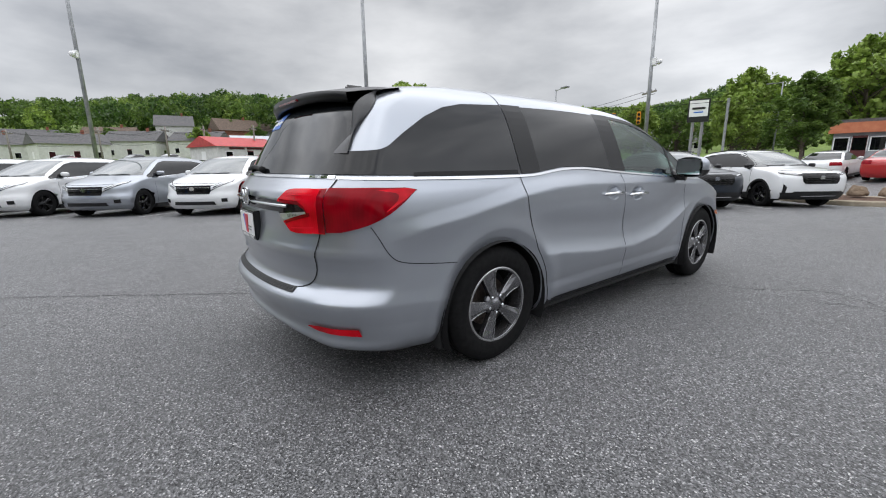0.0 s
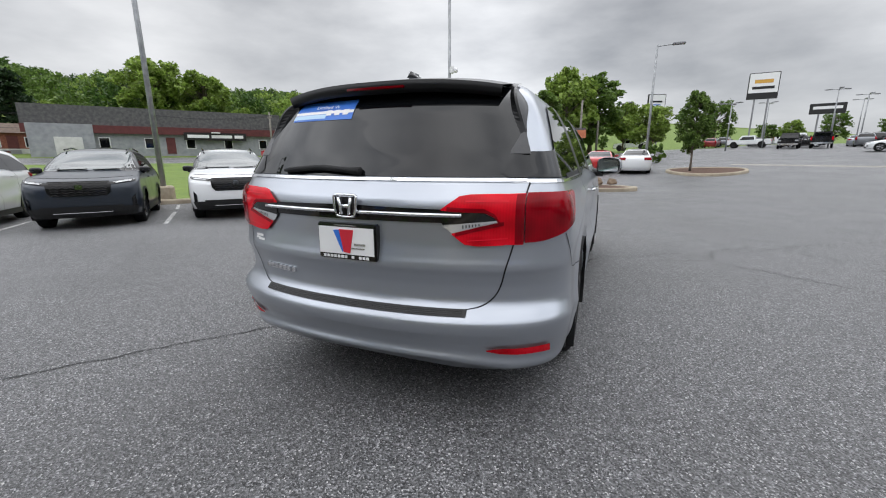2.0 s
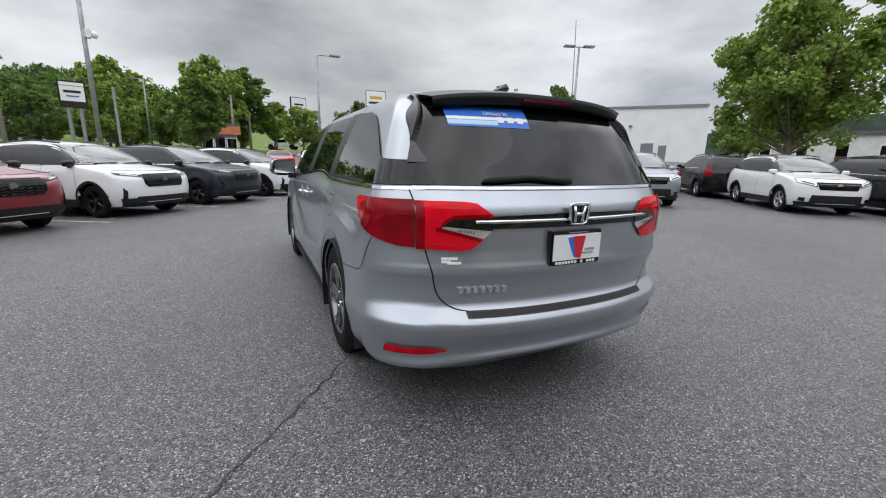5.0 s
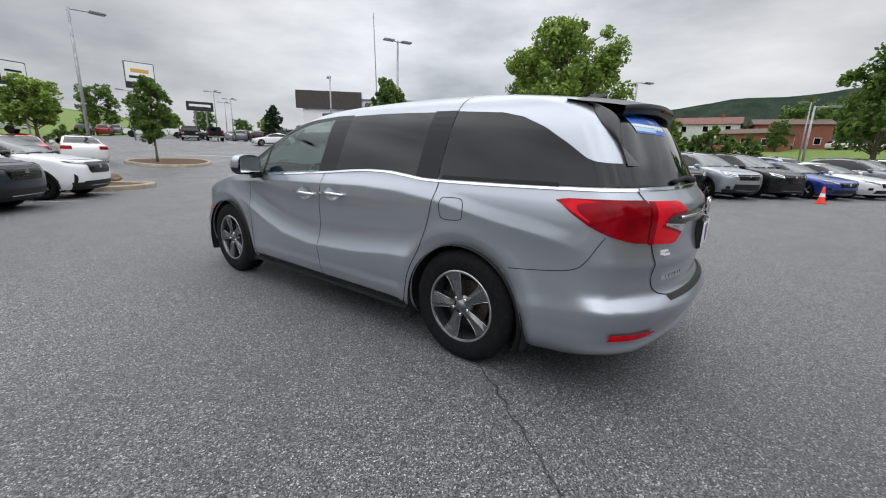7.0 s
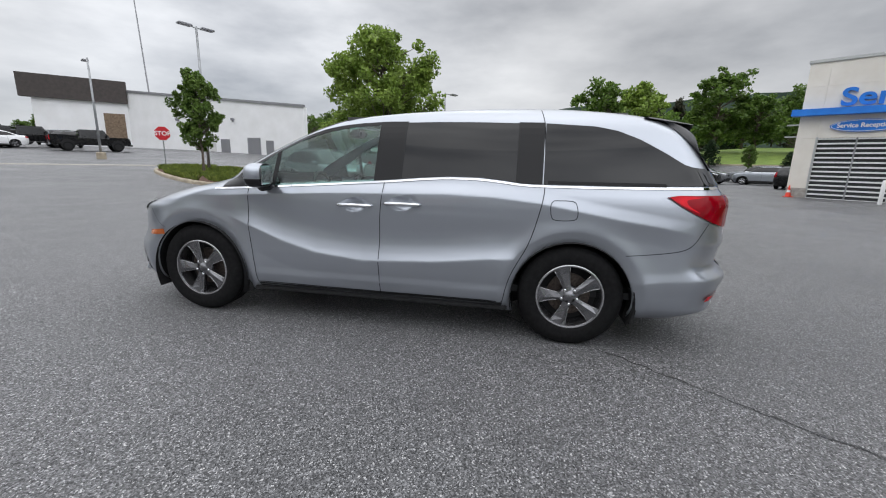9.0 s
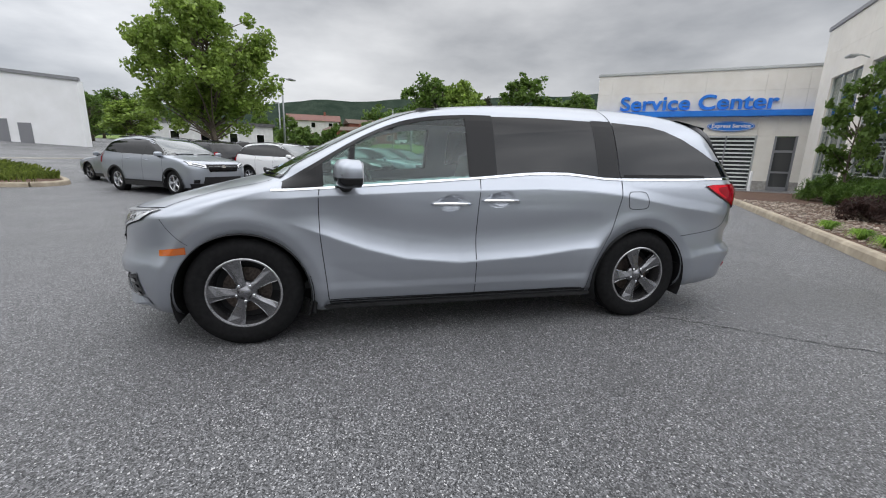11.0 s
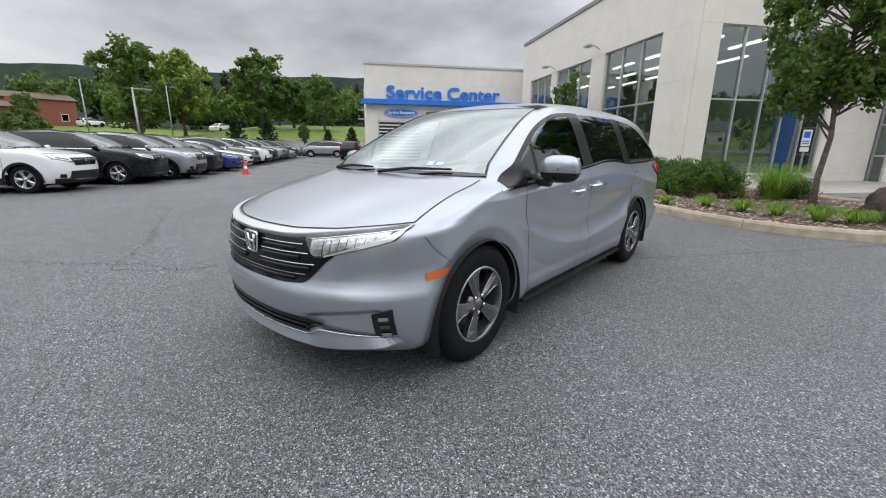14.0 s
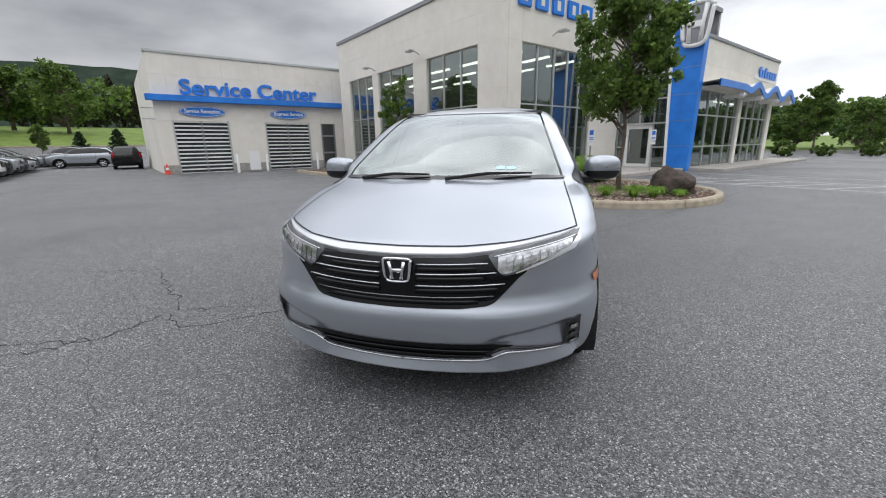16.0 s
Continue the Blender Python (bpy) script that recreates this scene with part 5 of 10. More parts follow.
        part("chin_lip", tube([q + Vector((0, 0.005, 0)) for q in chin], [0.007] * 33 + [0.006, 0.005, 0.003], 8), SATIN, van, "bright silver chin lip", smooth=True)
    part("lower_grille", nose_sheet(-0.55, 0.55, [(0, 0.315), (0.40, 0.325), (0.55, 0.400)], [(0, 0.408), (0.45, 0.414), (0.55, 0.404)], 50, 6, 0.004), GRILLE_BLACK, van, "black lower grille")
    for z in (0.342, 0.372):
        pts = [VAN.nose(x, z) + Vector((0, 0.010, 0)) for x in np.linspace(-0.45, 0.45, 20)]
        part("lower_slat", tube(pts, 0.006, 6), GRILLE_BLACK, van, smooth=True)

    # rear glass, black fins, spoiler
    rows = []
    for i in range(25):
        z = 1.185 + (1.60 - 1.185) * i / 24
        xw = lerp_list([(1.18, 0.785), (1.60, 0.625)], z)
        rows.append([VAN.back(-xw + 2 * xw * k / 40, z) for k in range(41)])
    part("rear_window", skin(rows, 0.004), DARK_GLASS, van, "dark tinted rear glass", smooth=True)
    for s in (1, -1):
        # the fin stands rearward off the pillar: flank, thin edge, inner face
        flank, inner = [], []
        for i in range(19):
            z = 1.285 + (1.64 - 1.285) * i / 18
            f = VAN.rear(VAN.a_at_y(lerp_list([(1.285, -2.395), (1.64, -2.055)], z), z, "rear"), z, s)
            q = VAN.back(s * lerp_list([(1.18, 0.775), (1.64, 0.600)], z), z)
            e = VAN.back(s * (abs(q.x) + 0.028), z) + Vector((s * 0.010, -0.012 - 0.075 * smoothstep(1.36, 1.62, z), 0))
            d = Vector((s * 0.010, 0, 0))
            flank.append([f + d, f.lerp(e, 0.33) + d * 1.6, f.lerp(e, 0.7) + d * 1.3, e])
            inner.append([e, e + Vector((-s * 0.012, 0.0, 0)), q + Vector((-s * 0.006, -0.004, 0))])
        part("rear_fin", skin(flank, 0.0), FIN_GREY, van, "dark textured pillar fin", smooth=True)
        part("spoiler_fin", from_grid(inner), PILLAR_BLACK, van, "gloss black side fin")
        rows = []
        for i in range(9):
            z = 1.165 + (1.292 - 1.165) * i / 8
            a0, a1 = VAN.a_at_x(0.765, z), VAN.a_at_y(-2.42, z, "rear")
            rows.append([VAN.rear(a0 + (a1 - a0) * k / 8, z, s) for k in range(9)])
        part("corner_glass", skin(rows, 0.0045), DARK_GLASS, van, smooth=True)
    sp = []
    for i in range(15):
        t = i / 14
        row = []
        for k in range(41):
            x = -0.615 + 1.23 * k / 40
            bow = 1 - (abs(x) / 0.615) ** 2.6
            y0 = -1.99 - 0.02 * bow
            y1 = -2.27 - 0.10 * bow
            y = y0 + (y1 - y0) * t
            z0 = VAN.roof_z(x, y0) + 0.006
            z1 = 1.592 + 0.036 * bow
            z = z0 + (z1 - z0) * t ** 1.25
            row.append((x, y, z))
        sp.append(row)
    low = [[(p[0] * 0.985, p[1] + 0.018, p[2] - 0.046 - 0.012 * (1 - abs(p[0]))) for p in row] for row in sp[:3:-1]]
    part("spoiler", from_grid(sp + low), PILLAR_BLACK, van, "gloss black roof spoiler", smooth=True)
    part("stop_lamp", box((-0.16, -2.372, 1.592), (0.16, -2.35, 1.604), 0.003), DARK_RED_LENS, van, "high stop lamp")
    ant = bmesh.new()
    add_box(ant, (-0.022, -1.98, 1.70), (0.022, -1.80, 1.745), 0.012)
    for v in ant.verts:
        if v.co.z > 1.73:
            v.co.y -= 0.05 if v.co.y > -1.89 else -0.0
            v.co.x *= 0.4
    part("roof_antenna", ant, GLOSS_BLACK, van, "shark-fin antenna", smooth=True)
    # rear wiper
    wa = [VAN.back(x, 1.205 + 0.018 * (1 - abs(x + 0.22) / 0.26)) + Vector((0, -0.02, 0)) for x in np.linspace(-0.46, 0.02, 14)]
    part("rear_wiper", tube(wa, [0.008] + [0.014] * 11 + [0.018, 0.02], 8), SEAM, van, "black rear wiper", smooth=True)
    # chrome line under the rear glass
    pts = [VAN.back(x, 1.172) for x in np.linspace(-0.775, 0.775, 40)]
    part("rear_chrome_line", ribbon(pts, Vector((0, -0.9, 0.4)), 0.014, 0.007), CHROME, van, "chrome line under the rear glass")
    # tailgate shut line
    bm = bmesh.new()
    for s in (1, -1):
        line = [(0.785, 1.165), (0.775, 1.10), (0.752, 0.96), (0.735, 0.88), (0.715, 0.80), (0.69, 0.70), (0.655, 0.645), (0.60, 0.615), (0.50, 0.606), (0.0, 0.603)]
        q = fine([(x, z, 0) for x, z in line], 60)
        add_ribbon(bm, [VAN.back(s * p.x, p.y) for p in q], [Vector((s * 0.45, -0.9, 0)).normalized()] * len(q), 0.007, 0.003)
    part("tailgate_shut_line", bm, SEAM, van)
    # tail lamps: the outer half on the body, the inner half on the tailgate
    for s in (1, -1):
        zlo = [(-2.55, 0.908), (-2.45, 0.916), (-2.36, 0.948), (-2.24, 1.0), (-2.13, 1.052), (-2.055, 1.10)]
        zhi = [(-2.52, 1.118), (-2.3, 1.118), (-2.12, 1.112), (-2.055, 1.10)]
        rows = []
        for i in range(31):
            t = i / 30
            lo_y = -2.475 + (-2.055 + 2.475) * t
            a = VAN.a_at_y(lo_y, 1.02, "rear") if i else VAN.a_at_x(0.780, 1.02)
            y = VAN.rear(a, 1.02).y
            l, h = lerp_list(zlo, y), lerp_list(zhi, y)
            col = []
            for j in range(11):
                z = l + (h - l) * j / 10
                col.append(VAN.rear(a + (VAN.a_at_x(0.780, z) - VAN.a_at_x(0.780, 1.02)) * (1 - t) ** 2, z, s))
            rows.append(col)
        lampo = part("tail_lamp", skin(rows, 0.012), MID_RED_LENS, van, "red tail lamp wrapping the corner", smooth=True)
        # bright outer wedge, and the glowing-red upper and lower edges of the inner chamber
        wedge = []
        for i in range(9, 30):
            r, k = rows[i], smoothstep(9, 15, i)
            a, b = 0.5 - 0.38 * k, 0.94
            if i < 15:
                a = 0.94 - 0.82 * (i - 9) / 6
            wedge.append([r[0] + (r[10] - r[0]) * (a + (b - a) * j / 8) for j in range(9)])
        part("lamp_wedge", skin(wedge, 0.0145), RED_LENS, lampo, smooth=True)
        for a, b in ((0.72, 0.93), (0.10, 0.30)):
            band = [[r[0] + (r[10] - r[0]) * (a + (b - a) * j / 4) for j in range(5)] for r in rows[2:9 if a > 0.5 else 12]]
            part("lamp_band", skin(band, 0.0145), RED_LENS, lampo, smooth=True)
        core = [[r[0] + (r[10] - r[0]) * (a0 + 0.16 * j / 4) for j in range(5)] for r, a0 in zip(rows[4:9], (0.40, 0.41, 0.43, 0.44, 0.46))]
        part("lamp_core", skin(core, 0.015), RED_LENS, lampo, smooth=True)

        def gate(xa, xb, lo, hi, off, nx=24, nz=6):
            rows = []
            for i in range(nx + 1):
                x = xa + (xb - xa) * i / nx
                l, h = lerp_list(lo, x), lerp_list(hi, x)
                rows.append([VAN.back(s * x, l + (h - l) * j / nz) for j in range(nz + 1)])
            return skin(rows, off)

        top = [(0.445, 1.054), (0.515, 1.103), (0.56, 1.110), (0.776, 1.116)]
        low = [(0.445, 1.050), (0.50, 1.045), (0.625, 1.042), (0.665, 1.020), (0.685, 0.985), (0.70, 0.905), (0.776, 0.905)]
        il = part("gate_lamp", gate(0.445, 0.776, low, top, 0.012, 48), RED_LENS, van, "red inner tail lamp with two pointed arms", smooth=True)
        low2, top2 = [(0.49, 0.948), (0.545, 0.903), (0.60, 0.897), (0.70, 0.903)], [(0.49, 0.952), (0.60, 0.982), (0.685, 1.003), (0.70, 1.005)]
        part("lower_arm", gate(0.49, 0.702, low2, top2, 0.0122, 30), RED_LENS, il, smooth=True)
        part("arm_bevel", gate(0.47, 0.690, low[:5], up(low[:5], 0.016), 0.0140, 30, 3), MID_RED_LENS, il, smooth=True)
        part("arm_bevel", gate(0.505, 0.700, up(top2, -0.016), top2, 0.0140, 24, 3), MID_RED_LENS, il, smooth=True)
        part("light_guide", gate(0.545, 0.715, [(0.54, 1.083), (0.72, 1.083)], [(0.54, 1.0885), (0.72, 1.0905)], 0.0145, 14, 2), BRIGHT_RED_LENS, il, smooth=True)
        part("light_guide", gate(0.555, 0.715, [(0.55, 0.919), (0.72, 0.932)], [(0.55, 0.9235), (0.72, 0.938)], 0.0145, 14, 2), BRIGHT_RED_LENS, il, smooth=True)
        part("gate_lamp_edge", gate(0.742, 0.776, [(0.7, 0.910), (0.78, 0.908)], [(0.7, 1.11), (0.78, 1.113)], 0.0140), MID_RED_LENS, il, smooth=True)
        part("lamp_mask", gate(0.45, 0.676, [(0.45, 0.988), (0.676, 1.010)], [(0.45, 1.050), (0.625, 1.040), (0.665, 1.018), (0.676, 1.012)], 0.0115, 30), GLOSS_BLACK, il, "gloss black lamp mask", smooth=True)
        part("reverse_lamp", gate(0.455, 0.685, [(0.455, 0.982), (0.492, 0.950), (0.60, 0.984), (0.685, 1.004)], [(0.455, 0.987), (0.685, 1.011)], 0.0112, 30), CLEAR_LENS, il, "clear reversing lamp", smooth=True)
        for k in range(6):
            x = 0.535 + 0.013 * k
            part("lens_flute", gate(x, x + 0.005, [(0.5, 0.967), (0.62, 0.99)], [(0.5, 0.985), (0.62, 0.998)], 0.0122, 2, 2), LENS_DARK, il)
        # reflector in the bumper
        rr = []
        for i in range(15):
            x = 0.645 + (0.90 - 0.645) * i / 14
            l, h = lerp_list([(0.645, 0.382), (0.70, 0.368), (0.90, 0.372)], x), lerp_list([(0.645, 0.392), (0.72, 0.412), (0.90, 0.422)], x)
            rr.append([VAN.back(s * x, l + (h - l) * j / 3) for j in range(4)])
        part("rear_reflector", skin(rr, 0.010), RED_LENS, van, "red bumper reflector")
    # gloss bar between the lamps, chrome strip, badge, plate
    rows = [[VAN.back(x, z) for z in np.linspace(lerp_list([(0, 0.995), (0.45, 0.996), (0.63, 1.0)], abs(x)), lerp_list([(0, 1.062), (0.63, 1.05)], abs(x)), 6)] for x in np.linspace(-0.63, 0.63, 50)]
    part("gate_bar", skin(rows, 0.008), GLOSS_BLACK, van, "gloss black bar across the tailgate")
    pts = [VAN.back(x, 1.030) + Vector((0, -0.014, 0)) for x in np.linspace(-0.535, 0.535, 36)]
    part("gate_chrome_strip", tube(pts, 0.009, 8), CHROME, van, "chrome strip", smooth=True)
    badge((0, -2.652, 1.058), -1, 0.118, van)
    plate_y = -2.664
    pf = part("plate_frame", box((-0.158, plate_y - 0.004, 0.808), (0.158, -2.61, 0.978), 0.006), GLOSS_BLACK, van, "black plate frame")
    part("plate", box((-0.148, plate_y - 0.008, 0.834), (0.148, plate_y - 0.002, 0.960)), WHITE_MARK, pf, "white dealer plate")
    part("plate_mark", prism([(-0.065, 0.945), (-0.035, 0.948), (-0.01, 0.85), (-0.02, 0.845)], plate_y - 0.011, plate_y - 0.0085), BLUE_MARK, pf)
    part("plate_mark", prism([(-0.032, 0.95), (0.045, 0.95), (0.04, 0.925), (0.022, 0.84), (-0.012, 0.845)], plate_y - 0.0115, plate_y - 0.0088), RED_MARK, pf)
    part("plate_bar", box((0.045, plate_y - 0.011, 0.878), (0.105, plate_y - 0.0088, 0.888)), SATIN, pf)
    part("plate_bar", box((0.03, plate_y - 0.011, 0.862), (0.10, plate_y - 0.0088, 0.868)), SATIN, pf)
    for k in range(13):
        if k not in (7, 9):
            part("frame_bar", box((-0.128 + k * 0.0195, plate_y - 0.008, 0.815), (-0.115 + k * 0.0195, plate_y - 0.003, 0.827)), WHITE_MARK, pf)
    part("frame_bar", box((-0.06, plate_y - 0.008, 0.966), (0.06, plate_y - 0.003, 0.971)), SATIN, pf)
    for k in range(7):
        x = -0.585 + k * 0.035
        p = VAN.back(x, 0.705)
        part("model_badge_bar", box((x - 0.012, p.y - 0.012, 0.693), (x + 0.013, p.y + 0.006, 0.720), 0.003), CHROME, van, "chrome badge bar")
    for x, z, w2 in ((-0.64, 0.862, 0.035), (-0.655, 0.848, 0.02), (-0.62, 0.842, 0.03)):
        p = VAN.back(x, z)
        part("dealer_mark", skin([[VAN.back(x - w2 + 2 * w2 * i / 3, z - 0.006 + 0.012 * j) for i in range(4)] for j in (0, 1)], 0.004), WHITE_MARK, van)
    # step plate on the bumper
    rows = []
    for i in range(41):
        x = -0.56 + 1.12 * i / 40
        rows.append([VAN.back(x, z) for z in (0.584, 0.590, 0.597, 0.603, 0.610)])
    part("bumper_step", skin(rows, 0.005), TRIM_BLACK, van, "ribbed black loading strip")
    for i in range(3):
        pts = [VAN.back(x, 0.588 + 0.006 * i) + Vector((0, 0, 0.006)) for x in np.linspace(-0.54, 0.54, 30)]
        part("step_rib", tube(pts, 0.003, 5), TRIM_BLACK, van)
    # sticker in the rear glass
    def glass_sheet(x0, x1, z0, z1, off):
        return skin([[VAN.back(x0 + (x1 - x0) * i / 10, z0 + (z1 - z0) * j / 4) for i in range(11)] for j in range(5)], off)
    stk = part("window_sticker", glass_sheet(-0.55, -0.125, 1.455, 1.555, 0.006), BLUE_MARK, van, "blue and white warranty sticker")
    part("sticker_band", glass_sheet(-0.55, -0.125, 1.488, 1.503, 0.007), WHITE_MARK, stk)
    part("sticker_band", glass_sheet(-0.55, -0.30, 1.464, 1.486, 0.007), PALE_BLUE_MARK, stk)
    for x in (-0.30, -0.245, -0.19):
        part("sticker_spot", glass_sheet(x, x + 0.035, 1.478, 1.505, 0.008), WHITE_MARK, stk)
    p = VAN.back(-0.25, 1.525)
    tilt = Matrix.Translation(p + Vector((0, -0.009, 0))) @ Matrix.Rotation(radians(-42), 4, "X")
    text_mesh("sticker_text", "Limited Warranty", 0.034, 0.001, WHITE_MARK, tilt, stk)

    # mirrors
    for s in (1, -1):
        mir = new("door_mirror")
        mir.parent = van
        mir.location = (s * 1.085, 0.80, 1.165)
        mir.scale = (1.08, 1.08, 1.08)
        mir.rotation_euler = (0, 0, -s * radians(13))
        mir["label"] = "silver door mirror with a dark foot"
        rows = []
        for i in range(13):
            t = math.pi * i / 12
            y = 0.065 - 0.13 * (1 - math.cos(t)) / 2 + 0.03
            sc = max(0.02, math.sin(t) ** 0.55) if i < 9 else 1.0
            sc = max(0.05, math.sin(min(t, math.pi * 0.62)) ** 0.6)
            row = []
            for k in range(28):
                q = 2 * math.pi * k / 28
                cx, cz = math.cos(q), math.sin(q)
                ex = abs(cx) ** 0.7 * (1 if cx > 0 else -1)
                ez = abs(cz) ** 0.7 * (1 if cz > 0 else -1)
                row.append((ex * 0.118 * sc, y, ez * 0.082 * sc))
            rows.append(row)
        part("mirror_shell", from_grid(rows, closed_u=True), SILVER, mir, smooth=True)
        lowr = from_grid([[(p[0] * 1.03, p[1] + 0.002 * (1 if p[1] > 0 else -1), min(p[2] * 1.05, -0.022)) for p in row] for row in rows], closed_u=True)
        part("mirror_base", lowr, GLOSS_BLACK, mir, "gloss black lower shell", smooth=True)
        part("mirror_glass", box((-0.10, -0.045, -0.06), (0.10, -0.036, 0.066), 0.003), CHROME, mir, "mirror glass")
        part("turn_signal", box((s * 0.04 - 0.065, 0.072, -0.012), (s * 0.04 + 0.065, 0.084, 0.0), 0.004), SATIN, mir)
        part("mirror_foot", tube([(-s * 0.06, 0.02, -0.07), (-s * 0.13, 0.0, -0.075), (-s * 0.20, -0.02, -0.06)], [0.045, 0.04, 0.05], 12), GLOSS_BLACK, mir, smooth=True)

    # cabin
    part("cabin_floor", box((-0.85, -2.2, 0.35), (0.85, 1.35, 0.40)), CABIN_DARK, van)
    for s in (1, -1):
        part("door_lining", box((s * 0.87 - 0.03, -0.1, 0.4), (s * 0.87 + 0.03, 1.1, 1.03), 0.02), INTERIOR, van)
    part("dashboard", box((-0.80, 0.72, 0.62), (0.80, 1.22, 1.06), 0.09), INTERIOR, van, "grey dashboard", smooth=True)
    part("screen", box((-0.13, 0.70, 1.0), (0.13, 0.74, 1.13), 0.01), GLOSS_BLACK, van)
    # added dark sheet behind the seats: the unlit rear cabin as plain colour
    part("rear_shade_panel", prism([(-0.78, 0.4), (0.78, 0.4), (0.78, 1.15), (0.62, 1.56), (-0.62, 1.56), (-0.78, 1.15)], -0.62, -0.58), CABIN_DARK, van, "dark panel standing in for the shade of the rear cabin")
    part("headliner", box((-0.62, -0.6, 1.60), (0.62, 0.30, 1.63)), INTERIOR, van)
    ring = [(-0.40 + 0.185 * math.cos(t), 0.62 + 0.06 * math.sin(t), 1.0 + 0.175 * math.sin(t)) for t in [2 * math.pi * k / 32 for k in range(33)]]
    part("steering_wheel", tube(ring, 0.014, 8), CABIN_DARK, van, "dark steering wheel", smooth=True)
    part("steering_column", tube([(-0.40, 0.62, 1.0), (-0.40, 0.85, 0.93)], 0.05, 10), CABIN_DARK, van)
    for s in (1, -1):
        part("seat", box((s * 0.40 - 0.26, -0.30, 0.62), (s * 0.40 + 0.26, 0.28, 0.80), 0.06), INTERIOR, van, smooth=True)
        back = box((-0.25, -0.08, 0.0), (0.25, 0.08, 0.66), 0.06)
        back.transform(Matrix.Translation((s * 0.40, -0.30, 0.70)) @ Matrix.Rotation(radians(14), 4, "X"))
        part("seat_back", back, INTERIOR, van, smooth=True)
        part("headrest", box((s * 0.40 - 0.13, -0.52, 1.36), (s * 0.40 + 0.13, -0.42, 1.54), 0.04), INTERIOR, van, smooth=True)
    # wheels
    for yc in (1.5, -1.5):
        for s in (1, -1):
            wheel_parts(van, yc, 0.369, s, 0.962)
    return van


build_minivan()

# ---- parked vehicles ----
def arch_swell(axles, r):
    def f(y, z):
        return sum(0.018 * math.exp(-((math.hypot(y - a, z - 0.34) - r) / 0.06) ** 2) for a in axles) * smoothstep(0.95, 0.6, z) - 0.012 * math.exp(-((z - 0.62) / 0.10) ** 2) * smoothstep(1.0, 0.6, abs(y))
    return f


SUV = Shape(
    1.69,
    [(0.24, 2.18), (0.35, 2.26), (0.6, 2.30), (0.8, 2.29), (0.90, 2.23), (0.96, 2.12), (1.02, 1.88), (1.08, 1.5), (1.12, 1.18), (1.3, 0.84), (1.45, 0.52), (1.55, 0.27), (1.6, 0.07), (1.64, -0.25), (1.67, -0.6), (1.689, -0.8)],
    [(0.24, -2.2), (0.4, -2.32), (0.7, -2.36), (1.0, -2.34), (1.1, -2.28), (1.3, -2.15), (1.45, -2.0), (1.55, -1.88), (1.6, -1.7), (1.64, -1.35), (1.67, -1.05), (1.689, -0.9)],
    [(0.24, 0.86), (0.4, 0.91), (0.6, 0.925), (0.8, 0.92), (0.95, 0.91), (1.05, 0.885), (1.12, 0.855), (1.3, 0.78), (1.45, 0.71), (1.55, 0.645), (1.6, 0.58), (1.64, 0.45), (1.67, 0.27), (1.689, 0.1)],
    [(0.24, 0.5), (0.8, 0.48), (1.0, 0.42), (1.1, 0.6), (1.2, 0.3), (1.55, 0.3), (1.64, 0.5), (1.689, 0.3)],
    [(0.24, 0.4), (1.0, 0.36), (1.3, 0.3), (1.6, 0.3), (1.689, 0.2)],
    arch_swell((1.35, -1.35), 0.40), 2.6)
SEDAN = Shape(
    1.44,
    [(0.2, 2.24), (0.4, 2.35), (0.6, 2.36), (0.72, 2.30), (0.78, 2.1), (0.86, 1.7), (0.92, 1.28), (0.95, 1.06), (1.1, 0.72), (1.25, 0.36), (1.33, 0.1), (1.38, -0.15), (1.42, -0.45), (1.439, -0.58)],
    [(0.2, -2.3), (0.4, -2.42), (0.7, -2.45), (0.9, -2.42), (1.0, -2.32), (1.03, -2.08), (1.08, -1.78), (1.2, -1.48), (1.3, -1.18), (1.37, -0.98), (1.42, -0.75), (1.439, -0.66)],
    [(0.2, 0.84), (0.4, 0.9), (0.6, 0.915), (0.8, 0.9), (0.92, 0.87), (1.0, 0.83), (1.1, 0.775), (1.25, 0.69), (1.33, 0.61), (1.38, 0.49), (1.42, 0.28), (1.439, 0.1)],
    [(0.2, 0.55), (0.7, 0.55), (0.9, 0.7), (1.0, 0.35), (1.3, 0.3), (1.38, 0.5), (1.439, 0.3)],
    [(0.2, 0.45), (0.9, 0.4), (1.05, 0.4), (1.3, 0.3), (1.439, 0.2)],
    arch_swell((1.4, -1.4), 0.38), 2.5)
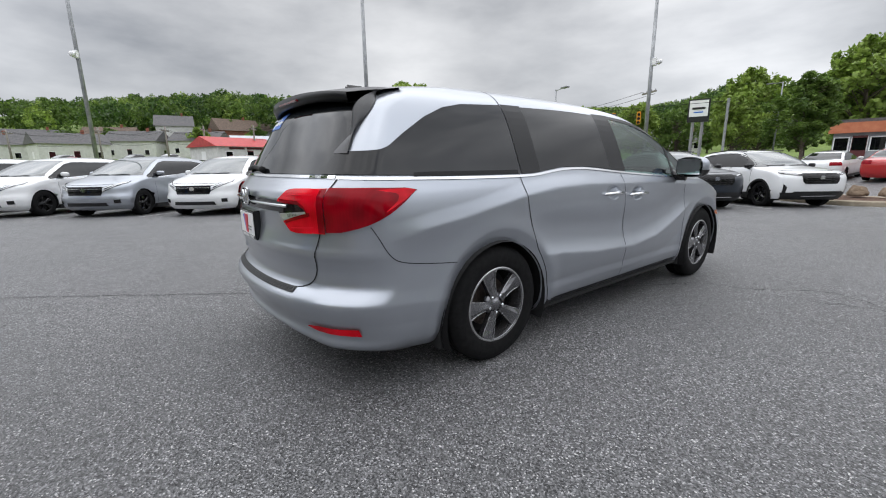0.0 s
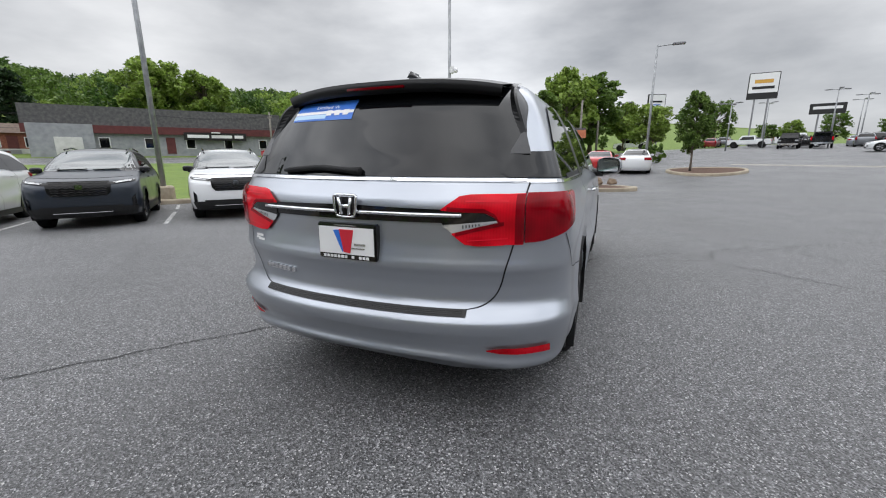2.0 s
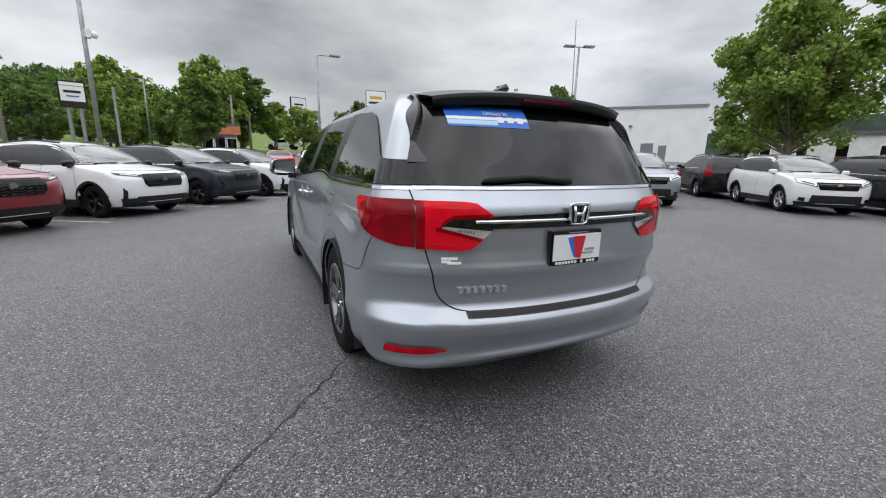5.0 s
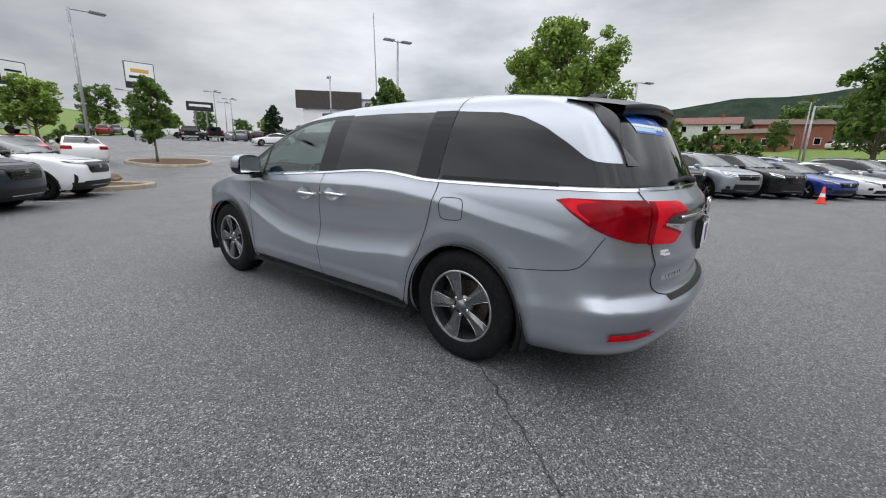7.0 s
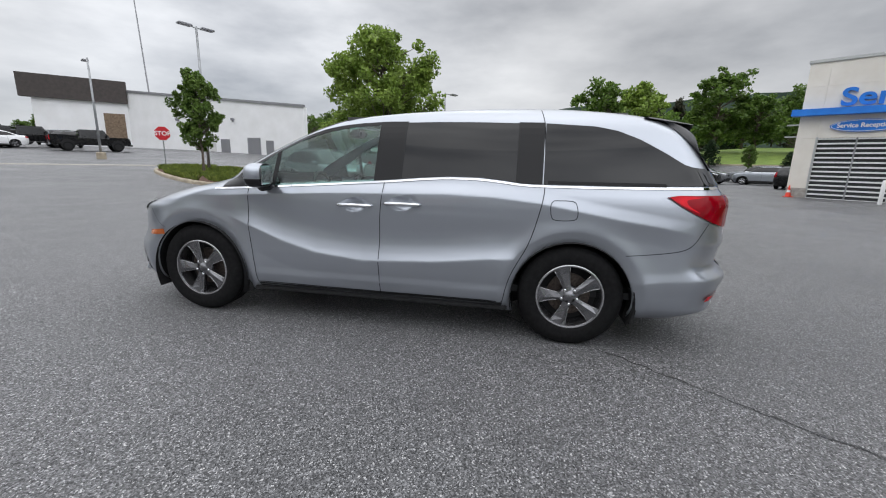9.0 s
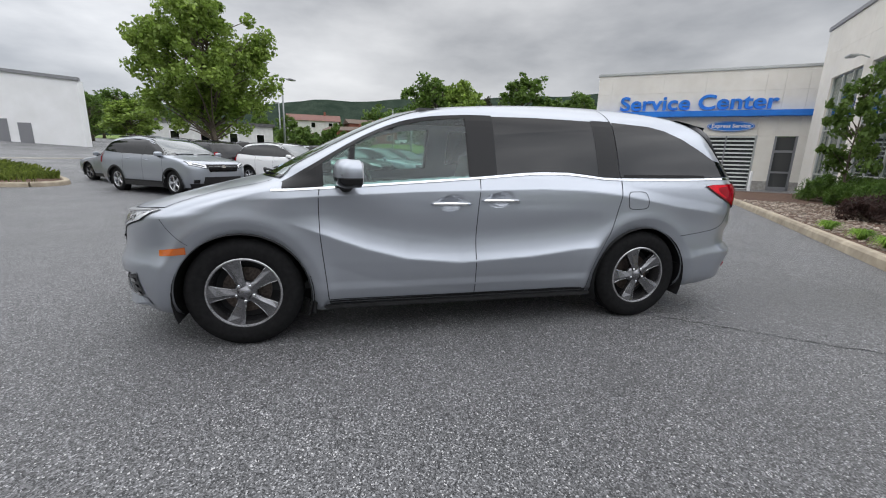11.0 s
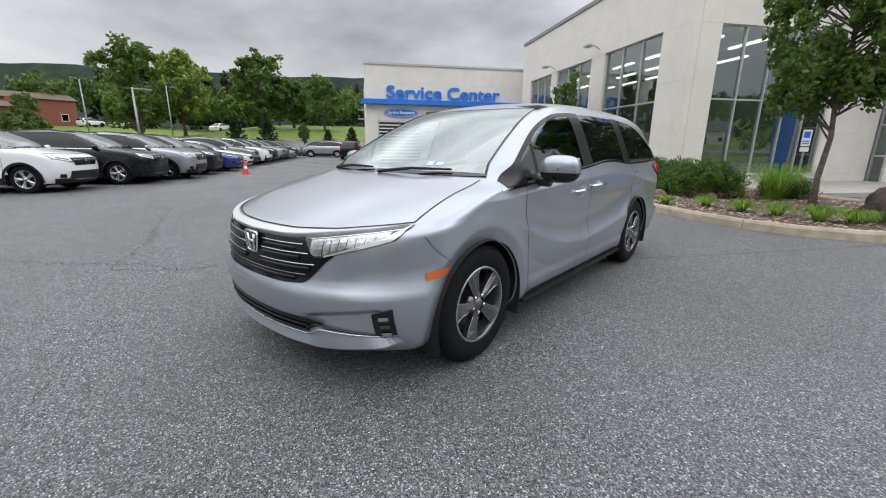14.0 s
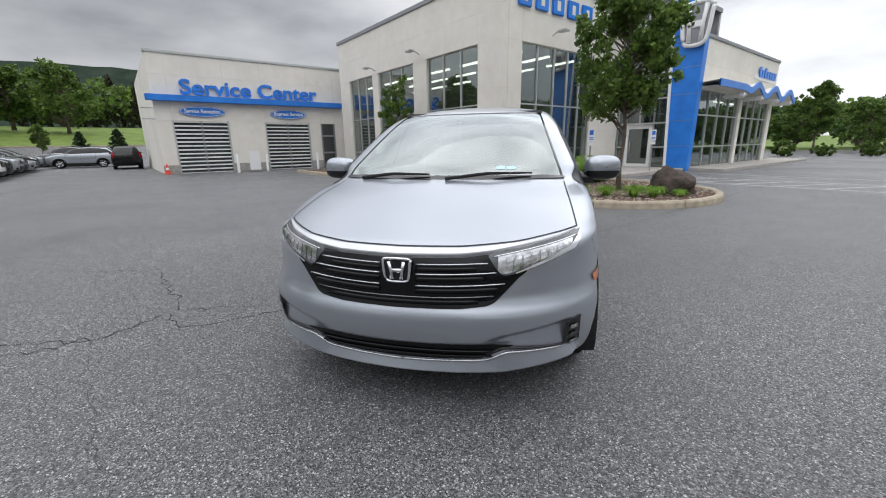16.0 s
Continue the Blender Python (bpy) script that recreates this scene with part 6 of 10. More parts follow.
KINDS = {
    "van": dict(shape=VAN, axle=1.5, r=0.369, z0=0.21, arch=0.41, belt=BELT, top=[(1.24, 1.085), (0.97, 1.25), (0.52, 1.49), (0.20, 1.562), (-1.25, 1.585), (-1.75, 1.535), (-2.06, 1.385), (-2.25, 1.295), (-2.42, 1.19)], ends=(1.23, -2.42), pillars=(-0.12, -1.16), ws=(1.13, 1.60, 0.80, 0.62), rw=(1.19, 1.60, 0.76, 0.61), door=(1.0, -0.08, -1.2), head=(0.46, 0.855, 0.70, 0.80, 0.93, 0.965), grille=(0.50, 0.60, 0.83), low=(0.55, 0.32, 0.41), tail=(0.915, 1.118, -2.06), mirror=(0.80, 1.165), hood=0.875),
    "suv": dict(shape=SUV, axle=1.35, r=0.36, z0=0.25, arch=0.405, belt=[(1.2, 1.10), (0.3, 1.11), (-1.2, 1.14), (-2.2, 1.2)], top=[(1.12, 1.115), (0.8, 1.27), (0.45, 1.43), (0.2, 1.51), (-0.1, 1.555), (-0.7, 1.575), (-1.3, 1.55), (-1.75, 1.46), (-2.02, 1.24)], ends=(1.10, -2.02), pillars=(0.02, -1.02), ws=(1.14, 1.57, 0.78, 0.60), rw=(1.16, 1.55, 0.72, 0.58), door=(0.95, 0.0, -0.95), head=(0.50, 0.85, 0.79, 0.875, 0.885, 0.975), grille=(0.50, 0.70, 0.90), low=(0.60, 0.36, 0.56), tail=(0.85, 1.22, -2.0), mirror=(0.85, 1.13), hood=0.985),
    "sedan": dict(shape=SEDAN, axle=1.4, r=0.345, z0=0.2, arch=0.385, belt=[(1.1, 0.945), (-1.6, 1.0)], top=[(1.02, 0.955), (0.7, 1.09), (0.35, 1.235), (0.05, 1.31), (-0.4, 1.34), (-0.9, 1.29), (-1.25, 1.18), (-1.55, 1.02)], ends=(1.0, -1.55), pillars=(0.0, -0.95), ws=(0.965, 1.35, 0.76, 0.58), rw=(1.06, 1.34, 0.72, 0.56), door=(0.95, -0.05, -1.0), head=(0.50, 0.84, 0.62, 0.66, 0.73, 0.76), grille=(0.45, 0.50, 0.66), low=(0.60, 0.27, 0.40), tail=(0.80, 0.96, -2.1), mirror=(0.75, 0.99), hood=0.765),
}


def build_parked(kind, paint, label, category, rims=None, black_trim=True, bold=False):
    k, S = KINDS[kind], KINDS[kind]["shape"]
    car = tagged(new({"van": "parked_minivan", "suv": "parked_suv", "sedan": "parked_sedan"}[kind]), label, category, "parked cars")
    ax = k["axle"]
    g = S.grid(0.034, 11, 30, 11, k["z0"])
    nrm = grid_normals(g)
    if nrm[8, 30, 0] < 0:
        nrm = -nrm
    arches = [(ax, k["r"] - 0.02, k["arch"]), (-ax, k["r"] - 0.02, k["arch"])]
    split_skin(g, nrm, lambda c: "body", {"*": paint}, car, arches, cap="body")
    for a in (ax, -ax):
        for s in (1, -1):
            rows = []
            for i in range(15):
                t = math.pi * (-0.12 + 1.24 * i / 14)
                rows.append([(s * xx, a + r * math.cos(t), k["r"] - 0.02 + r * math.sin(t)) for xx, r in ((S.w(0.6) - 0.02, k["arch"] + 0.008), (0.6, k["arch"]), (0.58, 0.02))])
            part("wheel_house", from_grid(rows), SEAM, car)
            wheel_parts(car, a, k["r"], s, S.w(0.5) - 0.03, k["r"], 0.228, detail=False, mats=rims)
            if kind == "suv" and black_trim:
                pts = [S.side(a + (k["arch"] + 0.022) * math.cos(t), k["r"] - 0.02 + (k["arch"] + 0.022) * math.sin(t), s) for t in [math.pi * (-0.05 + 1.1 * i / 24) for i in range(25)]]
                part("arch_trim", ribbon(pts, Vector((s, 0, 0)), 0.055, 0.008), TRIM_BLACK, car)
    part("underbody", box((-0.6, -ax - 0.75, k["z0"]), (0.6, ax + 0.65, k["z0"] + 0.06)), SEAM, car)
    for s in (1, -1):
        part("sill", box((s * (S.w(0.4) - 0.02) - 0.03, -ax + 0.42, k["z0"] - 0.02), (s * (S.w(0.4) - 0.02) + 0.03, ax - 0.42, k["z0"] + 0.10), 0.01), TRIM_BLACK, car)
        part("side_glass", side_sheet(S, k["ends"][1], k["ends"][0], up(k["belt"], 0.012), k["top"], s, 44, 8, 0.005), DARK_GLASS, car, smooth=True)
        for y in k["pillars"]:
            bm = bmesh.new()
            side_seam(bm, S, [(y, lerp_list(sorted(k["belt"]), y)), (y + 0.02, lerp_list(sorted(k["top"]), y))], s, 0.09, 8)
            for v in bm.verts:
                v.co.x += s * 0.006
            part("pillar", bm, GLOSS_BLACK, car)
        for y in k["door"]:
            bm = bmesh.new()
            zb = lerp_list(sorted(k["belt"]), y)
            side_seam(bm, S, [(y, zb), (y + 0.01, 0.6), (y - 0.01, k["z0"] + 0.1)], s, 0.009, 12)
            part("shut_line", bm, SEAM, car)
        bm = bmesh.new()
        side_seam(bm, S, [(y, z) for y, z in k["belt"] if k["ends"][1] <= y <= 1.2], s, 0.018, 24)
        for v in bm.verts:
            v.co.x += s * 0.006
        part("belt_trim", bm, CHROME, car)
        for y in (k["door"][1] + 0.2, k["door"][2] + 0.25):
            z = lerp_list(sorted(k["belt"]), y) - 0.13
            p = S.side(y, z, s)
            part("door_handle", tube([(p.x, y - 0.1, z), (p.x + s * 0.025, y, z), (p.x, y + 0.1, z)], 0.013, 6), paint, car, smooth=True)
        my, mz = k["mirror"]
        mir = bmesh.new()
        bmesh.ops.create_uvsphere(mir, u_segments=20, v_segments=12, radius=1)
        mx = S.side(my, mz, s).x + s * 0.12
        for v in mir.verts:
            v.co = Vector([math.copysign(abs(c) ** 0.62, c) for c in v.co])
            if v.co.y < 0:
                v.co.y *= 0.45
            v.co.y -= 0.25 * v.co.x * s
        mir.transform(Matrix.Translation((mx, my, mz + 0.02)) @ Matrix.Diagonal((0.105, 0.062, 0.066, 1)))
        part("door_mirror", mir, GLOSS_BLACK if bold else paint, car, smooth=True)
        part("mirror_foot", tube([(mx, my, mz - 0.04), (mx - s * 0.16, my - 0.02, mz - 0.05)], 0.03, 8), GLOSS_BLACK, car)
        # lamps
        x0, x1, za, zb, zc, zd = k["head"]

        def ends(fn, xa, xb, lo, hi, off, nx=16, nz=5):
            rows = []
            for i in range(nx + 1):
                x = xa + (xb - xa) * i / nx
                l, h = lerp_list(lo, x), lerp_list(hi, x)
                rows.append([fn(s * x, l + (h - l) * j / nz) for j in range(nz + 1)])
            return skin(rows, off)

        if bold:
            lo = [(0.44, 0.872), (0.52, 0.868), (0.84, 0.915), (0.87, 0.935)]
            hi = [(0.44, 0.905), (0.60, 0.925), (0.84, 0.965), (0.87, 0.968)]
            part("headlamp", ends(S.nose, 0.44, 0.868, lo, hi, 0.010), GLOSS_BLACK, car, "slim dark headlamp", smooth=True)
            part("lamp_strip", ends(S.nose, 0.52, 0.855, up(hi, -0.016), up(hi, -0.010), 0.0125), LAMP_CELL, car, smooth=True)
            part("lamp_cell", ends(S.nose, 0.56, 0.80, up(lo, 0.010), up(lo, 0.026), 0.0125), LAMP_CELL, car, smooth=True)
            part("corner_vent", ends(S.nose, 0.775, 0.835, [(0, 0.42), (1, 0.42)], [(0.775, 0.58), (0.835, 0.66)], 0.009, 6, 4), GLOSS_BLACK, car, "black corner vent")
        else:
            part("headlamp", ends(S.nose, x0, x1, [(x0, za), (x1, zc)], [(x0, zb), (x1, zd)], 0.010), CLEAR_LENS, car, smooth=True)
            part("headlamp_bezel", ends(S.nose, x0 - 0.02, x1 + 0.01, [(x0, za - 0.015), (x1, zc - 0.015)], [(x0, zb + 0.012), (x1, zd + 0.012)], 0.006), GLOSS_BLACK, car, smooth=True)
            part("lamp_cell", ends(S.nose, x0 + 0.05, x1 - 0.06, [(x0, za + 0.02), (x1, zc + 0.02)], [(x0, zb - 0.03), (x1, zd - 0.03)], 0.012), LENS_DARK, car, smooth=True)
            part("fog_lamp", ends(S.nose, 0.68, 0.80, [(0, 0.36), (1, 0.40)], [(0, 0.44), (1, 0.50)], 0.008, 6, 4), GLOSS_BLACK, car)
        t0, t1, ty = k["tail"]
        rows = []
        for i in range(13):
            z = t0 + (t1 - t0) * i / 12
            a0, a1 = S.a_at_x(0.5 if kind != "suv" else 0.72, z), S.a_at_y(ty, z, "rear")
            rows.append([S.rear(a0 + (a1 - a0) * j / 12, z, s) for j in range(13)])
        part("tail_lamp", skin(rows, 0.010), MID_RED_LENS, car, smooth=True)

    def sheet(fn, z0, z1, w0, w1, off, n=16):
        rows = []
        for i in range(n + 1):
            z = z0 + (z1 - z0) * i / n
            xw = w0 + (w1 - w0) * i / n
            rows.append([fn(-xw + 2 * xw * j / 24, z) for j in range(25)])
        return skin(rows, off)

    part("windscreen", sheet(S.nose, *k["ws"], 0.005), PARKED_SCREEN, car, smooth=True)
    part("rear_window", sheet(S.back, *k["rw"], 0.005), DARK_GLASS, car, smooth=True)
    gx, g0, g1 = k["grille"]
    if bold:
        g0, g1 = 0.655, 0.925
        rows = []
        for i in range(13):
            z = g0 + (g1 - g0) * i / 12
            xw = lerp_list([(g0, 0.41), (0.72, 0.47), (0.86, 0.49), (g1, 0.46)], z)
            rows.append([S.nose(-xw + 2 * xw * j / 24, z) for j in range(25)])
        part("grille", skin(rows, 0.008), GRILLE_BLACK, car, "large black honeycomb grille")
        for i in range(6):
            z = g0 + (g1 - g0) * (i + 0.5) / 6
            pts = [S.nose(x, z + 0.010 * (1 if q % 2 else -1)) + Vector((0, 0.012, 0)) for q, x in enumerate(np.linspace(-0.42, 0.42, 15))]
            part("grille_web", tube(pts, 0.005, 4), TRIM_BLACK if i % 2 else GLOSS_BLACK, car)
        part("grille_rim", tube([S.nose(x, g1 + 0.004) + Vector((0, 0.012, 0)) for x in np.linspace(-0.46, 0.46, 14)], 0.010, 5), GLOSS_BLACK, car)
    else:
        part("grille", sheet(S.nose, g0, g1, gx - 0.07, gx, 0.008, 8), GRILLE_BLACK, car)
        for i in range(3):
            z = g0 + (g1 - g0) * (0.25 + 0.25 * i)
            part("grille_slat", tube([S.nose(x, z) + Vector((0, 0.012, 0)) for x in np.linspace(-gx + 0.06, gx - 0.06, 12)], 0.008, 5), SATIN if i == 2 else GLOSS_BLACK, car)
    lx, l0, l1 = (0.66, 0.36, 0.46) if bold else k["low"]
    part("lower_grille", sheet(S.nose, l0, l1, lx, lx - 0.03, 0.007, 6), TRIM_BLACK, car)
    p = S.nose(0, (g0 + g1) / 2 + 0.03)
    part("badge", box((-0.06, p.y, p.z - 0.05), (0.06, p.y + 0.022, p.z + 0.05), 0.015), CHROME, car)
    pts = [S.nose(x, k["hood"] + 0.03 * (abs(x) / 0.8) ** 2) for x in np.linspace(-0.8, 0.8, 30)]
    part("bonnet_shut_line", ribbon(pts, Vector((0, 0.8, 0.6)), 0.012, 0.004), SEAM, car)
    for x0, x1 in ((0.55, 0.05), (-0.05, -0.5)):
        a, b = S.nose(x0, k["ws"][0] + 0.005), S.nose(x1, k["ws"][0] + 0.02)
        part("wiper", tube([a + Vector((0, 0.02, 0.012)), b + Vector((0, 0.02, 0.012))], 0.009, 5), SEAM, car)
    if kind == "suv" and black_trim:
        part("bumper_cladding", sheet(S.nose, 0.245, 0.43 if bold else 0.375, 0.80, 0.86, 0.010, 6), TRIM_BLACK, car, "black lower bumper cladding")
        part("skid_strip", tube([S.nose(x, 0.33) + Vector((0, 0.012, 0)) for x in np.linspace(-0.45, 0.45, 12)], 0.009, 6), RIM_GREY, car)
    if kind == "suv" and black_trim:
        for s in (1, -1):
            part("sill_cladding", side_sheet(S, -0.93, 0.93, [(-1, 0.255), (1, 0.255)], [(-1, 0.40), (1, 0.40)], s, 8, 3, 0.008), TRIM_BLACK, car, "black sill cladding")
            part("roof_rail", tube([(s * 0.56, 0.2, 1.60), (s * 0.58, -0.5, 1.665), (s * 0.57, -1.55, 1.625)], 0.018, 6), GLOSS_BLACK, car)
    if kind == "van":
        part("spoiler", box((-0.62, -2.40, 1.62), (0.62, -2.1, 1.655), 0.015), GLOSS_BLACK, car)
    return car


def build_pickup(paint, label):
    truck = tagged(new("parked_pickup"), label, "pickup truck", "parked cars")
    bm = bmesh.new()
    add_box(bm, (-0.98, -2.9, 0.52), (0.98, 2.75, 1.08), 0.07)
    for v in bm.verts:
        if v.co.y > 2.3:
            v.co.x *= 0.95
    part("body", bm, paint, truck, smooth=False)
    part("bonnet", box((-0.92, 1.15, 1.02), (0.92, 2.70, 1.24), 0.08), paint, truck)
    bm = bmesh.new()
    add_box(bm, (-0.93, -0.95, 1.05), (0.93, 1.25, 1.86), 0.05)
    for v in bm.verts:
        if v.co.z > 1.4:
            v.co.x *= 0.82
            v.co.y = v.co.y * 0.80 - 0.12 if v.co.y > 0 else v.co.y * 0.9
    part("cab", bm, paint, truck)
    for s in (1, -1):
        g = part("side_glass", prism([(-0.80, 1.22), (1.02, 1.22), (0.68, 1.72), (-0.72, 1.72)], 0, 0.01), DARK_GLASS, truck)
        g.data.transform(Matrix.Translation((s * 0.868, 0, 0)) @ Matrix.Rotation(radians(90), 4, "Z") @ Matrix.Rotation(radians(-14 * s), 4, "X") @ Matrix.Translation((0, 0, 0.02)))
        for v in g.data.vertices:
            v.co.x = s * (0.945 - 0.17 * (v.co.z - 1.10) / 0.75)
        part("bed_wall", box((s * 0.93 - 0.05, -2.88, 1.0), (s * 0.93 + 0.05, -0.98, 1.32), 0.03), paint, truck)
        part("headlamp", box((s * 0.76 - 0.16, 2.68, 0.86), (s * 0.76 + 0.16, 2.765, 1.06), 0.03), CLEAR_LENS, truck)
        part("tail_lamp", box((s * 0.88 - 0.08, -2.93, 0.9), (s * 0.88 + 0.08, -2.87, 1.28), 0.02), RED_LENS, truck)
        part("door_mirror", box((s * 1.12 - 0.10, 0.9, 1.2), (s * 1.12 + 0.10, 1.0, 1.48), 0.04), GLOSS_BLACK, truck)
        for a in (1.75, -1.75):
            bm = bmesh.new()
            add_tube(bm, [(s * 0.90, a, 0.52), (s * 0.992, a, 0.52)], 0.47, 24)
            part("wheel_house", bm, SEAM, truck)
            wheel_parts(truck, a, 0.40, s, 0.995, 0.40, 0.25, detail=False)
    part("tailgate", box((-0.9, -2.92, 0.75), (0.9, -2.84, 1.32), 0.03), paint, truck)
    part("windscreen", box((-0.74, -0.01, -0.30), (0.74, 0.012, 0.30), 0.004, Matrix.Translation((0, 1.04, 1.50)) @ Matrix.Rotation(radians(35), 4, "X")), DARK_GLASS, truck)
    part("rear_window", box((-0.70, -0.93, 1.28), (0.70, -0.915, 1.72), 0.004), DARK_GLASS, truck)
    part("grille", box((-0.60, 2.70, 0.72), (0.60, 2.77, 1.12), 0.03), GLOSS_BLACK, truck)
    part("front_bumper", box((-0.95, 2.68, 0.45), (0.95, 2.86, 0.66), 0.04), CHROME, truck)
    part("rear_bumper", box((-0.92, -3.02, 0.50), (0.92, -2.88, 0.68), 0.03), CHROME, truck)
    return truck

# ---- the dealership ----
# local frame: x along the long front from its corner, y out towards the car park
CORNER = (1.07, -12.86)
SITE = Matrix.Translation((*CORNER, 0)) @ Matrix.Rotation(TURN, 4, "Z")
LAMP_GLOW = bpy.data.materials.new("fluorescent_tube")
LAMP_GLOW.use_nodes = True
_n = LAMP_GLOW.node_tree.nodes
_n["Principled BSDF"].inputs["Emission Color"].default_value = (1.0, 0.93, 0.80, 1)
_n["Principled BSDF"].inputs["Emission Strength"].default_value = 5.0
PANE = glass("showroom_pane", (0.72, 0.79, 0.79), 0.0, 0.70, 0.17)
ROOM = varied(material("showroom_interior", (0.2, 0.2, 0.2), 0.8), 1.5, (0.30, 0.30, 0.295), (0.46, 0.455, 0.445))
ROOM_FLOOR = material("showroom_tiles", (0.25, 0.24, 0.23), 0.25)
STONE_BASE = varied(material("grey_stone_plinth", (0.35, 0.33, 0.31), 0.85), 9, (0.26, 0.245, 0.23), (0.42, 0.40, 0.37), bump=0.6, bump_scale=25, bump_dist=0.02)


def bpart(name, bm, mat, parent, label="", smooth=False):
    return part(name, bm, mat, parent, label, smooth)


def panel_wall(owner, along, spans, z_rows, thick, place, mat=STUCCO):
    """A wall face made of panels with open joints. along: 'x' or 'y'; place: the other coordinate of its face; thick: signed depth inward."""
    for a0, a1 in spans:
        for z0, z1 in z_rows:
            g = 0.0025
            if along == "x":
                lo, hi = (a0 + g, min(place, place + thick), z0 + g), (a1 - g, max(place, place + thick), z1 - g)
            else:
                lo, hi = (min(place, place + thick), a0 + g, z0 + g), (max(place, place + thick), a1 - g, z1 - g)
            bpart("wall_panel", box(lo, hi), mat, owner)


def glazing(owner, along, a0, a1, z0, z1, place, bars, rails, pane=PANE, inward=0.12, bar=0.055):
    """A window: panes between mullions, set back from the wall's face."""
    win = new("window")
    win.parent = owner
    win["label"] = "tall showroom window with pale aluminium mullions"

    def slab(name, p0, p1, q0, q1, d0, d1, mat):
        lo = (p0, place - max(d0, d1), q0) if along == "x" else (place + min(d0, d1), p0, q0)
        hi = (p1, place - min(d0, d1), q1) if along == "x" else (place + max(d0, d1), p1, q1)
        ob = bpart(name, box(lo, hi), mat, win)
        return ob

    cuts = [a0] + list(bars) + [a1]
    levels = [z0] + list(rails) + [z1]
    for u, v in zip(cuts, cuts[1:]):
        for s, t in zip(levels, levels[1:]):
            p = slab("pane", u + bar / 2, v - bar / 2, s + bar / 2, t - bar / 2, inward + 0.02, inward + 0.028, pane)
            p.visible_shadow = False
    for u in cuts:
        slab("mullion", u - bar / 2, u + bar / 2, z0, z1, inward - 0.04, inward + 0.06, FRAME_ALU)
    for s in levels:
        slab("transom", a0, a1, s - bar / 2, s + bar / 2, inward - 0.034, inward + 0.054, FRAME_ALU)
    slab("sill", a0 - 0.03, a1 + 0.03, z0 - 0.06, z0 - bar / 2, -0.03, inward + 0.06, FRAME_ALU)
    return win


def set_site(ob):
    ob.matrix_world = SITE
    return ob


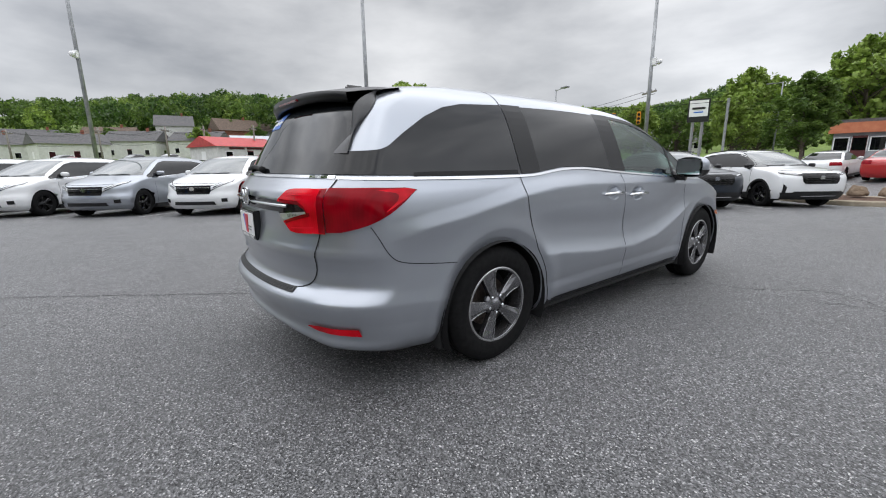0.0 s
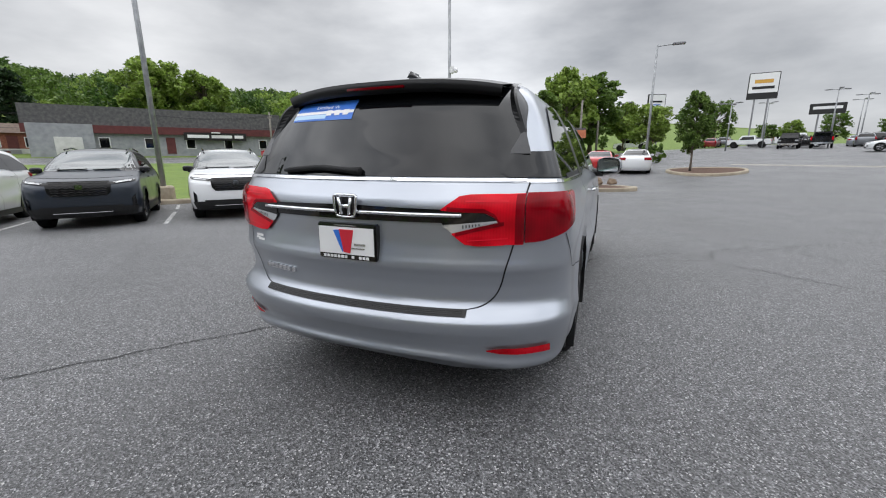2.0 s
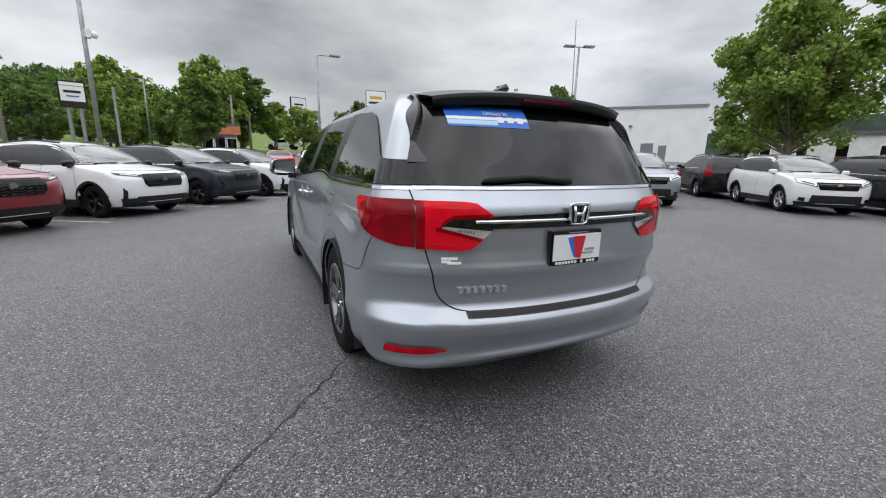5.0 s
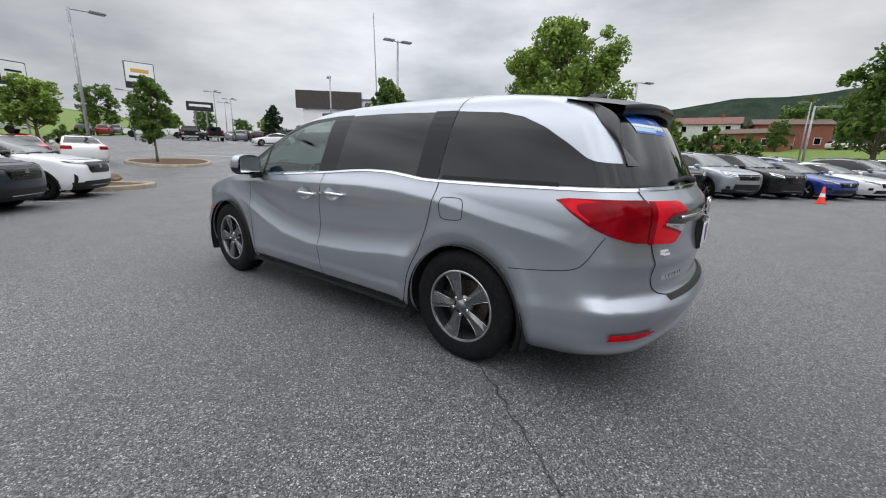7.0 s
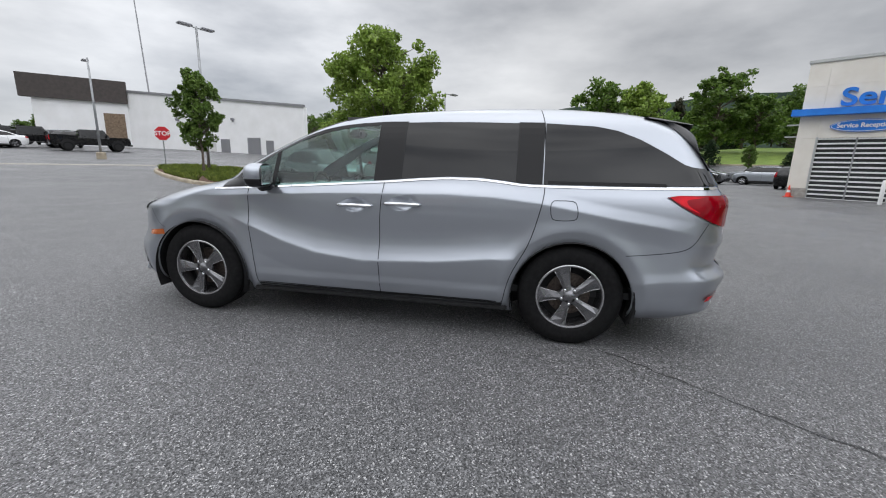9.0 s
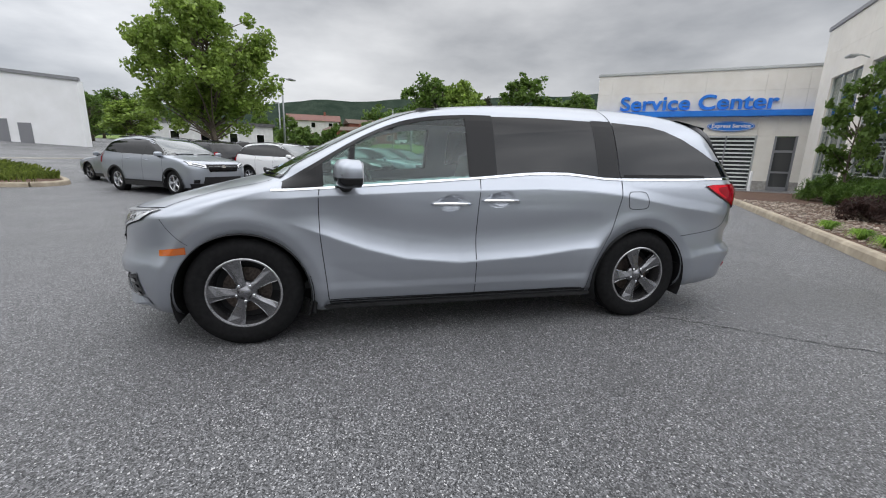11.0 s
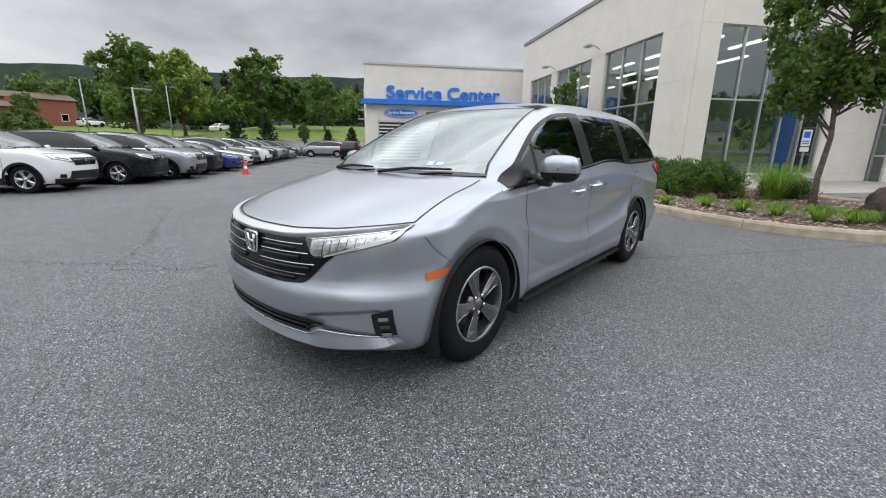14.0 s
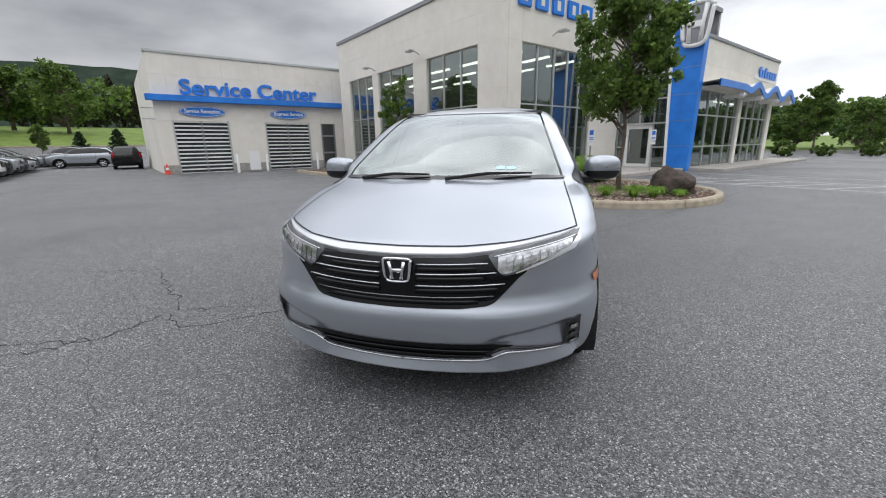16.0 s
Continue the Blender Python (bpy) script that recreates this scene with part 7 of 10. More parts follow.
def build_showroom():
    top = 7.62
    b = tagged(new("dealership_building"), "cream stucco showroom with tall windows and a blue entrance tower", "car dealership")
    rows = [(0.0, 0.42), (5.32, 6.45), (6.45, top)]
    mids = [(0.42, 1.95), (1.95, 3.55), (3.55, 5.32)]
    # long front
    spans = [(0.0, 1.40), (1.40, 5.0), (5.0, 6.12), (6.12, 9.64), (9.64, 10.30), (10.30, 13.25), (13.25, 14.6)]
    panel_wall(b, "x", spans, rows, -0.3, 0.0)
    panel_wall(b, "x", [spans[0], spans[2], spans[4], spans[6]], mids, -0.3, 0.0)
    glazing(b, "x", 1.40, 5.0, 0.42, 5.32, 0.0, (2.58, 3.80), (1.0, 2.98))
    glazing(b, "x", 6.12, 9.64, 0.42, 5.32, 0.0, (7.30, 8.47), (1.0, 2.98))
    glazing(b, "x", 10.30, 13.25, 0.42, 5.32, 0.0, (11.28, 12.26), (1.0, 2.98))
    # short front towards the entrance
    spans2 = [(-1.12, 0.0), (-6.2, -1.12), (-8.73, -6.2)]
    panel_wall(b, "y", [(-1.12, -0.31), spans2[1], spans2[2]], rows, 0.3, 0.0)
    panel_wall(b, "y", [(-1.12, -0.31), spans2[2]], mids, 0.3, 0.0)
    glazing(b, "y", -6.2, -1.12, 0.42, 5.32, 0.0, (-2.20, -3.32, -4.30, -5.25)[::-1], (2.98,))
    # coping
    for lo, hi in (((-0.06, -0.36, top), (14.66, 0.06, top + 0.20)), ((-0.06, -8.73, top + 0.003), (0.36, -0.36, top + 0.197))):
        bpart("coping", box(lo, hi, 0.02), CAP_GREY, b, "grey metal coping")
    # body behind the fronts, floor, ceiling, roof
    bpart("back_wall", box((0.3, -8.0, 0.0), (14.6, -7.8, 5.9)), ROOM, b)
    bpart("side_wall", box((14.3, -7.8, 0.0), (14.6, -0.3, top)), ROOM, b)
    bpart("showroom_floor", box((0.3, -7.8, -0.05), (14.3, -0.3, 0.12)), ROOM_FLOOR, b)
    bpart("showroom_ceiling", box((0.3, -8.73, 5.6), (14.3, -0.3, 5.7)), ROOM, b)
    bpart("flat_roof", box((0.3, -24.0, top - 0.5), (14.6, -0.3, top - 0.3)), CAP_GREY, b)
    for y in (-1.6, -3.4, -5.2):
        for x in (1.2, 3.6, 6.0, 8.4, 10.8, 13.0):
            bpart("ceiling_lamp", box((x - 0.75, y - 0.07, 5.02), (x + 0.75, y + 0.07, 5.10)), LAMP_GLOW, b, "lit fluorescent batten")
    # blue name over the short front, drawn as plain blocks
    for i in range(5):
        y = -0.75 - i * 1.04
        bpart("sign_block", box((-0.10, y - 0.78, 6.55), (-0.006, y, 7.25), 0.03), BLUE_PANEL, b, "raised blue sign block")
        bpart("sign_block_cut", box((-0.104, y - 0.50, 6.72), (-0.098, y - 0.28, 7.08)), STUCCO, b)
    # wall lamps
    for x, y, z, along in ((5.55, 0.0, 5.62, "x"), (9.95, 0.0, 5.5, "x"), (0.0, -3.0, 5.75, "y")):
        arm = [(x, y, z), (x, y + 0.25, z + 0.12), (x, y + 0.55, z + 0.10)] if along == "x" else [(x, y, z), (x - 0.25, y, z + 0.12), (x - 0.55, y, z + 0.10)]
        wl = bpart("wall_lamp", tube(arm, [0.03, 0.03, 0.03], 8), FRAME_ALU, b, "pale wall lamp")
        head = box((arm[-1][0] - 0.22, arm[-1][1] - 0.16, arm[-1][2] - 0.06), (arm[-1][0] + 0.22, arm[-1][1] + 0.16, arm[-1][2] + 0.03), 0.03)
        bpart("lamp_head", head, FRAME_ALU, wl)

    # entrance glazing between the short front and the tower
    ent = [(-2.75, 0.0)]
    glazing(b, "x", -2.75, -1.86, 0.05, 7.6, -8.73, (), (1.1, 2.25, 3.4, 4.55, 5.7, 6.8), bar=0.07)
    glazing(b, "x", -0.46, -0.02, 0.05, 7.6, -8.73, (), (1.1, 2.25, 3.4, 4.55, 5.7, 6.8), bar=0.07)
    glazing(b, "x", -1.86, -0.46, 2.25, 7.6, -8.73, (-1.16,), (3.4, 4.55, 5.7, 6.8), bar=0.07)
    door = new("entrance_door")
    door.parent = b
    door["label"] = "white-framed glass entrance door"
    for x0, x1, z0, z1 in ((-1.83, -1.66, 0.03, 2.18), (-0.62, -0.49, 0.03, 2.18), (-1.66, -0.62, 2.0, 2.18), (-1.66, -0.62, 0.03, 0.28)):
        bpart("door_rail", box((x0, -8.92, z0), (x1, -8.84, z1)), WHITE_MARK, door)
    dp = bpart("door_pane", box((-1.66, -8.885, 0.28), (-0.62, -8.875, 2.0)), PANE, door)
    dp.visible_shadow = False
    bpart("door_handle", tube([(-0.75, -8.80, 0.8), (-0.75, -8.80, 1.4)], 0.02, 8), CHROME, door)
    bpart("entrance_back", box((-2.7, -13.0, 0.0), (0.3, -12.8, 7.6)), ROOM, b)
    bpart("entrance_floor", box((-2.7, -12.8, -0.05), (0.3, -8.95, 0.06)), ROOM_FLOOR, b)
    bpart("entrance_roof", box((-2.75, -13.0, 7.62), (0.3, -8.70, 7.82)), CAP_GREY, b)

    # blue tower with an arched shoulder and its badge
    tw = new("entrance_tower")
    tw.parent = b
    tw["label"] = "tall blue metal entrance tower"
    arch = []
    for k in range(13):
        t = math.pi / 2 * k / 12
        arch.append((-1.75 - 0.75 * math.sin(t), 6.95 + 0.95 * math.cos(t)))
    outline = [(-2.78, 0.0), (-3.70, 0.0), (-3.88, 9.2), (0.0, 9.2), (0.0, 7.9)] + arch + [(-2.5, 6.0)]
    bpart("tower_face", prism(outline, -8.60, -9.0), BLUE_PANEL, tw)
    for z in (1.15, 2.3, 3.45, 4.6, 5.75):
        bpart("tower_joint", box((-3.70 - 0.019 * z, -8.598, z - 0.008), (-2.74 + 0.02 * z, -8.592, z + 0.008)), CAP_GREY, tw)
    rim = [(x, -8.56, z) for x, z in [(-2.72, 0.0), (-2.46, 6.0)] + arch[::-1][0:13] + [(0.0, 7.9)]]
    bpart("arch_trim", tube(rim, 0.07, 8), WHITE_MARK, tw)
    # the badge on the tower: a pale rounded shield with two uprights and a bar
    bd = new("tower_badge")
    bd.parent = b
    loop = fine([(-0.62, 0, 0.60), (-0.50, 0, 0.82), (0, 0, 0.86), (0.50, 0, 0.82), (0.62, 0, 0.60), (0.50, 0, -0.62), (0.36, 0, -0.84), (0, 0, -0.88), (-0.36, 0, -0.84), (-0.50, 0, -0.62), (-0.62, 0, 0.60)], 48)
    back = bmesh.new()
    f = [back.verts.new(p) for p in loop[:-1]]
    g = [back.verts.new(p + Vector((0, 0.14, 0))) for p in loop[:-1]]
    back.faces.new(f)
    back.faces.new(g[::-1])
    for i in range(len(f)):
        back.faces.new((f[i], f[(i + 1) % len(f)], g[(i + 1) % len(f)], g[i]))
    bmesh.ops.recalc_face_normals(back, faces=back.faces)
    bpart("badge_back", back, CAP_GREY, bd)
    bpart("badge_frame", tube([p + Vector((0, 0.16, 0)) for p in loop], 0.09, 8), WHITE_MARK, bd, smooth=True)
    for s in (1, -1):
        bpart("badge_upright", tube([(s * 0.36, 0.17, 0.72), (s * 0.27, 0.17, 0.0), (s * 0.24, 0.17, -0.74)], [0.11, 0.08, 0.11], 8), WHITE_MARK, bd, smooth=True)
    bpart("badge_bar", box((-0.28, 0.10, -0.16), (0.28, 0.22, 0.12), 0.03), WHITE_MARK, bd)
    bd.matrix_parent_inverse = Matrix()
    bd.location = (-3.42, -8.60, 6.30)

    # side wing with a waved canopy
    wx, y0, y1, wt = -3.45, -21.0, -9.6, 5.95
    panel_wall(b, "y", [(y0, y0 + 4), (y0 + 4, y0 + 8), (y0 + 8, y1)], [(3.75, 4.85), (4.85, wt)], 0.3, wx)
    panel_wall(b, "y", [(y0, y0 + 0.6), (-15.6, -15.2)], [(0.0, 3.75)], 0.3, wx)
    glazing(b, "y", y0 + 0.6, -15.6, 0.1, 3.75, wx, [y0 + 0.6 + 1.2 * i for i in range(1, 4)], (1.1, 2.6), bar=0.07)
    glazing(b, "y", -15.2, y1 - 0.2, 0.1, 3.75, wx, [-15.2 + 1.35 * i for i in range(1, 4)], (1.1, 2.6), bar=0.07)
    bpart("wing_end", box((wx + 0.3, y0, 0.0), (10.0, y0 + 0.3, wt)), STUCCO, b)
    bpart("wing_back", box((1.2, y0 + 0.3, 0.0), (1.4, y1, 3.9)), ROOM, b)
    bpart("wing_floor", box((wx + 0.3, y0 + 0.3, -0.05), (1.2, y1, 0.08)), ROOM_FLOOR, b)
    bpart("wing_ceiling", box((wx + 0.3, y0 + 0.3, 3.9), (1.2, y1, 4.0)), ROOM, b)
    bpart("wing_roof", box((wx + 0.3, y0 + 0.3, wt - 0.3), (1.2, y1, wt - 0.2)), CAP_GREY, b)
    bpart("wing_coping", box((wx - 0.06, y0 - 0.06, wt), (wx + 0.36, y1, wt + 0.16), 0.02), CAP_GREY, b)
    for y in (-11.5, -14.0, -16.5, -19.0):
        bpart("wing_lamp", box((-2.0, y - 0.6, 3.55), (-1.86, y + 0.6, 3.62)), LAMP_GLOW, b)
    wave, soffit = [], []
    for k in range(181):
        y = y1 + 0.3 - 12.4 * k / 180
        z = 3.90 + 0.24 * smoothstep(-12.4, -14.5, y) * math.cos((y + 14.6) * 2 * math.pi / 2.9)
        wave.append([(wx - 0.95, y, z + 0.15), (wx - 0.95, y, z - 0.15), (wx - 0.88, y, z - 0.15), (wx - 0.88, y, z + 0.15), (wx - 0.95, y, z + 0.15)])
        soffit.append([(wx - 0.88, y, z - 0.12), (wx - 0.004, y, 3.80 + 0.3 * (z - 3.90)), (wx - 0.004, y, 3.95 + 0.3 * (z - 3.90)), (wx - 0.88, y, z + 0.12)])
    bpart("canopy_fascia", from_grid(wave), BLUE_PANEL, b, "waved blue canopy edge")
    bpart("canopy_soffit", from_grid(soffit), STUCCO, b, "pale canopy soffit")
    bpart("wing_sign", box((wx - 0.06, -20.6, 4.72), (wx - 0.004, -16.9, 4.98)), WHITE_MARK, b, "white sign backing")
    for i in range(7):
        y = -17.3 - i * 0.46
        bpart("wing_sign_block", box((wx - 0.10, y - 0.36, 4.86), (wx - 0.062, y, 5.42 if i in (0, 2) else 5.28), 0.02), BLUE_PANEL, b)
    for y in (-12.6, -15.4, -18.2, -20.9):
        bpart("canopy_bracket", box((wx - 1.0, y - 0.12, 3.42), (wx, y + 0.12, 3.66), 0.08), WHITE_MARK, b, "white rounded canopy bracket")
    set_site(b)


def build_service():
    s = tagged(new("service_building"), "low cream service building with blue band and two slatted garage doors", "service centre")
    x, top = 14.6, 6.12
    g1, g2, dr = (7.02, 9.68), (2.36, 5.0), (0.62, 1.58)
    spans = [(0.0, dr[0]), dr, (dr[1], g2[0]), g2, (g2[1], g1[0]), g1, (g1[1], 10.42)]
    panel_wall(s, "y", spans, [(2.82, 4.1), (4.1, 5.1), (5.1, top)], 0.3, x)
    panel_wall(s, "y", spans[::2], [(0.52, 2.82)], 0.3, x)
    panel_wall(s, "y", spans[::2], [(0.0, 0.52)], 0.34, x - 0.04, STONE_BASE)
    bpart("side_wall", box((x + 0.3, 10.12, 0.0), (x + 14, 10.42, top)), STUCCO, s)
    bpart("rear_wall", box((x + 9.0, 0.0, 0.0), (x + 9.2, 10.12, top - 0.2)), ROOM, s)
    bpart("flat_roof", box((x + 0.3, 0.0, top - 0.4), (x + 14, 10.12, top - 0.25)), CAP_GREY, s)
    bpart("workshop_floor", box((x + 0.3, 0.0, -0.05), (x + 9.0, 10.12, 0.03)), ROOM_FLOOR, s)
    bpart("coping", box((x - 0.06, 0.0, top), (x + 0.36, 10.48, top + 0.14), 0.02), FRAME_ALU, s)
    bpart("blue_band", box((x - 0.42, 0.1, 3.80), (x - 0.004, 10.72, 4.10), 0.015), BLUE_PANEL, s, "projecting blue metal band")
    for a0, a1 in (g1, g2):
        d = new("garage_door")
        d.parent = s
        d["label"] = "garage door of dark glass between pale slats"
        bpart("glass_panel", box((x + 0.10, a0, 0.02), (x + 0.14, a1, 2.82)), DOOR_GLASS, d)
        n = 13
        for i in range(n + 1):
            z = 0.06 + (2.72 - 0.0) * i / n
            bpart("slat", box((x + 0.04, a0, z - 0.036), (x + 0.10, a1, z + 0.036), 0.006), WHITE_MARK, d)
        bpart("centre_track", box((x + 0.02, (a0 + a1) / 2 - 0.03, 0.05), (x + 0.04, (a0 + a1) / 2 + 0.03, 2.95)), CAP_GREY, d)
        for y in (a0, a1):
            bpart("jamb", box((x - 0.01, y - 0.04, 0.0), (x + 0.12, y + 0.04, 2.86)), FRAME_ALU, d)
    d = new("service_door")
    d.parent = s
    d["label"] = "glazed side door with a window above"
    bpart("door_leaf", box((x + 0.06, dr[0] + 0.05, 0.03), (x + 0.10, dr[1] - 0.05, 2.02)), DOOR_GLASS, d)
    bpart("door_light", box((x + 0.06, dr[0] + 0.05, 2.10), (x + 0.10, dr[1] - 0.05, 2.78)), DOOR_GLASS, d)
    for y0, y1, z0, z1 in ((dr[0], dr[0] + 0.10, 0.0, 2.82), (dr[1] - 0.10, dr[1], 0.0, 2.82), (dr[0], dr[1], 2.0, 2.12), (dr[0], dr[1], 0.0, 0.25), (dr[0], dr[1], 0.95, 1.05)):
        bpart("door_frame", box((x + 0.02, y0, z0), (x + 0.12, y1, z1)), CAP_GREY, d)
    face = Matrix.Rotation(radians(-90), 4, "Z")
    t = text_mesh("service_sign", "Service Center", 1.04, 0.10, BLUE_PANEL, Matrix.Translation((x - 0.08, 5.45, 4.52)) @ face, s, extra=0.022)
    w = max(v.co.y for v in t.data.vertices) - min(v.co.y for v in t.data.vertices)
    k = 7.42 / w
    for v in t.data.vertices:
        v.co.y = 5.45 + (v.co.y - 5.45) * k
    t["label"] = "raised blue letters"
    for (a0, a1), words in (((7.12, 9.32), "Service Reception"), ((2.54, 4.66), "Express Service")):
        c = (a0 + a1) / 2
        o = bmesh.new()
        ring = [o.verts.new((x - 0.10, c + (a1 - a0) / 2 * math.cos(2 * math.pi * i / 48), 3.32 + 0.27 * math.sin(2 * math.pi * i / 48))) for i in range(48)]
        ring2 = [o.verts.new(v.co + Vector((0.09, 0, 0))) for v in ring]
        o.faces.new(ring)
        o.faces.new(ring2[::-1])
        for i in range(48):
            o.faces.new((ring[i], ring[(i + 1) % 48], ring2[(i + 1) % 48], ring2[i]))
        bmesh.ops.recalc_face_normals(o, faces=o.faces)
        ov = bpart("oval_sign", o, BLUE_PANEL, s, "blue oval sign with white letters")
        bpart("oval_rim", tube([(x - 0.11, c + ((a1 - a0) / 2 - 0.05) * math.cos(2 * math.pi * i / 48), 3.32 + 0.235 * math.sin(2 * math.pi * i / 48)) for i in range(49)], 0.012, 5), WHITE_MARK, ov)
        tx = text_mesh("oval_text", words, 0.26, 0.02, WHITE_MARK, Matrix.Translation((x - 0.115, c, 3.33)) @ face, ov, extra=0.006)
        w = max(v.co.y for v in tx.data.vertices) - min(v.co.y for v in tx.data.vertices)
        for v in tx.data.vertices:
            v.co.y = c + (v.co.y - c) * 1.72 / w
    for y in (10.62,):
        for z in (2.9, 3.45):
            bpart("side_bracket", box((x + 0.5, 10.42, z), (x + 0.62, 10.95, z + 0.06)), FRAME_ALU, s)
    # set back from the showroom's front and a little larger
    grow = Matrix.Translation((16.1, 12.3, 1.34)) @ Matrix.Diagonal((1.0, 1.057, 1.057, 1)) @ Matrix.Translation((-14.6, -12.3, -1.34))
    for ob in s.children_recursive:
        if ob.type == "MESH":
            ob.data.transform(grow)
    set_site(s)


build_showroom()
build_service()


def cone(x, y):
    c = tagged(new("traffic_cone"), "orange plastic traffic cone on a square base", "traffic cone", "cones")
    m = material("cone_orange", (0.75, 0.06, 0.03), 0.5) if "cone_orange" not in bpy.data.materials else bpy.data.materials["cone_orange"]
    part("cone_base", box((-0.17, -0.17, 0.0), (0.17, 0.17, 0.035), 0.01), m, c)
    part("cone_body", lathe([(0.125, 0.035), (0.09, 0.2), (0.05, 0.45), (0.028, 0.58), (0.001, 0.585)], 20, "z"), m, c, smooth=True)
    part("cone_band", lathe([(0.086, 0.235), (0.066, 0.36)], 20, "z"), WHITE_MARK, c, smooth=True)
    c.location = stand(x, y)


cone(19.95, -14.75)
cone(16.35, -4.75)

brd = tagged(new("sign_board"), "white folding notice board standing by the wall", "notice board")
part("board", box((-0.04, -0.30, 0.12), (0.04, 0.30, 1.2), 0.01), WHITE_MARK, brd)
part("board_foot", box((-0.2, -0.3, 0.0), (0.2, 0.3, 0.12), 0.02), CAP_GREY, brd)
brd.matrix_world = SITE @ Matrix.Translation((14.15, 5.95, 0))
for y in (6.86, 5.25, 2.12):
    bo = obj("bollard", lathe([(0.001, 1.02), (0.06, 1.01), (0.075, 0.96), (0.075, 0.0)], 16, "z"), WHITE_MARK, smooth=True)
    tagged(bo, "white steel bollard beside the garage doors", "bollard", "bollards")
    bo.matrix_world = SITE @ Matrix.Translation((14.25, y, 0))

# raised concrete walk round the entrance
wk = bmesh.new()
for e0, e1, n0, n1 in ((5.2, 8.78, -18.3, -10.55), (3.6, 5.6, -33.0, -18.3)):
    for i in range(int((n1 - n0) / 1.5)):
        a, b2 = n0 + (n1 - n0) * i / int((n1 - n0) / 1.5), n0 + (n1 - n0) * (i + 1) / int((n1 - n0) / 1.5)
        vs = []
        m = Matrix((( EX.x, EY.x, 0, 0), (EX.y, EY.y, 0, 0), (0, 0, 1, 0), (0, 0, 0, 1)))
        add_box(wk, (e0, a + 0.006, -0.05), (e1, b2 - 0.006, 0.13), 0, m)
bmesh.ops.recalc_face_normals(wk, faces=wk.faces)
tagged(obj("pavement", wk, WALK), "pale concrete walk of jointed slabs", "pavement", kind="structure")

# ---- plants ----
def leaves_mesh(name, centres, spread, count, size, rng, droop=0.3, stretch=1.6):
    """Many small bent leaves round given centres, as one mesh."""
    c = np.repeat(np.asarray(centres, float), count, 0)
    n = len(c)
    off = rng.normal(size=(n, 3))
    off /= np.linalg.norm(off, axis=1, keepdims=True)
    sp = np.repeat(np.asarray(spread, float).reshape(-1, 1), count, 0) if np.ndim(spread) else spread
    p = c + off * sp * rng.uniform(0.15, 1.0, (n, 1)) ** 0.6
    d = rng.normal(size=(n, 3))
    d[:, 2] -= droop
    d /= np.linalg.norm(d, axis=1, keepdims=True)
    s = np.cross(d, rng.normal(size=(n, 3)))
    s /= np.maximum(np.linalg.norm(s, axis=1, keepdims=True), 1e-6)
    sz = size * rng.uniform(0.6, 1.35, (n, 1))
    a, b = p + d * sz * stretch / 2, p - d * sz * stretch / 2
    l, r = p + s * sz / 2, p - s * sz / 2
    verts = np.stack([b, l, a, r], 1).reshape(-1, 3)
    me = bpy.data.meshes.new(name)
    me.vertices.add(4 * n)
    me.vertices.foreach_set("co", verts.ravel())
    me.loops.add(4 * n)
    me.loops.foreach_set("vertex_index", np.arange(4 * n))
    me.polygons.add(n)
    me.polygons.foreach_set("loop_start", np.arange(0, 4 * n, 4))
    me.polygons.foreach_set("loop_total", np.full(n, 4))
    me.update()
    return me


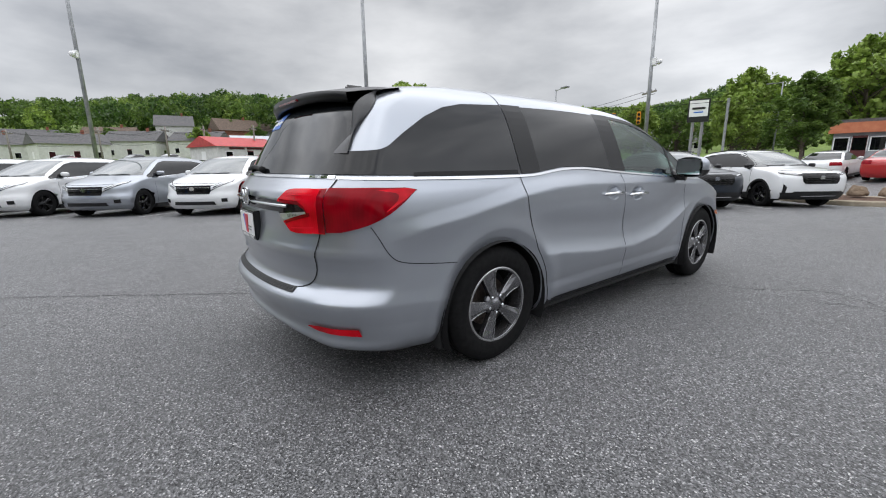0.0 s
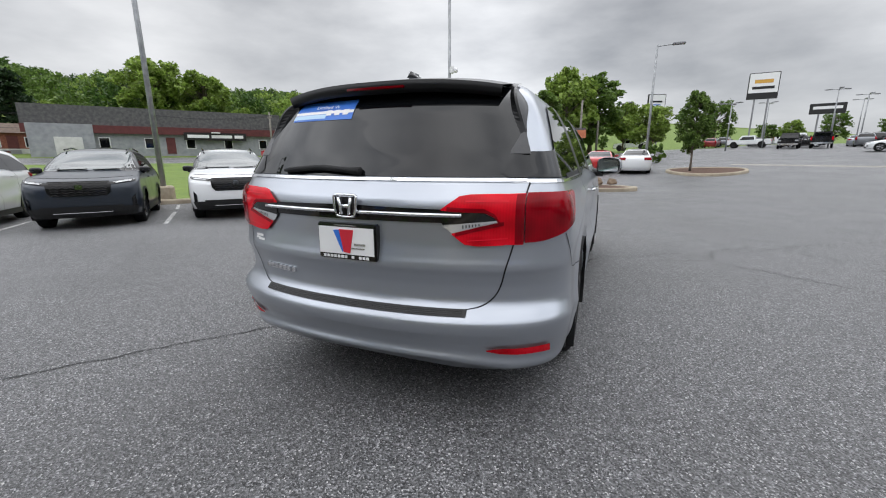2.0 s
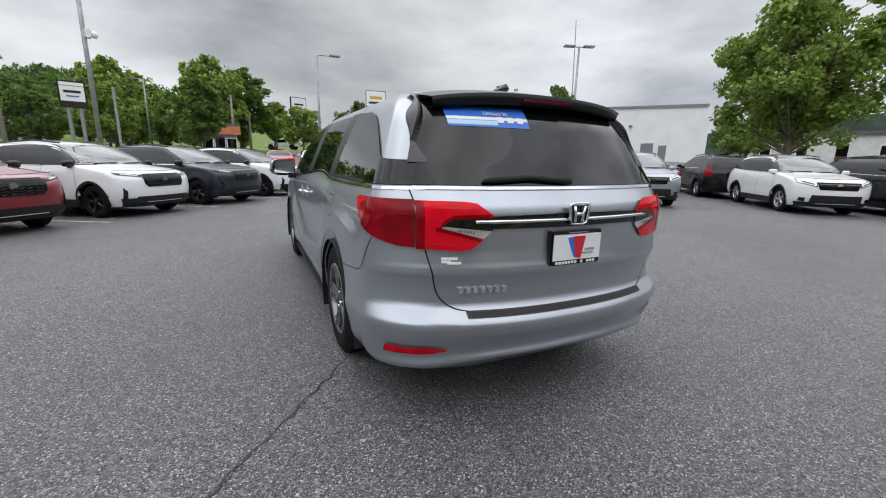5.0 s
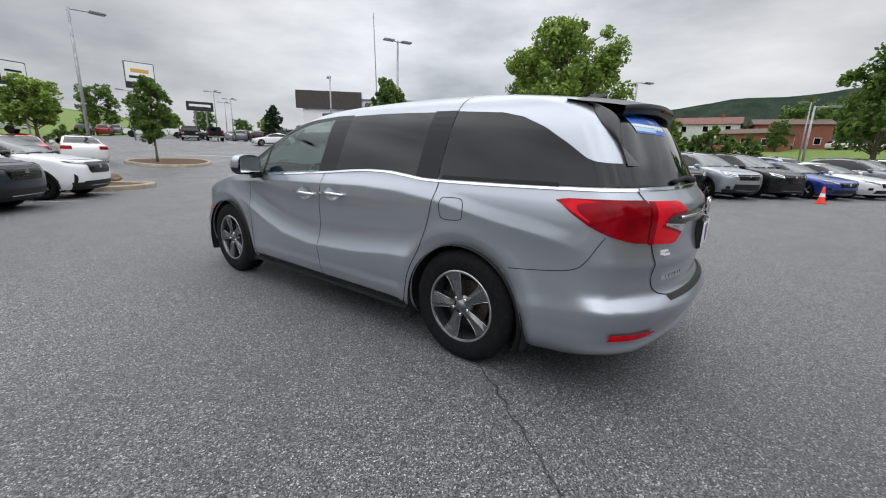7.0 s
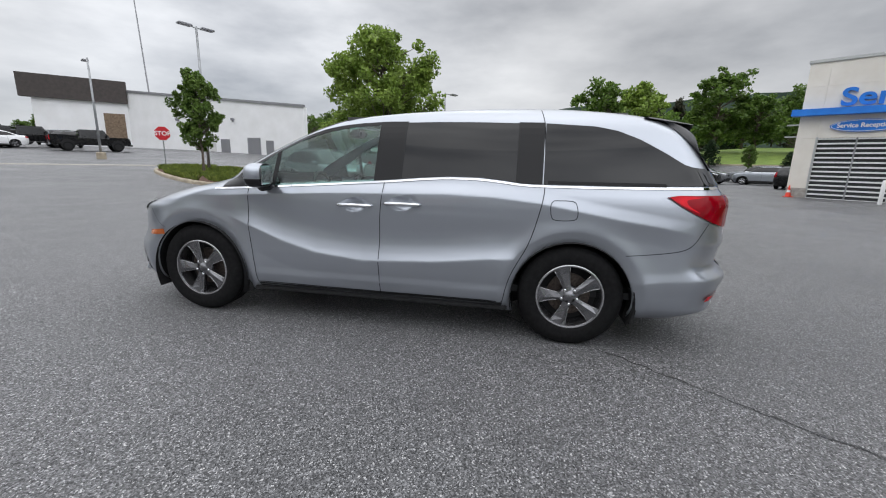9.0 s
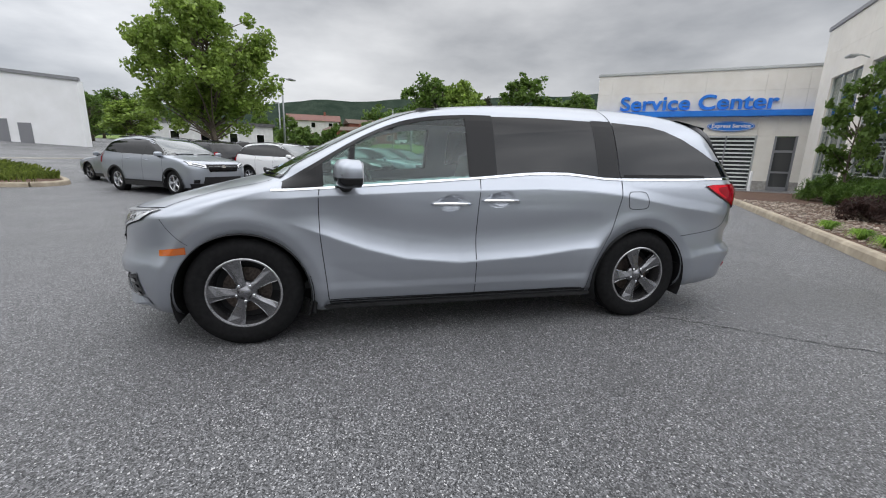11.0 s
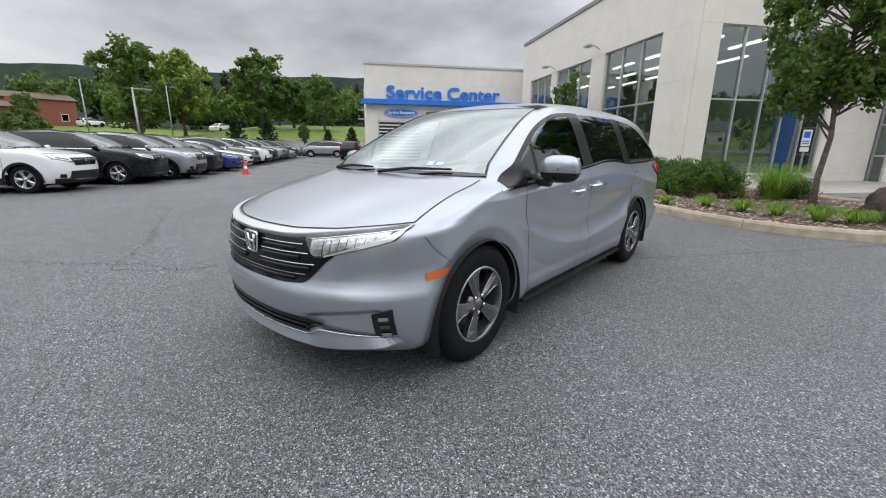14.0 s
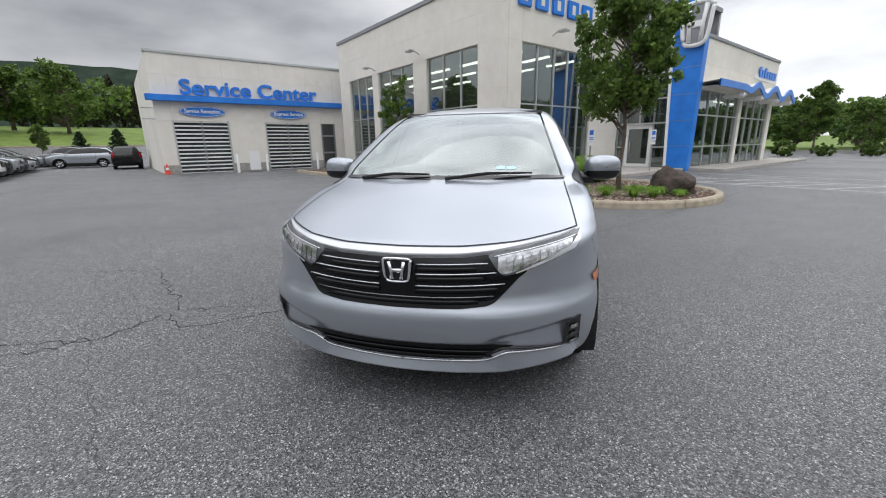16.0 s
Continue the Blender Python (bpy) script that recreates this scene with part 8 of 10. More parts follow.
def build_tree(height, crown_w, trunk_h, leaf, clumps, per, size, seed, label, trunk_r=0.09, shape="round", name="tree"):
    rng, rnd = np.random.default_rng(seed), random.Random(seed)
    tree = tagged(new(name), label, "tree", "trees")
    bm = bmesh.new()
    top = height * 0.82
    spine = [Vector((rnd.gauss(0, 0.02) * z, rnd.gauss(0, 0.02) * z, z)) for z in np.linspace(0, top, 7)]
    add_tube(bm, spine, [trunk_r * (1.35 if i == 0 else 1.0) * (1 - 0.85 * i / 6) for i in range(7)], 9)
    centres, spreads = [], []
    ch = height - trunk_h
    lobes = []
    for i in range(15):
        t = (i + rnd.uniform(0.2, 0.8)) / 15
        prof = math.sin(math.pi * (0.16 + 0.72 * t)) ** 0.8 * (1.0 - 0.2 * t if shape == "oval" else 1.0)
        a = i * 2.399963 + rnd.uniform(-0.5, 0.5)
        r = crown_w / 2 * prof * rnd.uniform(0.35, 0.80)
        lobes.append((Vector((r * math.cos(a), r * math.sin(a), trunk_h + ch * (0.10 + 0.80 * t))), crown_w * rnd.uniform(0.12, 0.21)))
    for i in range(clumps):
        t = (i + rnd.random()) / clumps
        if shape == "cone":
            z = trunk_h + ch * t
            a = i * 2.399963 + rnd.uniform(-0.4, 0.4)
            r = crown_w / 2 * ((1 - t) ** 0.7 + 0.05) * rnd.uniform(0.25, 1.15)
            c = Vector((r * math.cos(a), r * math.sin(a), z - 0.12 * r + rnd.gauss(0, 0.03) * ch))
            spreads.append(crown_w * rnd.uniform(0.05, 0.12))
        else:
            o, lr = lobes[i % len(lobes)]
            d = Vector((rnd.gauss(0, 1), rnd.gauss(0, 1), rnd.gauss(0.25, 0.8))).normalized()
            c = o + d * lr * rnd.uniform(0.55, 1.1)
            spreads.append(crown_w * rnd.uniform(0.045, 0.10))
        centres.append(tuple(c))
        r = math.hypot(c.x, c.y)
        if i % 2 == 0:
            base_z = max(trunk_h * 0.75, c.z - r * rnd.uniform(0.5, 0.9))
            q = Vector((0, 0, min(base_z, top * 0.97)))
            mid = q.lerp(c, 0.5) + Vector((0, 0, 0.06 * r))
            add_tube(bm, [q, mid, c], [trunk_r * 0.34, trunk_r * 0.2, trunk_r * 0.06], 5, cap=False)
    part("trunk", bm, BARK, tree, "grey-brown trunk and limbs", smooth=True)
    me = leaves_mesh("crown", centres, spreads, per, size, rng)
    me.materials.append(leaf)
    cr = new("crown", me)
    cr.parent = tree
    cr["label"] = "leafy crown with gaps"
    return tree


def world_of(e, n):
    p = EX * e + EY * n
    return (p.x, p.y)


def plant(proto, x, y, scale=1.0, turn=0.0, wide=1.0, drop=0.0):
    p = stand(x, y, -drop)
    return copy_thing(proto, Matrix.Translation(p) @ Matrix.Rotation(turn, 4, "Z") @ Matrix.Diagonal((scale * wide, scale * wide, scale, 1)))


def place_first(proto, x, y, turn=0.0):
    proto.location = stand(x, y)
    proto.rotation_euler = (0, 0, turn)
    return proto


# the entrance tree and the young trees of the car park
T_ENT = build_tree(5.6, 2.75, 1.75, LEAF_GREEN, 240, 70, 0.075, 11, "young maple with a dark green crown in the planting bed", 0.062, "oval")
place_first(T_ENT, -2.62, -7.55)
T_LOT = build_tree(5.2, 2.7, 1.5, LEAF_GREEN, 170, 70, 0.085, 12, "small car-park tree with a round green crown", 0.07, "oval")
place_first(T_LOT, 14.6, 14.7)
plant(T_LOT, 5.3, 22.8, 0.86, 1.3, 1.05)
T_LOW = build_tree(3.4, 2.2, 0.7, LEAF_GREEN, 70, 60, 0.075, 13, "small ornamental tree against the showroom wall", 0.04, "oval")
place_first(T_LOW, 6.3, -15.1)
T_LOW.scale = (1.05, 1.05, 1.28)
T_MID = build_tree(9.5, 7.6, 2.0, LEAF_BRIGHT, 260, 110, 0.15, 14, "broad bright green tree on the lawn", 0.18, "round")
place_first(T_MID, 26.8, 9.15)
T_MID.scale = (1.16, 1.16, 1.08)
T_BIG = build_tree(12.5, 9.5, 1.3, LEAF_GREEN, 180, 32, 0.34, 15, "large spreading green leafy tree", 0.24, "round")
place_first(T_BIG, 65.5, -13.0)
T_OAK = build_tree(13.0, 9.0, 1.4, LEAF_GREEN, 180, 32, 0.35, 16, "tall dark green leafy tree", 0.25, "oval")
place_first(T_OAK, 64.6, -29.4)
T_OAK.scale = (1.12, 1.12, 0.90)
T_PINE = build_tree(14.0, 8.5, 1.5, LEAF_CONIFER, 150, 30, 0.42, 17, "tall dark conifer on the slope", 0.2, "cone")
place_first(T_PINE, -100, 38)
T_PINE.scale = (1.15, 1.15, 0.88)
T_DEAD = build_tree(16.0, 9.0, 2.0, LEAF_BROWN, 150, 30, 0.46, 18, "brownish pine of the far wood", 0.2, "cone")
place_first(T_DEAD, *world_of(113, 57))
T_YEL = build_tree(7.0, 9.0, 1.0, LEAF_YELLOW, 110, 50, 0.30, 19, "yellow-green leafy tree among houses", 0.2, "round")
place_first(T_YEL, -49, 82)
T_BUSH = build_tree(1.6, 2.2, 0.05, LEAF_GREEN, 60, 36, 0.13, 20, "rounded green shrub with dense leaves", 0.05, "round", "shrub")
place_first(T_BUSH, 4.3, 35.9)
T_FAR = build_tree(9.5, 7.6, 2.0, LEAF_BRIGHT, 200, 36, 0.29, 21, "broad bright green tree in the distance", 0.18, "round")
place_first(T_FAR, 69, -19.4, 1.0)
T_FAR.scale = (1.22, 1.22, 1.22)
rs = random.Random(5)
# right-hand lawn and beyond
for x, y, p, s in ((63.9, -35.1, T_OAK, 0.66), (57.8, -36.1, T_BIG, 0.68), (76, -38, T_OAK, 0.62), (95, -52, T_BIG, 0.5), (70, -46, T_BIG, 0.4), (104, -62, T_OAK, 0.5), (104, -34, T_BIG, 0.6), (112, -22, T_BIG, 0.6), (98, 14, T_BIG, 0.5), (112, 3, T_BIG, 0.5), (92, -4, T_BIG, 0.42), (118, 22, T_BIG, 0.6), (80, 14, T_BIG, 0.42)):
    plant(p, x + rs.uniform(-1, 1), y + rs.uniform(-1, 1), s * rs.uniform(0.95, 1.05), rs.uniform(0, 6), rs.uniform(0.95, 1.1))
for e, n, k in ((110, 60, 1.0), (116, 54, 1.1), (121, 62, 0.9), (117, 45, 1.12), (121, 41, 1.2), (124, 37, 1.1), (119, 38, 0.95), (128, 44, 1.05), (126, 30, 0.9), (132, 17, 0.85), (136, 12, 0.95), (134, 6, 0.8), (140, -2, 0.85)):
    q = world_of(e, n)
    plant(T_DEAD if rs.random() < 0.9 else T_PINE, *q, k * rs.uniform(0.70, 0.84), rs.uniform(0, 6))
for x, y, s in ((51.8, 1.8, 2.4), (48, 4.5, 2.0), (54, -1, 2.0), (44.9, -24.8, 1.15), (45, 6, 2.2)):
    plant(T_LOT if s < 1.9 else T_BUSH, x, y, s * 0.55 if s < 1.9 else s, rs.uniform(0, 6))
# clipped conifers on the lawn and brown pines behind it
for x, y, s in ((47.2, -29.9, 0.15), (43.7, -31.2, 0.19), (55.8, -21.2, 0.24), (53.2, -24.4, 0.25)):
    plant(T_PINE, x, y, s, rs.uniform(0, 6), 1.1)
for x, y, s in ((80.2, -60.7, 0.55), (84, -58, 0.5), (76, -62.5, 0.5)):
    plant(T_DEAD, x, y, s, rs.uniform(0, 6), 0.85)
# behind the driveway and the far lot
for x, y, p, s in ((-2.0, 61.0, T_OAK, 0.95), (-5.0, 55.0, T_FAR, 0.95), (2.6, 66, T_FAR, 0.62), (-16.6, 62.8, T_FAR, 0.95), (89.7, 41.6, T_BIG, 0.72), (98, 49.4, T_OAK, 0.75), (94, 38, T_OAK, 0.66), (104, 44, T_BIG, 0.7), (-8.8, 85.2, T_BIG, 0.7), (42.7, 74.7, T_PINE, 0.5), (20, 95, T_BIG, 0.7), (-15, 62, T_BIG, 0.55), (-20, 50, T_BIG, 0.5), (-24, 48, T_FAR, 0.6), (67, 36, T_BIG, 0.55), (-12, 70, T_OAK, 0.55), (-28, 66, T_BIG, 0.6), (-14.5, 51, T_FAR, 0.62)):
    plant(p, x, y, s * rs.uniform(0.97, 1.03), rs.uniform(0, 6), 1.1)
plant(T_LOT, -4.2, 30.6, 1.16, 2.2, 1.4)
plant(T_FAR, 5.4, 53.9, 0.50, 0.5, 1.3)
plant(T_FAR, 48.0, 23.0, 0.40, 1.5, 1.7)
for i in range(15):
    q = at(-44 + 6.4 * i + rs.uniform(-2, 2), 106 + rs.uniform(0, 16))
    plant(rs.choice((T_FAR, T_BIG, T_OAK)), q.x, q.y, rs.uniform(0.34, 0.56), rs.uniform(0, 6), 1.2)
# past the entrance wing
for x, y, p, s in ((-26.4, -44.5, T_LOT, 1.3), (-32, -47, T_BIG, 0.42), (-38, -50, T_BIG, 0.46), (-30, -55, T_OAK, 0.5), (-45, -46, T_BIG, 0.5), (-22, -58, T_BIG, 0.5), (-50, -40, T_BIG, 0.45)):
    plant(p, x, y, s, rs.uniform(0, 6), 1.2)
for i in range(9):
    plant(T_BUSH, -20.5 - i * 2.6, -37.5 + i * 0.9 + rs.uniform(-0.5, 0.5), rs.uniform(0.55, 0.8), rs.uniform(0, 6), 1.3)
# among the houses across the road
for i in range(64):
    e, n = rs.uniform(-150, -84), -105 + i * 3.4 + rs.uniform(-3, 3)
    q = at(e, n)
    plant(rs.choice((T_FAR, T_BIG, T_OAK, T_BIG)), q.x, q.y, rs.uniform(0.4, 0.7), rs.uniform(0, 6))
for i in range(46):
    e, n = rs.uniform(-124, -78), -6 + i * 2.1 + rs.uniform(-3, 3)
    if e > -92 and -24 < n < 12:
        continue
    q = at(e, n)
    plant(rs.choice((T_FAR, T_BIG, T_OAK, T_OAK)), q.x, q.y, rs.uniform(0.36, 0.62), rs.uniform(0, 6), 1.15)
plant(T_FAR, -100, 64, 1.5, 1.0, 1.2)
plant(T_FAR, -94, 72, 1.3, 2.0, 1.2)


def build_woods():
    """The wooded slopes across the road and the trees along the far edges."""
    rng = np.random.default_rng(7)
    groups = {"g": [], "b": [], "d": []}
    # how high the western woods stand by bearing: the crest dips and swells
    crest = [(85, 9.5), (100, 9.2), (107, 8.2), (112, 6.8), (117, 5.9), (122, 6.5), (127, 6.5), (130, 7.7), (136, 8.0), (140, 7.6), (143, 8.8), (146, 9.8), (150, 8.8), (154, 7.6), (158, 8.8), (164, 8.2), (170, 9.0), (175, 8.0), (181, 7.0), (187, 6.4), (230, 5.5)]
    for i in range(1180):
        west = i < 900
        e, n = (rng.uniform(-255, -122), rng.uniform(-210, 170)) if west else (rng.uniform(92, 145), rng.uniform(-70, 75)) if i < 1080 else (rng.uniform(-45, 36), rng.uniform(-100, -66))
        p = at(e, n)
        h = rng.uniform(8, 12.5) if west else rng.uniform(5, 8.5) if i < 1080 else rng.uniform(3, 5.5)
        if west:
            far = math.hypot(p.x, p.y)
            h = min(h * 1.3, 1.3 + far * math.tan(radians(lerp_list(crest, math.degrees(math.atan2(p.y, p.x)) % 360))) * rng.uniform(0.94, 1.07) - p.z - 2.4)
            if h < 3.5:
                continue
        key = rng.choice(["g", "b", "d"], p=[0.45, 0.15, 0.4])
        rx = rng.uniform(2.8, 4.6)
        for k in range(15):
            d = rng.normal(size=3)
            d /= np.linalg.norm(d)
            groups[key].append((p.x + rx * d[0], p.y + rx * d[1], p.z + 1.0 + h * (0.5 + 0.5 * (d[2] if d[2] > -0.4 else -d[2]))))
    mats = {"g": LEAF_GREEN, "b": LEAF_BRIGHT, "d": LEAF_DARK}
    for key, cs in groups.items():
        me = leaves_mesh("far_woods", cs, 1.35, 20, 0.70, rng, stretch=1.2)
        me.materials.append(mats[key])
        tagged(new("far_woods", me), "dense green woods on the far slope", "woods", kind="stuff")


build_woods()


def build_mountain():
    """The long wooded ridge whose top is lost in cloud."""
    rows = []
    for i in range(9):
        t = i / 8
        row = []
        for k in range(121):
            a = math.radians(-85 + 190 * k / 120)
            d = 560 + 150 * t
            el = lerp_list([(-90, 8.0), (-60, 8.5), (-35, 8.6), (-5, 7.5), (0, 7.1), (12, 6.1), (30, 4.0), (50, 2.0), (105, 1.0)], math.degrees(a))
            ridge = 712 * math.tan(math.radians(el)) + 5 * noise.noise(Vector((a * 9, 0, 0))) * t + 4 * noise.noise(Vector((a * 23, t * 5, 1))) * (1 - t)
            row.append((d * math.cos(a), d * math.sin(a), -2 + ridge * t ** 0.9 + 2.0 * noise.noise(Vector((a * 90, t * 14, 2)))))
        rows.append(row)
    tagged(obj("mountain_ridge", from_grid(rows), HILL, smooth=False), "hazy wooded ridge under low cloud", "mountain", kind="structure")


build_mountain()


# planting bed along the showroom
BED = [world_of(*q) for q in ((20.0, -5.0), (14.0, -4.98), (9.0, -4.95), (5.0, -4.88), (3.0, -4.82), (1.7, -5.0), (0.75, -5.7), (0.28, -6.8), (0.32, -8.1), (0.95, -9.35), (2.3, -10.25), (4.2, -10.5), (8.5, -10.5), (8.9, -9.35), (14.0, -9.35), (20.0, -9.35))]
front = smooth_loop(BED[:13], 2, closed=False)
strip("kerb", [(p.x, p.y) for p in front], 0.17, 0.155, CONCRETE, "tan concrete kerb round the planting bed", 1.85)
BED_LOOP = [Vector((x, y, 0)) for x, y in BED]
full = smooth_loop(BED[:13], 2, closed=False) + [Vector((*q, 0)) for q in BED[13:]]
bmb = bmesh.new()
ring = [bmb.verts.new((p.x, p.y, 0.11)) for p in full]
bmb.faces.new(ring)
bmesh.ops.triangulate(bmb, faces=bmb.faces[:])
tagged(obj("planting_bed", bmb, MULCH), "brown mulch bed scattered with river pebbles", "planting bed", kind="structure")


def pebbles():
    rng = np.random.default_rng(3)
    rnd = random.Random(3)
    bm = bmesh.new()
    base = bmesh.new()
    bmesh.ops.create_icosphere(base, subdivisions=1, radius=1)
    vs, fs = [v.co.copy() for v in base.verts], [[v.index for v in f.verts] for f in base.faces]
    base.free()
    verts, faces = [], []
    for _ in range(9500):
        e, n = rnd.uniform(0.3, 14), rnd.uniform(-10.4, -5.1)
        if n < -6.4 and rnd.random() < 0.45:
            continue
        x, y = world_of(e, n)
        if not inside(full, x, y):
            continue
        s = rnd.uniform(0.012, 0.036)
        m = Matrix.Translation((x, y, 0.112 + s * 0.2)) @ Matrix.Rotation(rnd.uniform(0, 6.3), 4, "Z") @ Matrix.Diagonal((s * rnd.uniform(0.8, 1.7), s, s * 0.5, 1))
        o = len(verts)
        verts += [tuple(m @ v) for v in vs]
        faces += [[o + i for i in f] for f in fs]
    me = bpy.data.meshes.new("pebbles")
    me.from_pydata(verts, [], faces)
    me.materials.append(PEBBLE)
    tagged(new("pebbles", me), "scattered tan and brown river pebbles", "pebbles", kind="stuff")


pebbles()


def boulder(x, y, size, mat, label, seed, flat=0.6):
    bm = bmesh.new()
    bmesh.ops.create_icosphere(bm, subdivisions=4, radius=1)
    for v in bm.verts:
        d = 1 + 0.30 * noise.noise(v.co * 1.3 + Vector((seed, 0, 0))) + 0.20 * abs(noise.noise(v.co * 3 + Vector((0, seed, 0)))) + 0.10 * noise.noise(v.co * 8) + 0.04 * noise.noise(v.co * 19)
        v.co = Vector((v.co.x * size[0] * d, v.co.y * size[1] * d, max(v.co.z, -0.35) * size[2] * d))
    ob = tagged(obj("boulder", bm, mat, smooth=True), label, "boulder", "boulders")
    ob.location = (x, y, 0.11 + 0.25 * size[2])
    ob.rotation_euler = (0, 0, TURN)
    return ob


boulder(-3.75, -7.05, (0.56, 0.40, 0.46), STONE, "dark weathered boulder in the planting bed", 3)
boulder(-0.45, -8.75, (0.42, 0.25, 0.22), SANDSTONE, "flat brown sandstone block under the juniper", 5)
boulder(0.3, -7.6, (0.34, 0.22, 0.17), SANDSTONE, "flat brown sandstone block", 9)


def tuft(x, y, s, seed):
    rng = np.random.default_rng(seed)
    n = 560
    verts, faces = [], []
    for _ in range(n):
        a, lean, h = rng.uniform(0, 6.28), rng.uniform(0.05, 1.45), rng.uniform(0.65, 1.15) * s
        d = Vector((math.cos(a), math.sin(a), 0))
        w = 0.0042
        side = Vector((-d.y, d.x, 0)) * w
        b = d * rng.uniform(0, 0.07) * s / 0.3
        pts = [b, b + d * lean * 0.25 * h + Vector((0, 0, 0.55 * h)), b + d * lean * 0.62 * h + Vector((0, 0, 0.92 * h)), b + d * lean * 1.0 * h + Vector((0, 0, (1.05 - 0.55 * lean) * h))]
        o = len(verts)
        for p, k in zip(pts, (1, 1, 0.7, 0.15)):
            verts += [tuple(p + side * k), tuple(p - side * k)]
        faces += [(o + 2 * i, o + 2 * i + 1, o + 2 * i + 3, o + 2 * i + 2) for i in range(3)]
    me = bpy.data.meshes.new("grass_tuft")
    me.from_pydata(verts, [], faces)
    me.materials.append(GRASS_BLADE)
    ob = tagged(new("grass_tuft", me), "bright green clump of ornamental grass", "ornamental grass", "grass clumps")
    ob.location = (x, y, 0.10)
    return ob


for k, (x, y, s) in enumerate(((-0.93, -6.72, 0.33), (-1.58, -6.42, 0.36), (-2.13, -6.18, 0.38), (-2.70, -6.0, 0.42), (-3.15, -6.15, 0.38), (-3.35, -6.55, 0.30), (-3.75, -6.3, 0.26), (-0.2, -6.55, 0.28), (0.5, -7.1, 0.30), (1.2, -7.7, 0.28), (2.1, -8.3, 0.28))):
    tuft(x, y, s * 0.66, 40 + k)
tall = tuft(-1.92, -9.5, 0.85, 58)
tall["label"] = "tall olive clump of upright ornamental grass"


def juniper(x, y, w, h, leaf, label, seed, n=110, per=75):
    rng, rnd = np.random.default_rng(seed), random.Random(seed)
    sh = tagged(new("shrub"), label, "shrub", "shrubs")
    bm = bmesh.new()
    cs, sp = [], []
    for i in range(n):
        a, r = rnd.uniform(0, 6.28), math.sqrt(rnd.random())
        z = h * (0.25 + 0.75 * rnd.random()) * (1 - 0.45 * r * r)
        c = (w / 2 * r * math.cos(a), w / 2 * 0.8 * r * math.sin(a), z)
        cs.append(c)
        sp.append(rnd.uniform(0.12, 0.24))
        if i % 3 == 0:
            add_tube(bm, [(0, 0, 0), (c[0] * 0.5, c[1] * 0.5, c[2] * 0.6), c], [0.02, 0.012, 0.005], 5, cap=False)
    part("stem", bm, BARK, sh)
    me = leaves_mesh("foliage", cs, sp, per, 0.022, rng, droop=-0.8, stretch=8.0)
    me.materials.append(leaf)
    f = new("foliage", me)
    f.parent = sh
    sh.location = (x, y, 0.1)
    return sh


for k, (e, n, w, h) in enumerate(((6.9, -7.6, 2.1, 0.95), (8.3, -7.8, 1.5, 0.75), (11.9, -8.1, 1.3, 0.8), (5.3, -7.4, 1.9, 0.9), (13.4, -8.2, 1.7, 0.9), (15.5, -8.2, 2.0, 1.0))):
    x, y = world_of(e, n)
    juniper(x, y, w, h, LEAF_JUNIPER, "spreading green juniper against the showroom wall", 60 + k)
for k, (e, n) in enumerate(((9.0, -6.7), (4.6, -9.3))):
    x, y = world_of(e, n)
    juniper(x, y, 1.05, 0.55, LEAF_PURPLE if k == 0 else LEAF_DARK, "low purple-leaved shrub on pebbles" if k == 0 else "low dark shrub with upright twigs", 70 + k, 40, 60)

# kerbed islands of the car park
def kerbed(points, mat, label, kerb_label="pale concrete kerb of a car-park island"):
    loop = smooth_loop(points, 2)
    strip("kerb", [(p.x, p.y) for p in loop], 0.17, 0.15, CONCRETE, kerb_label, 2.4, closed=True)
    bed("island_bed", loop, mat, label)
    return loop


STOP_LOOP = kerbed([(11.0, 10.7), (12.3, 9.6), (14.2, 11.0), (17.6, 14.2), (19.8, 17.2), (19.0, 20.2), (16.6, 20.0), (12.2, 14.2)], MULCH, "dark planted earth of the stop-sign island")
kerbed([(4.1, 24.0), (4.9, 21.2), (6.4, 20.6), (8.0, 22.5), (8.6, 25.5), (7.0, 26.5), (5.0, 26.2)], MULCH, "brown mulch of the tree island")
kerbed([(2.3, 13.7), (1.6, 12.7), (0.4, 12.7), (-1.6, 14.6), (-4.2, 16.8), (-6.2, 18.0), (-5.0, 19.4), (-2.0, 17.6), (1.2, 15.2)], MULCH, "brown mulch of the end island")
for x, y, s in ((0.6, 14.0, 0.42), (1.2, 14.2, 0.34)):
    boulder(x, y, (s * 0.6, s * 0.5, s * 0.5), SANDSTONE, "tan boulder on the end island", 12)


